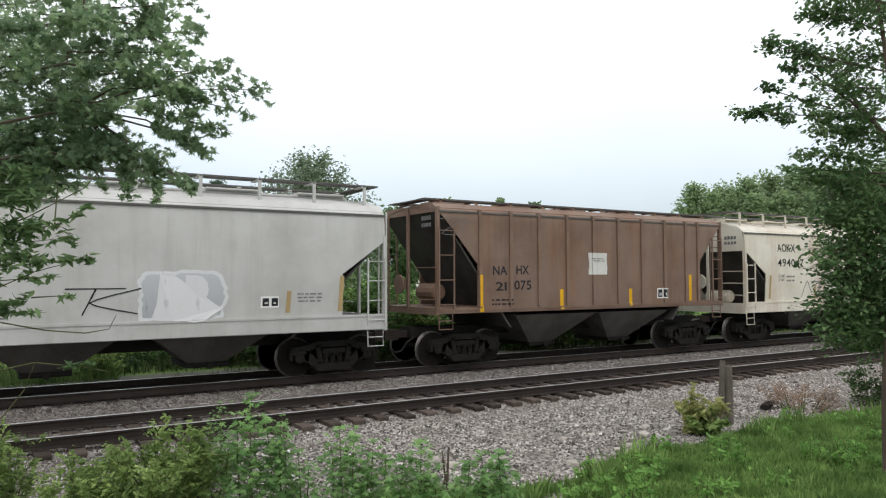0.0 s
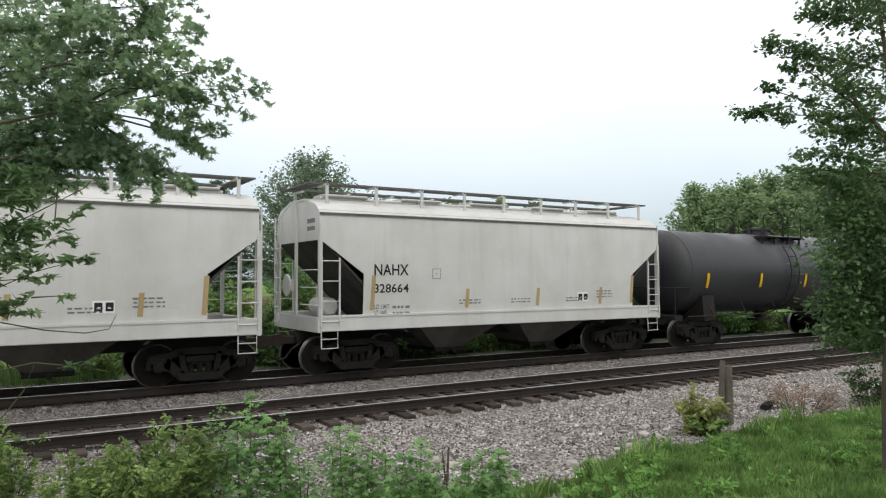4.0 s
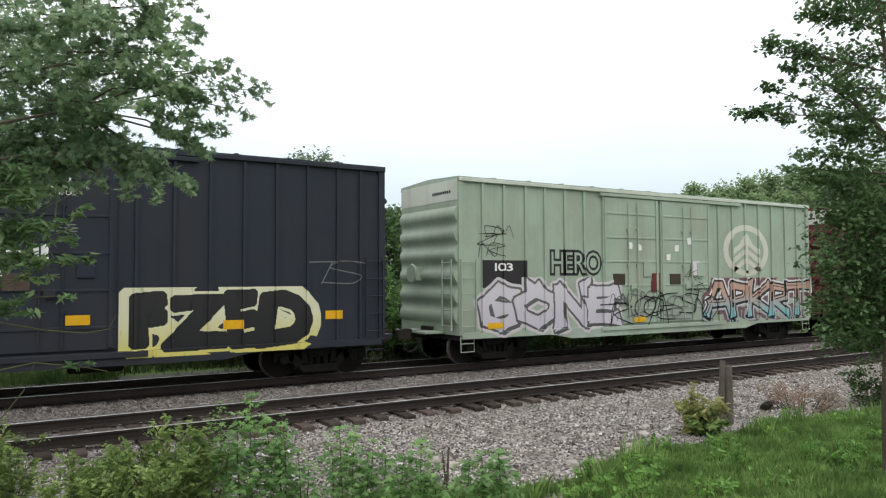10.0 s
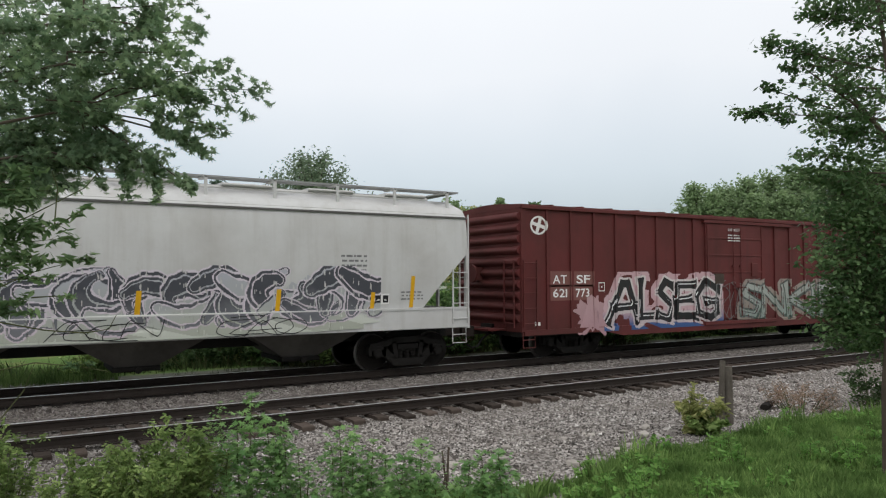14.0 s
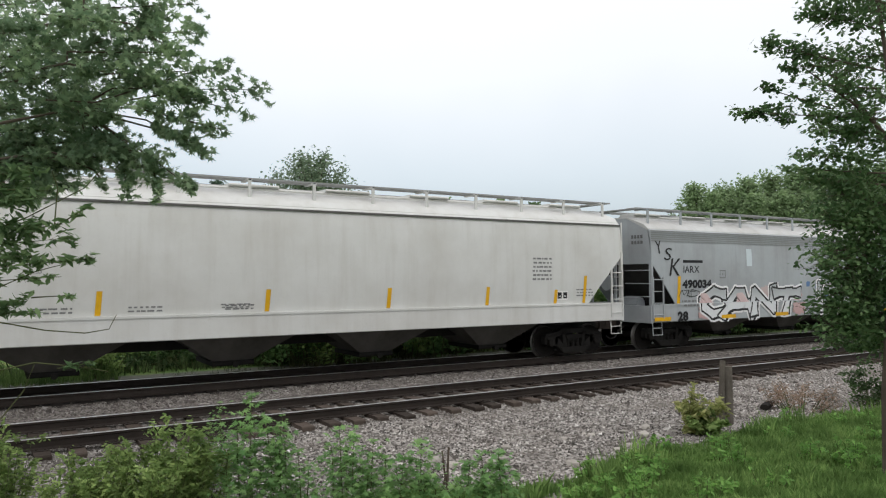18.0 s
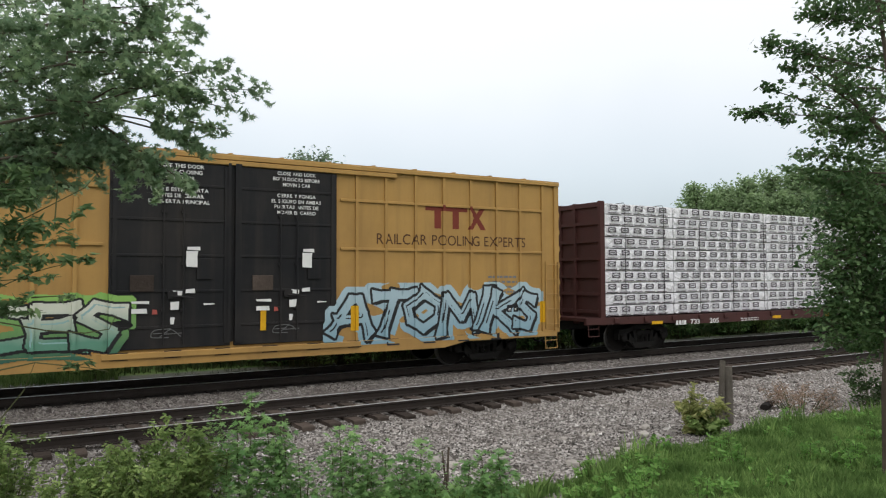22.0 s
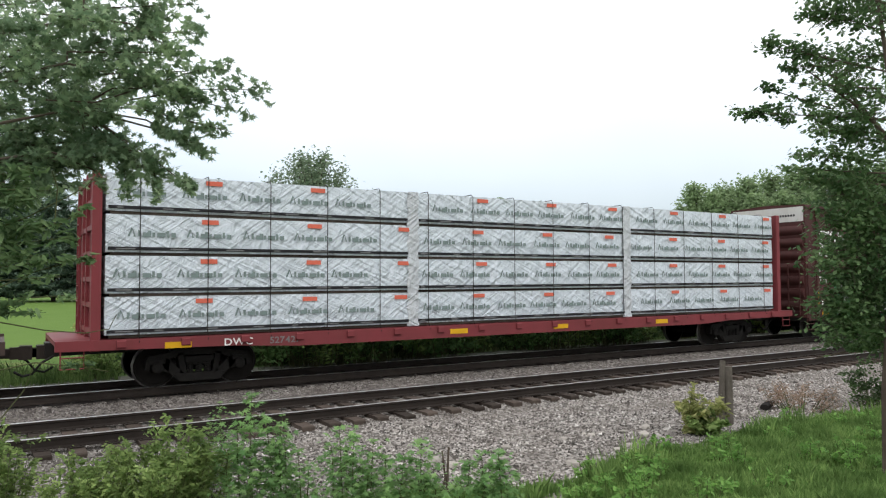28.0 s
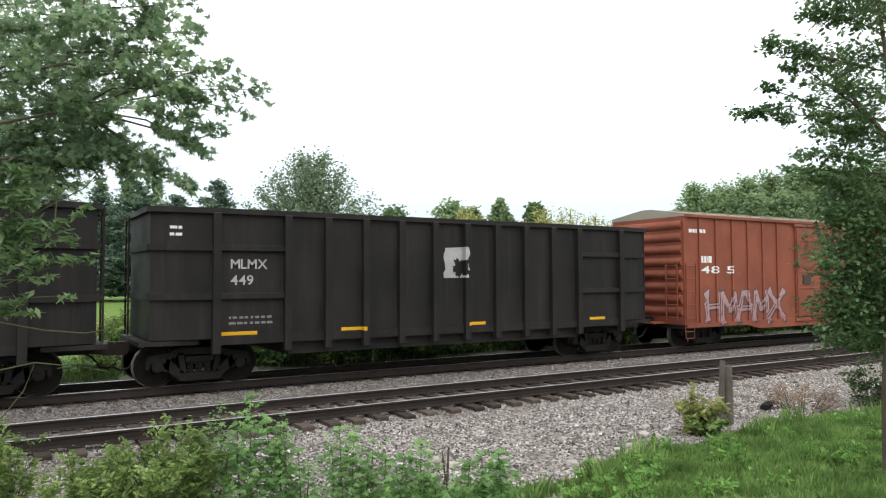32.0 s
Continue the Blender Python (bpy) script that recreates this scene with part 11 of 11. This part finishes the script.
# -- trees beyond the line --
def far_tree(name, label, x, y, height, radius, leaf, seed, low=0.18, count=2600, size=0.8, shape=CLUMP, spread=0.9, trunk_r=0.35, lean=0.0, squash=1.0, limbs=26, loose=0.15):
    rng = np.random.default_rng(seed)
    z = float(ground_height(np.array(x), np.array(y)))
    ob = thing(name, label, "tree", at=pose(x, y, z))
    g = Geo()
    g.tube([(0, 0, 0), (0.05, 0, height * 0.3), (lean, 0, height * 0.62), (lean, 0, height * 0.9)], trunk_r, 9, trunk_r * 0.15)
    part("trunk", g, BARK, ob)
    cs = []
    n_l = limbs
    lg = Geo()
    for k in range(n_l):
        t = low + (1 - low) * (k + rng.random()) / n_l
        prof = math.sin(math.pi * min(0.97, 0.20 + 0.80 * (t - low) / (1 - low)) ** 0.9) ** 0.7
        a = k * 2.4 + rng.uniform(-0.4, 0.4)
        rr = radius * prof * rng.uniform(0.75, 1.12) * squash
        tip = np.array([rr * math.cos(a) + lean * t, rr * math.sin(a), height * min(1.0, t + 0.06 * rng.random())])
        root = np.array([lean * t, 0, height * max(0.1, t - 0.18 * spread)])
        lg.tube([tuple(root), tuple((root + tip) / 2 + np.array([0, 0, 0.04 * height])), tuple(tip)], trunk_r * 0.28, 5, 0.03)
        m = max(6, int(count / n_l))
        tt = rng.uniform(0.35, 1.05, m)[:, None]
        c = root + (tip - root) * tt + rng.normal(0, 1, (m, 3)) * np.array([1, 1, 0.8]) * radius * loose
        cs.append(c)
    tagged(part("limb", lg, BARK, ob), kind="stuff")
    V, F = leaf_cloud(rng, np.concatenate(cs), size, shape, 0.9, 0.3, 0.25, 0.5)
    arrays_object("crown", V, F, leaf, "", "", "stuff", ob)
    return ob


def pine(x, y, height, radius, seed, lab):
    """White pine: whorls of level limbs that carry soft plumes, with gaps between the tiers."""
    rng = np.random.default_rng(seed)
    z = float(ground_height(np.array(x), np.array(y)))
    ob = thing("pine_tree", lab, "tree", "row of pines", at=pose(x, y, z))
    g = Geo()
    g.tube([(0, 0, 0), (0.1, 0, height * 0.5), (0, 0, height * 0.98)], 0.30, 8, 0.03)
    part("trunk", g, BARK, ob)
    lg, cs, al = Geo(), [], []
    levels = int(height / 0.85)
    for i in range(levels):
        t = 0.07 + 0.92 * i / (levels - 1)
        for k in range(7 if t < 0.8 else 5):
            a = k * 6.283 / 7 + i * 1.1 + rng.uniform(-0.35, 0.35)
            ln = radius * (1 - t ** 1.5) ** 0.8 * rng.uniform(0.65, 1.25) + 0.35
            root = np.array([0, 0, height * t - 0.3])
            tip = root + np.array([ln * math.cos(a), ln * math.sin(a), ln * (0.06 + 0.5 * t) + rng.uniform(-0.2, 0.3)])
            lg.tube([tuple(root), tuple((root * 0.5 + tip * 0.5) - np.array([0, 0, 0.08 * ln])), tuple(tip)], 0.05, 4, 0.015)
            for _ in range(max(5, int(ln * 5.5))):       # plumes
                u = rng.uniform(0.12, 1.0) ** 0.8
                c = root + (tip - root) * u + rng.normal(0, 1, 3) * np.array([0.3, 0.3, 0.06]) * (0.3 + 0.25 * ln * u)
                m = 10
                cs.append(c + rng.normal(0, 1, (m, 3)) * np.array([0.34, 0.34, 0.14]))
                d = np.array([math.cos(a), math.sin(a), 0.7])
                al.append(np.repeat(d[None], m, 0))
    tagged(part("limb", lg, BARK, ob), kind="stuff")
    V, F = leaf_cloud(rng, np.concatenate(cs), 0.38, TUFT * np.array([0.5, 1.2]), 0.7, -0.3, 0.2, 0.5, np.concatenate(al))
    arrays_object("crown", V, F, NEEDLE, "", "", "stuff", ob)


def shrub(x, y, h, r_, leaf, seed, lab="dense green shrub beyond the lane", name="shrub", size=0.2, n=26, per=110, shape=OVAL):
    p = Plant(seed, False)
    z = float(ground_height(np.array(x), np.array(y)))
    for k in range(n):
        a, q = p.rng.uniform(0, 2 * np.pi), r_ * math.sqrt(p.rng.random())
        p.bough((x + 0.5 * q * math.cos(a), y + 0.5 * q * math.sin(a), z), (x + q * math.cos(a), y + q * math.sin(a) * 0.6, z + h * (1 - 0.4 * (q / r_) ** 2) * p.rng.uniform(0.75, 1.05)), h * 0.22, per, 0.02, 0.0, 0.8, 0.1)
    p.finish(name, lab, "shrub", (x, y, z), leaf, size, shape, STEM, None, "shrubs behind the line", 0.3, 0.8, "stem")


def beyond():
    for k, (x, y, h, r_) in enumerate(((24.9, 97.5, 16.0, 4.7), (16.2, 106.4, 16.5, 6.2), (21.8, 108.8, 15.0, 5.2), (12.1, 113.6, 16.0, 5.5), (6.7, 113.3, 15.3, 6.0), (1.7, 114.1, 15.8, 6.0), (-3.4, 114.9, 15.9, 6.0))):
        pine(x, y, h, r_, 60 + k, "dark green white pine at the edge of the lawn")
    far_tree("shade_tree", "large silvery-green shade tree on the lawn", 36.3, 93.2, 19.6, 9.4, LEAF_BIG, 71, 0.09, 32000, 0.36, OVAL * np.array([1.5, 1.1]), spread=2.6, limbs=150, loose=0.06)
    far_tree("shade_tree", "dense dark green shade tree by a house", 53.5, 101.7, 13.9, 4.9, LEAF_DARK, 72, 0.10, 9000, 0.5, OVAL * np.array([1.6, 1.1]), spread=2.2, limbs=80, loose=0.10)
    for k, (x, y, h, r_, low) in enumerate(((115, 182, 25.8, 7.2, 0.40), (110, 185, 20.0, 5.5, 0.20), (123, 183, 23.8, 5.0, 0.45), (130, 178, 26.7, 3.6, 0.50), (134, 178, 20.5, 3.2, 0.45), (136, 169, 25.0, 4.6, 0.45), (131, 184, 19.4, 4.0, 0.30), (130, 167, 18.3, 5.0, 0.20), (150, 142, 16.0, 6.5, 0.12), (158, 144, 13.9, 6.0, 0.12), (151, 131, 10.9, 5.0, 0.12), (150, 178, 12.6, 9.0, 0.12), (163, 170, 12.6, 9.0, 0.12), (135, 193, 11.9, 9.0, 0.12), (114, 200, 11.7, 9.0, 0.12), (143, 188, 12.8, 9.0, 0.12), (159, 178, 12.4, 9.0, 0.12), (165, 163, 12.4, 8.0, 0.12))):
        far_tree("distant_tree", "tall dark tree on the skyline", x, y, h, r_, LEAF_DARK if k % 3 else LEAF_FAR, 80 + k, low, 2600, 0.9, TUFT, limbs=40, loose=0.12)
    far_tree("yellowing_tree", "young tree with yellow-green leaves", 46.8, 71.1, 10.9, 3.3, LEAF_AUTUMN, 95, 0.12, 6500, 0.26, OVAL * np.array([1.6, 1.1]), spread=2.4, trunk_r=0.12, limbs=90, loose=0.12)
    for k, (x, y, h, r_, m_) in enumerate(((49.4, 63.6, 9.1, 2.6, LEAF_RUSSET), (50.0, 60.9, 10.3, 3.0, LEAF_AUTUMN), (52.3, 59.5, 10.3, 3.3, LEAF_AUTUMN), (54.6, 58.0, 9.5, 3.2, LEAF_AUTUMN), (57.4, 57.5, 9.0, 2.8, LEAF_AUTUMN), (59.6, 57.3, 6.3, 2.2, LEAF_RUSSET), (52.6, 61.7, 8.7, 2.6, LEAF_RUSSET))):
        far_tree("yellowing_tree", "tree turning yellow and russet", x, y, h, r_, m_, 100 + k, 0.10, 4600, 0.24, OVAL * np.array([1.4, 1.1]), spread=3.2, trunk_r=0.11, limbs=44, loose=0.10)
    for k, (x, y, h, r_) in enumerate(((135.5, 110.6, 23.7, 7.0), (147.3, 111.5, 24.6, 7.5), (134.6, 105.3, 21.4, 5.0), (146.5, 104.9, 25.4, 7.5), (155.2, 104.3, 27.0, 8.0), (156.5, 98.8, 27.6, 8.0), (160.0, 94.3, 27.7, 8.5), (165.4, 91.0, 27.9, 9.0), (170.9, 87.6, 28.3, 9.0), (177.4, 83.6, 27.7, 9.0), (142.8, 100.2, 20.8, 6.0), (148.1, 96.9, 21.4, 7.0), (151.5, 92.5, 21.2, 7.0))):
        far_tree("wood_tree", "tall leafy tree in the wood behind the houses", x, y, h, r_, LEAF_FAR, 110 + k, 0.06, 10500, 0.50, TUFT, squash=1.0, limbs=70, loose=0.11)
    for k, (x, y, h, r_) in enumerate(((4.4, 26.1, 2.01, 1.1), (5.0, 25.1, 2.44, 1.3), (5.9, 25.2, 2.39, 1.3), (6.7, 25.2, 2.33, 1.2), (7.7, 22.3, 1.97, 1.0), (8.3, 21.9, 2.87, 1.4), (8.9, 21.5, 2.97, 1.5), (9.8, 21.6, 2.83, 1.4), (10.7, 21.6, 2.59, 1.1), (11.9, 22.1, 2.19, 1.3), (12.9, 22.0, 2.08, 1.2), (14.2, 22.4, 2.42, 1.0), (15.1, 22.5, 2.25, 0.9), (17.2, 22.3, 1.79, 1.0), (18.0, 21.8, 2.49, 1.2), (19.2, 21.7, 2.60, 1.4), (20.4, 21.5, 2.52, 1.3), (21.5, 21.4, 2.38, 1.1), (23.4, 22.1, 1.93, 0.8), (26.4, 22.5, 2.33, 0.9), (30.1, 22.6, 1.95, 1.2), (32.1, 22.5, 1.79, 1.0), (36.2, 22.4, 1.88, 1.4), (37.5, 21.6, 2.17, 1.5), (3.8, 26.5, 1.63, 0.8))):
        shrub(x, y, h * 1.12, r_, LEAF_SHRUB if k % 3 else LEAF_BUSH, 130 + k, size=0.15, n=30, per=120, shape=POINTED * np.array([1.5, 1.0]))
    rnd = random.Random(55)
    for k in range(38):                        # scrub along the gravel strip
        x = 4.2 + 0.95 * k + rnd.uniform(-0.4, 0.4)
        shrub(x, 22.9 + rnd.uniform(-0.3, 0.8), rnd.uniform(0.7, 1.2), rnd.uniform(0.9, 1.4), LEAF_SCRUB, 180 + k, "dark green scrub beside the gravel strip", "shrub", 0.15, 18, 60)
    shrub(2.4, 22.4, 1.05, 1.0, LEAF_BUSH, 159, "bright green leafy bush beside the gravel strip", "shrub", 0.16, 24, 70, POINTED)
    shrub(9.0, 29.7, 2.47, 1.2, DRY, 160, "tan dried reeds beyond the shrubs", "reeds", 0.24, 24, 60, BLADE)
    shrub(9.9, 30.3, 2.36, 1.0, DRY, 162, "tan dried reeds beyond the shrubs", "reeds", 0.24, 24, 60, BLADE)
    shrub(7.4, 24.8, 2.13, 0.9, LEAF_YELLOWING, 161, "yellowing tall weeds among the shrubs", "weed_clump", 0.24, 24, 60, BLADE)
    shrub(7.8, 24.6, 2.06, 0.7, LEAF_YELLOWING, 163, "yellowing tall weeds among the shrubs", "weed_clump", 0.24, 24, 60, BLADE)
    shrub(3.7, 33.0, 1.53, 1.0, LEAF_YELLOWING, 164, "yellowing tall weeds among the shrubs", "weed_clump", 0.24, 24, 60, BLADE)


# -- houses beyond the lawn --
def house(label, x, y, turn, w, d, wall_h, roof_h, wallmat, roofmat, windows=(), doors=(), name="house", cap=0.35, category="house"):
    z = float(ground_height(np.array(x), np.array(y)))
    ob = thing(name, label, category, at=pose(x, y, z, 0, 0, turn))
    g = Geo()
    g.prism([(-d / 2, 0), (d / 2, 0), (d / 2, wall_h), (0, wall_h + roof_h - 0.05), (-d / 2, wall_h)], -w / 2, w / 2)
    part("wall", g, wallmat, ob)
    for s in (-1, 1):
        g = Geo()
        e = cap
        k = roof_h / (d / 2)
        g.prism([(0, wall_h + roof_h), (s * (d / 2 + e), wall_h - e * k), (s * (d / 2 + e), wall_h - e * k + 0.14), (0, wall_h + roof_h + 0.14)], -w / 2 - e, w / 2 + e)
        part("roof", g, roofmat, ob)
    glass = plain("dark_window_glass", (0.03, 0.035, 0.04), 0.12, 0.2, 3.0, spec=0.6)
    trimm = plain("white_trim", (0.72, 0.72, 0.70), 0.6, 0.08)
    for (u, zz, ww, hh, side_) in windows:
        f = Geo()
        if side_ == "front":
            f.box(u - ww / 2 - 0.08, u + ww / 2 + 0.08, -d / 2 - 0.06, -d / 2 + 0.02, zz - 0.08, zz + hh + 0.08)
            q = Geo().box(u - ww / 2, u + ww / 2, -d / 2 - 0.075, -d / 2, zz, zz + hh)
        else:
            f.box(-w / 2 - 0.06, -w / 2 + 0.02, u - ww / 2 - 0.08, u + ww / 2 + 0.08, zz - 0.08, zz + hh + 0.08)
            q = Geo().box(-w / 2 - 0.075, -w / 2, u - ww / 2, u + ww / 2, zz, zz + hh)
        wn_ = part("window", f, trimm, ob)
        part("pane", q, glass, wn_)
    for (u, ww, hh, m_, side_) in doors:
        g = Geo()
        if side_ == "front":
            g.box(u - ww / 2, u + ww / 2, -d / 2 - 0.05, -d / 2 + 0.02, 0.05, hh)
        else:
            g.box(-w / 2 - 0.05, -w / 2 + 0.02, u - ww / 2, u + ww / 2, 0.05, hh)
        part("door", g, m_, ob)
    return ob


def village():
    white = plain("white_siding", (0.72, 0.72, 0.70), 0.6, 0.08, 2.0)
    beige = plain("beige_siding", (0.50, 0.45, 0.36), 0.7, 0.1, 2.0)
    brown = plain("brown_boards", (0.26, 0.15, 0.095), 0.8, 0.2, 2.0)
    grey = plain("grey_shingles", (0.30, 0.30, 0.30), 0.85, 0.2, 3.0)
    dark = plain("dark_shingles", (0.13, 0.13, 0.135), 0.85, 0.2, 3.0)
    tan = plain("tan_shingles", (0.30, 0.25, 0.19), 0.85, 0.2, 3.0)
    redroof = plain("red_metal_roof", (0.33, 0.085, 0.095), 0.5, 0.12, 2.0)
    darkdoor = plain("dark_opening", (0.03, 0.03, 0.03), 0.8)
    house("white single-storey house with a brown-grey roof", 91.5, 162, -22, 17, 8, 3.0, 2.3, white, tan, ((-5, 1.1, 1.4, 1.2, "front"), (-1.5, 1.1, 1.6, 1.2, "front"), (5.6, 1.1, 1.2, 1.2, "front")), ((2.3, 1.0, 2.1, darkdoor, "front"),))
    house("small white gabled outbuilding", 90.0, 119.5, 52, 9, 6.6, 3.0, 2.2, white, white, (), ((0.0, 1.6, 2.2, darkdoor, "side"), (-2.0, 1.4, 1.6, darkdoor, "front")), "outbuilding", category="outbuilding")
    house("small shed with a tan roof", 95.5, 139, -30, 8, 6, 2.4, 1.7, white, tan, ((0.5, 1.0, 1.0, 1.0, "front"),), (), "outbuilding", category="outbuilding")
    house("brown barn with a red metal roof", 104.5, 94.5, -40, 9.0, 6.5, 3.4, 1.1, brown, redroof, (), ((1.6, 3.6, 2.6, darkdoor, "front"),), "barn", category="barn")
    house("white house with a grey gabled roof", 116.5, 102.5, 50, 13, 9, 3.4, 3.2, white, grey, ((-1.6, 1.2, 1.2, 1.3, "side"), (1.8, 1.2, 1.2, 1.3, "side"), (-2.0, 1.2, 1.3, 1.2, "front")), ((2.5, 2.6, 2.3, darkdoor, "front"),))
    house("long white house wing with a grey roof", 124.5, 99.0, -38, 13, 8, 3.2, 2.8, white, grey, ((-3, 1.2, 1.3, 1.2, "front"), (1, 1.2, 1.3, 1.2, "front")))
    house("beige garage with a dark grey roof", 114.4, 81.0, -38, 10.0, 7.5, 3.0, 1.6, beige, dark, (), ((3.2, 2.8, 2.3, plain("pale_garage_door", (0.6, 0.57, 0.5), 0.6), "front"),), "garage", category="garage")
    house("white house with a dark roof", 124.0, 76.6, -34, 10.5, 8, 3.2, 2.6, white, dark, ((-3.2, 1.2, 1.1, 1.2, "front"), (2.5, 1.2, 1.1, 1.2, "front"), (0.5, 1.2, 1.0, 1.2, "side")), ((0.0, 1.0, 2.1, plain("blue_door", (0.07, 0.12, 0.3), 0.5), "front"),))
    house("white house half hidden by trees", 128, 66.0, -34, 12, 8, 3.0, 2.4, white, grey, ((-2, 1.2, 1.3, 1.2, "front"), (2, 1.2, 1.3, 1.2, "front")))
    pole = thing("utility_pole", "grey wooden utility pole with a crossarm", "utility pole", at=pose(122.5, 83.5, -0.55))
    g = Geo()
    g.tube([(0, 0, 0), (0, 0, 10.5)], 0.16, 8, 0.11)
    part("pole", g, BARK, pole)
    g = Geo()
    g.box(-1.2, 1.2, -0.08, 0.08, 9.6, 9.8)
    part("crossarm", g, BARK, pole, "", pose(0, 0, 0, 0, 0, -35))
    g = Geo()
    g.lathe([(8.2, 0.22), (9.0, 0.22)], 10, "z", (-0.35, 0.0, 0))
    part("transformer", g, plain("pale_grey_metal", (0.5, 0.5, 0.5), 0.5), pole)
    for k in range(2):
        g = Geo()
        g.tube([(122.5 + q, 83.5 - q * 0.72, 9.2 + 0.12 * k - 0.55 - 0.004 * q * (40 - q)) for q in np.linspace(0, 40, 9)], 0.02, 4)
        w_ = new("power_line", g.mesh("power_line"))
        w_.data.materials.append(BLACK)
        tagged(w_, "thin dark overhead power line", "power line")
    shrub(100.5, 73.0, 2.6, 3.4, leafmat("orange_brush", (0.13, 0.085, 0.035), (0.21, 0.145, 0.065)), 170, "pile of orange-brown cut brush on the lawn", "brush_pile", 0.5, 24, 60, CLUMP)
    shrub(104.0, 88.0, 3.4, 3.2, LEAF_DARK, 171, "dark green bush beside the barn", "shrub", 0.6, 24, 60, CLUMP)


foreground()
grasses()
beyond()
village()


# ---- what moves: the whole train rolls off towards smaller x ----
def rolled(t):
    return 20.2012 * t - 0.01778173 * t * t - 0.000121178 * t ** 3


def motions():
    for ob, s in TRAIN:
        walk(ob, [(float(t), pose(s - rolled(t), FAR_Y, 0)) for t in range(0, 33)])
    turned = {}
    for w in WHEELSETS:
        x = round(w.location.x, 3)
        if x not in turned:
            walk(w, [(k / FPS, pose(x, 0, WHEEL_R, 0, -math.degrees(rolled(k / FPS) / WHEEL_R), 0)) for k in range(0, 32 * FPS + 1)])
            turned[x] = w.animation_data
        else:
            a = w.animation_data_create()
            w.rotation_mode = "QUATERNION"
            a.action, a.action_slot = turned[x].action, turned[x].action_slot


motions()
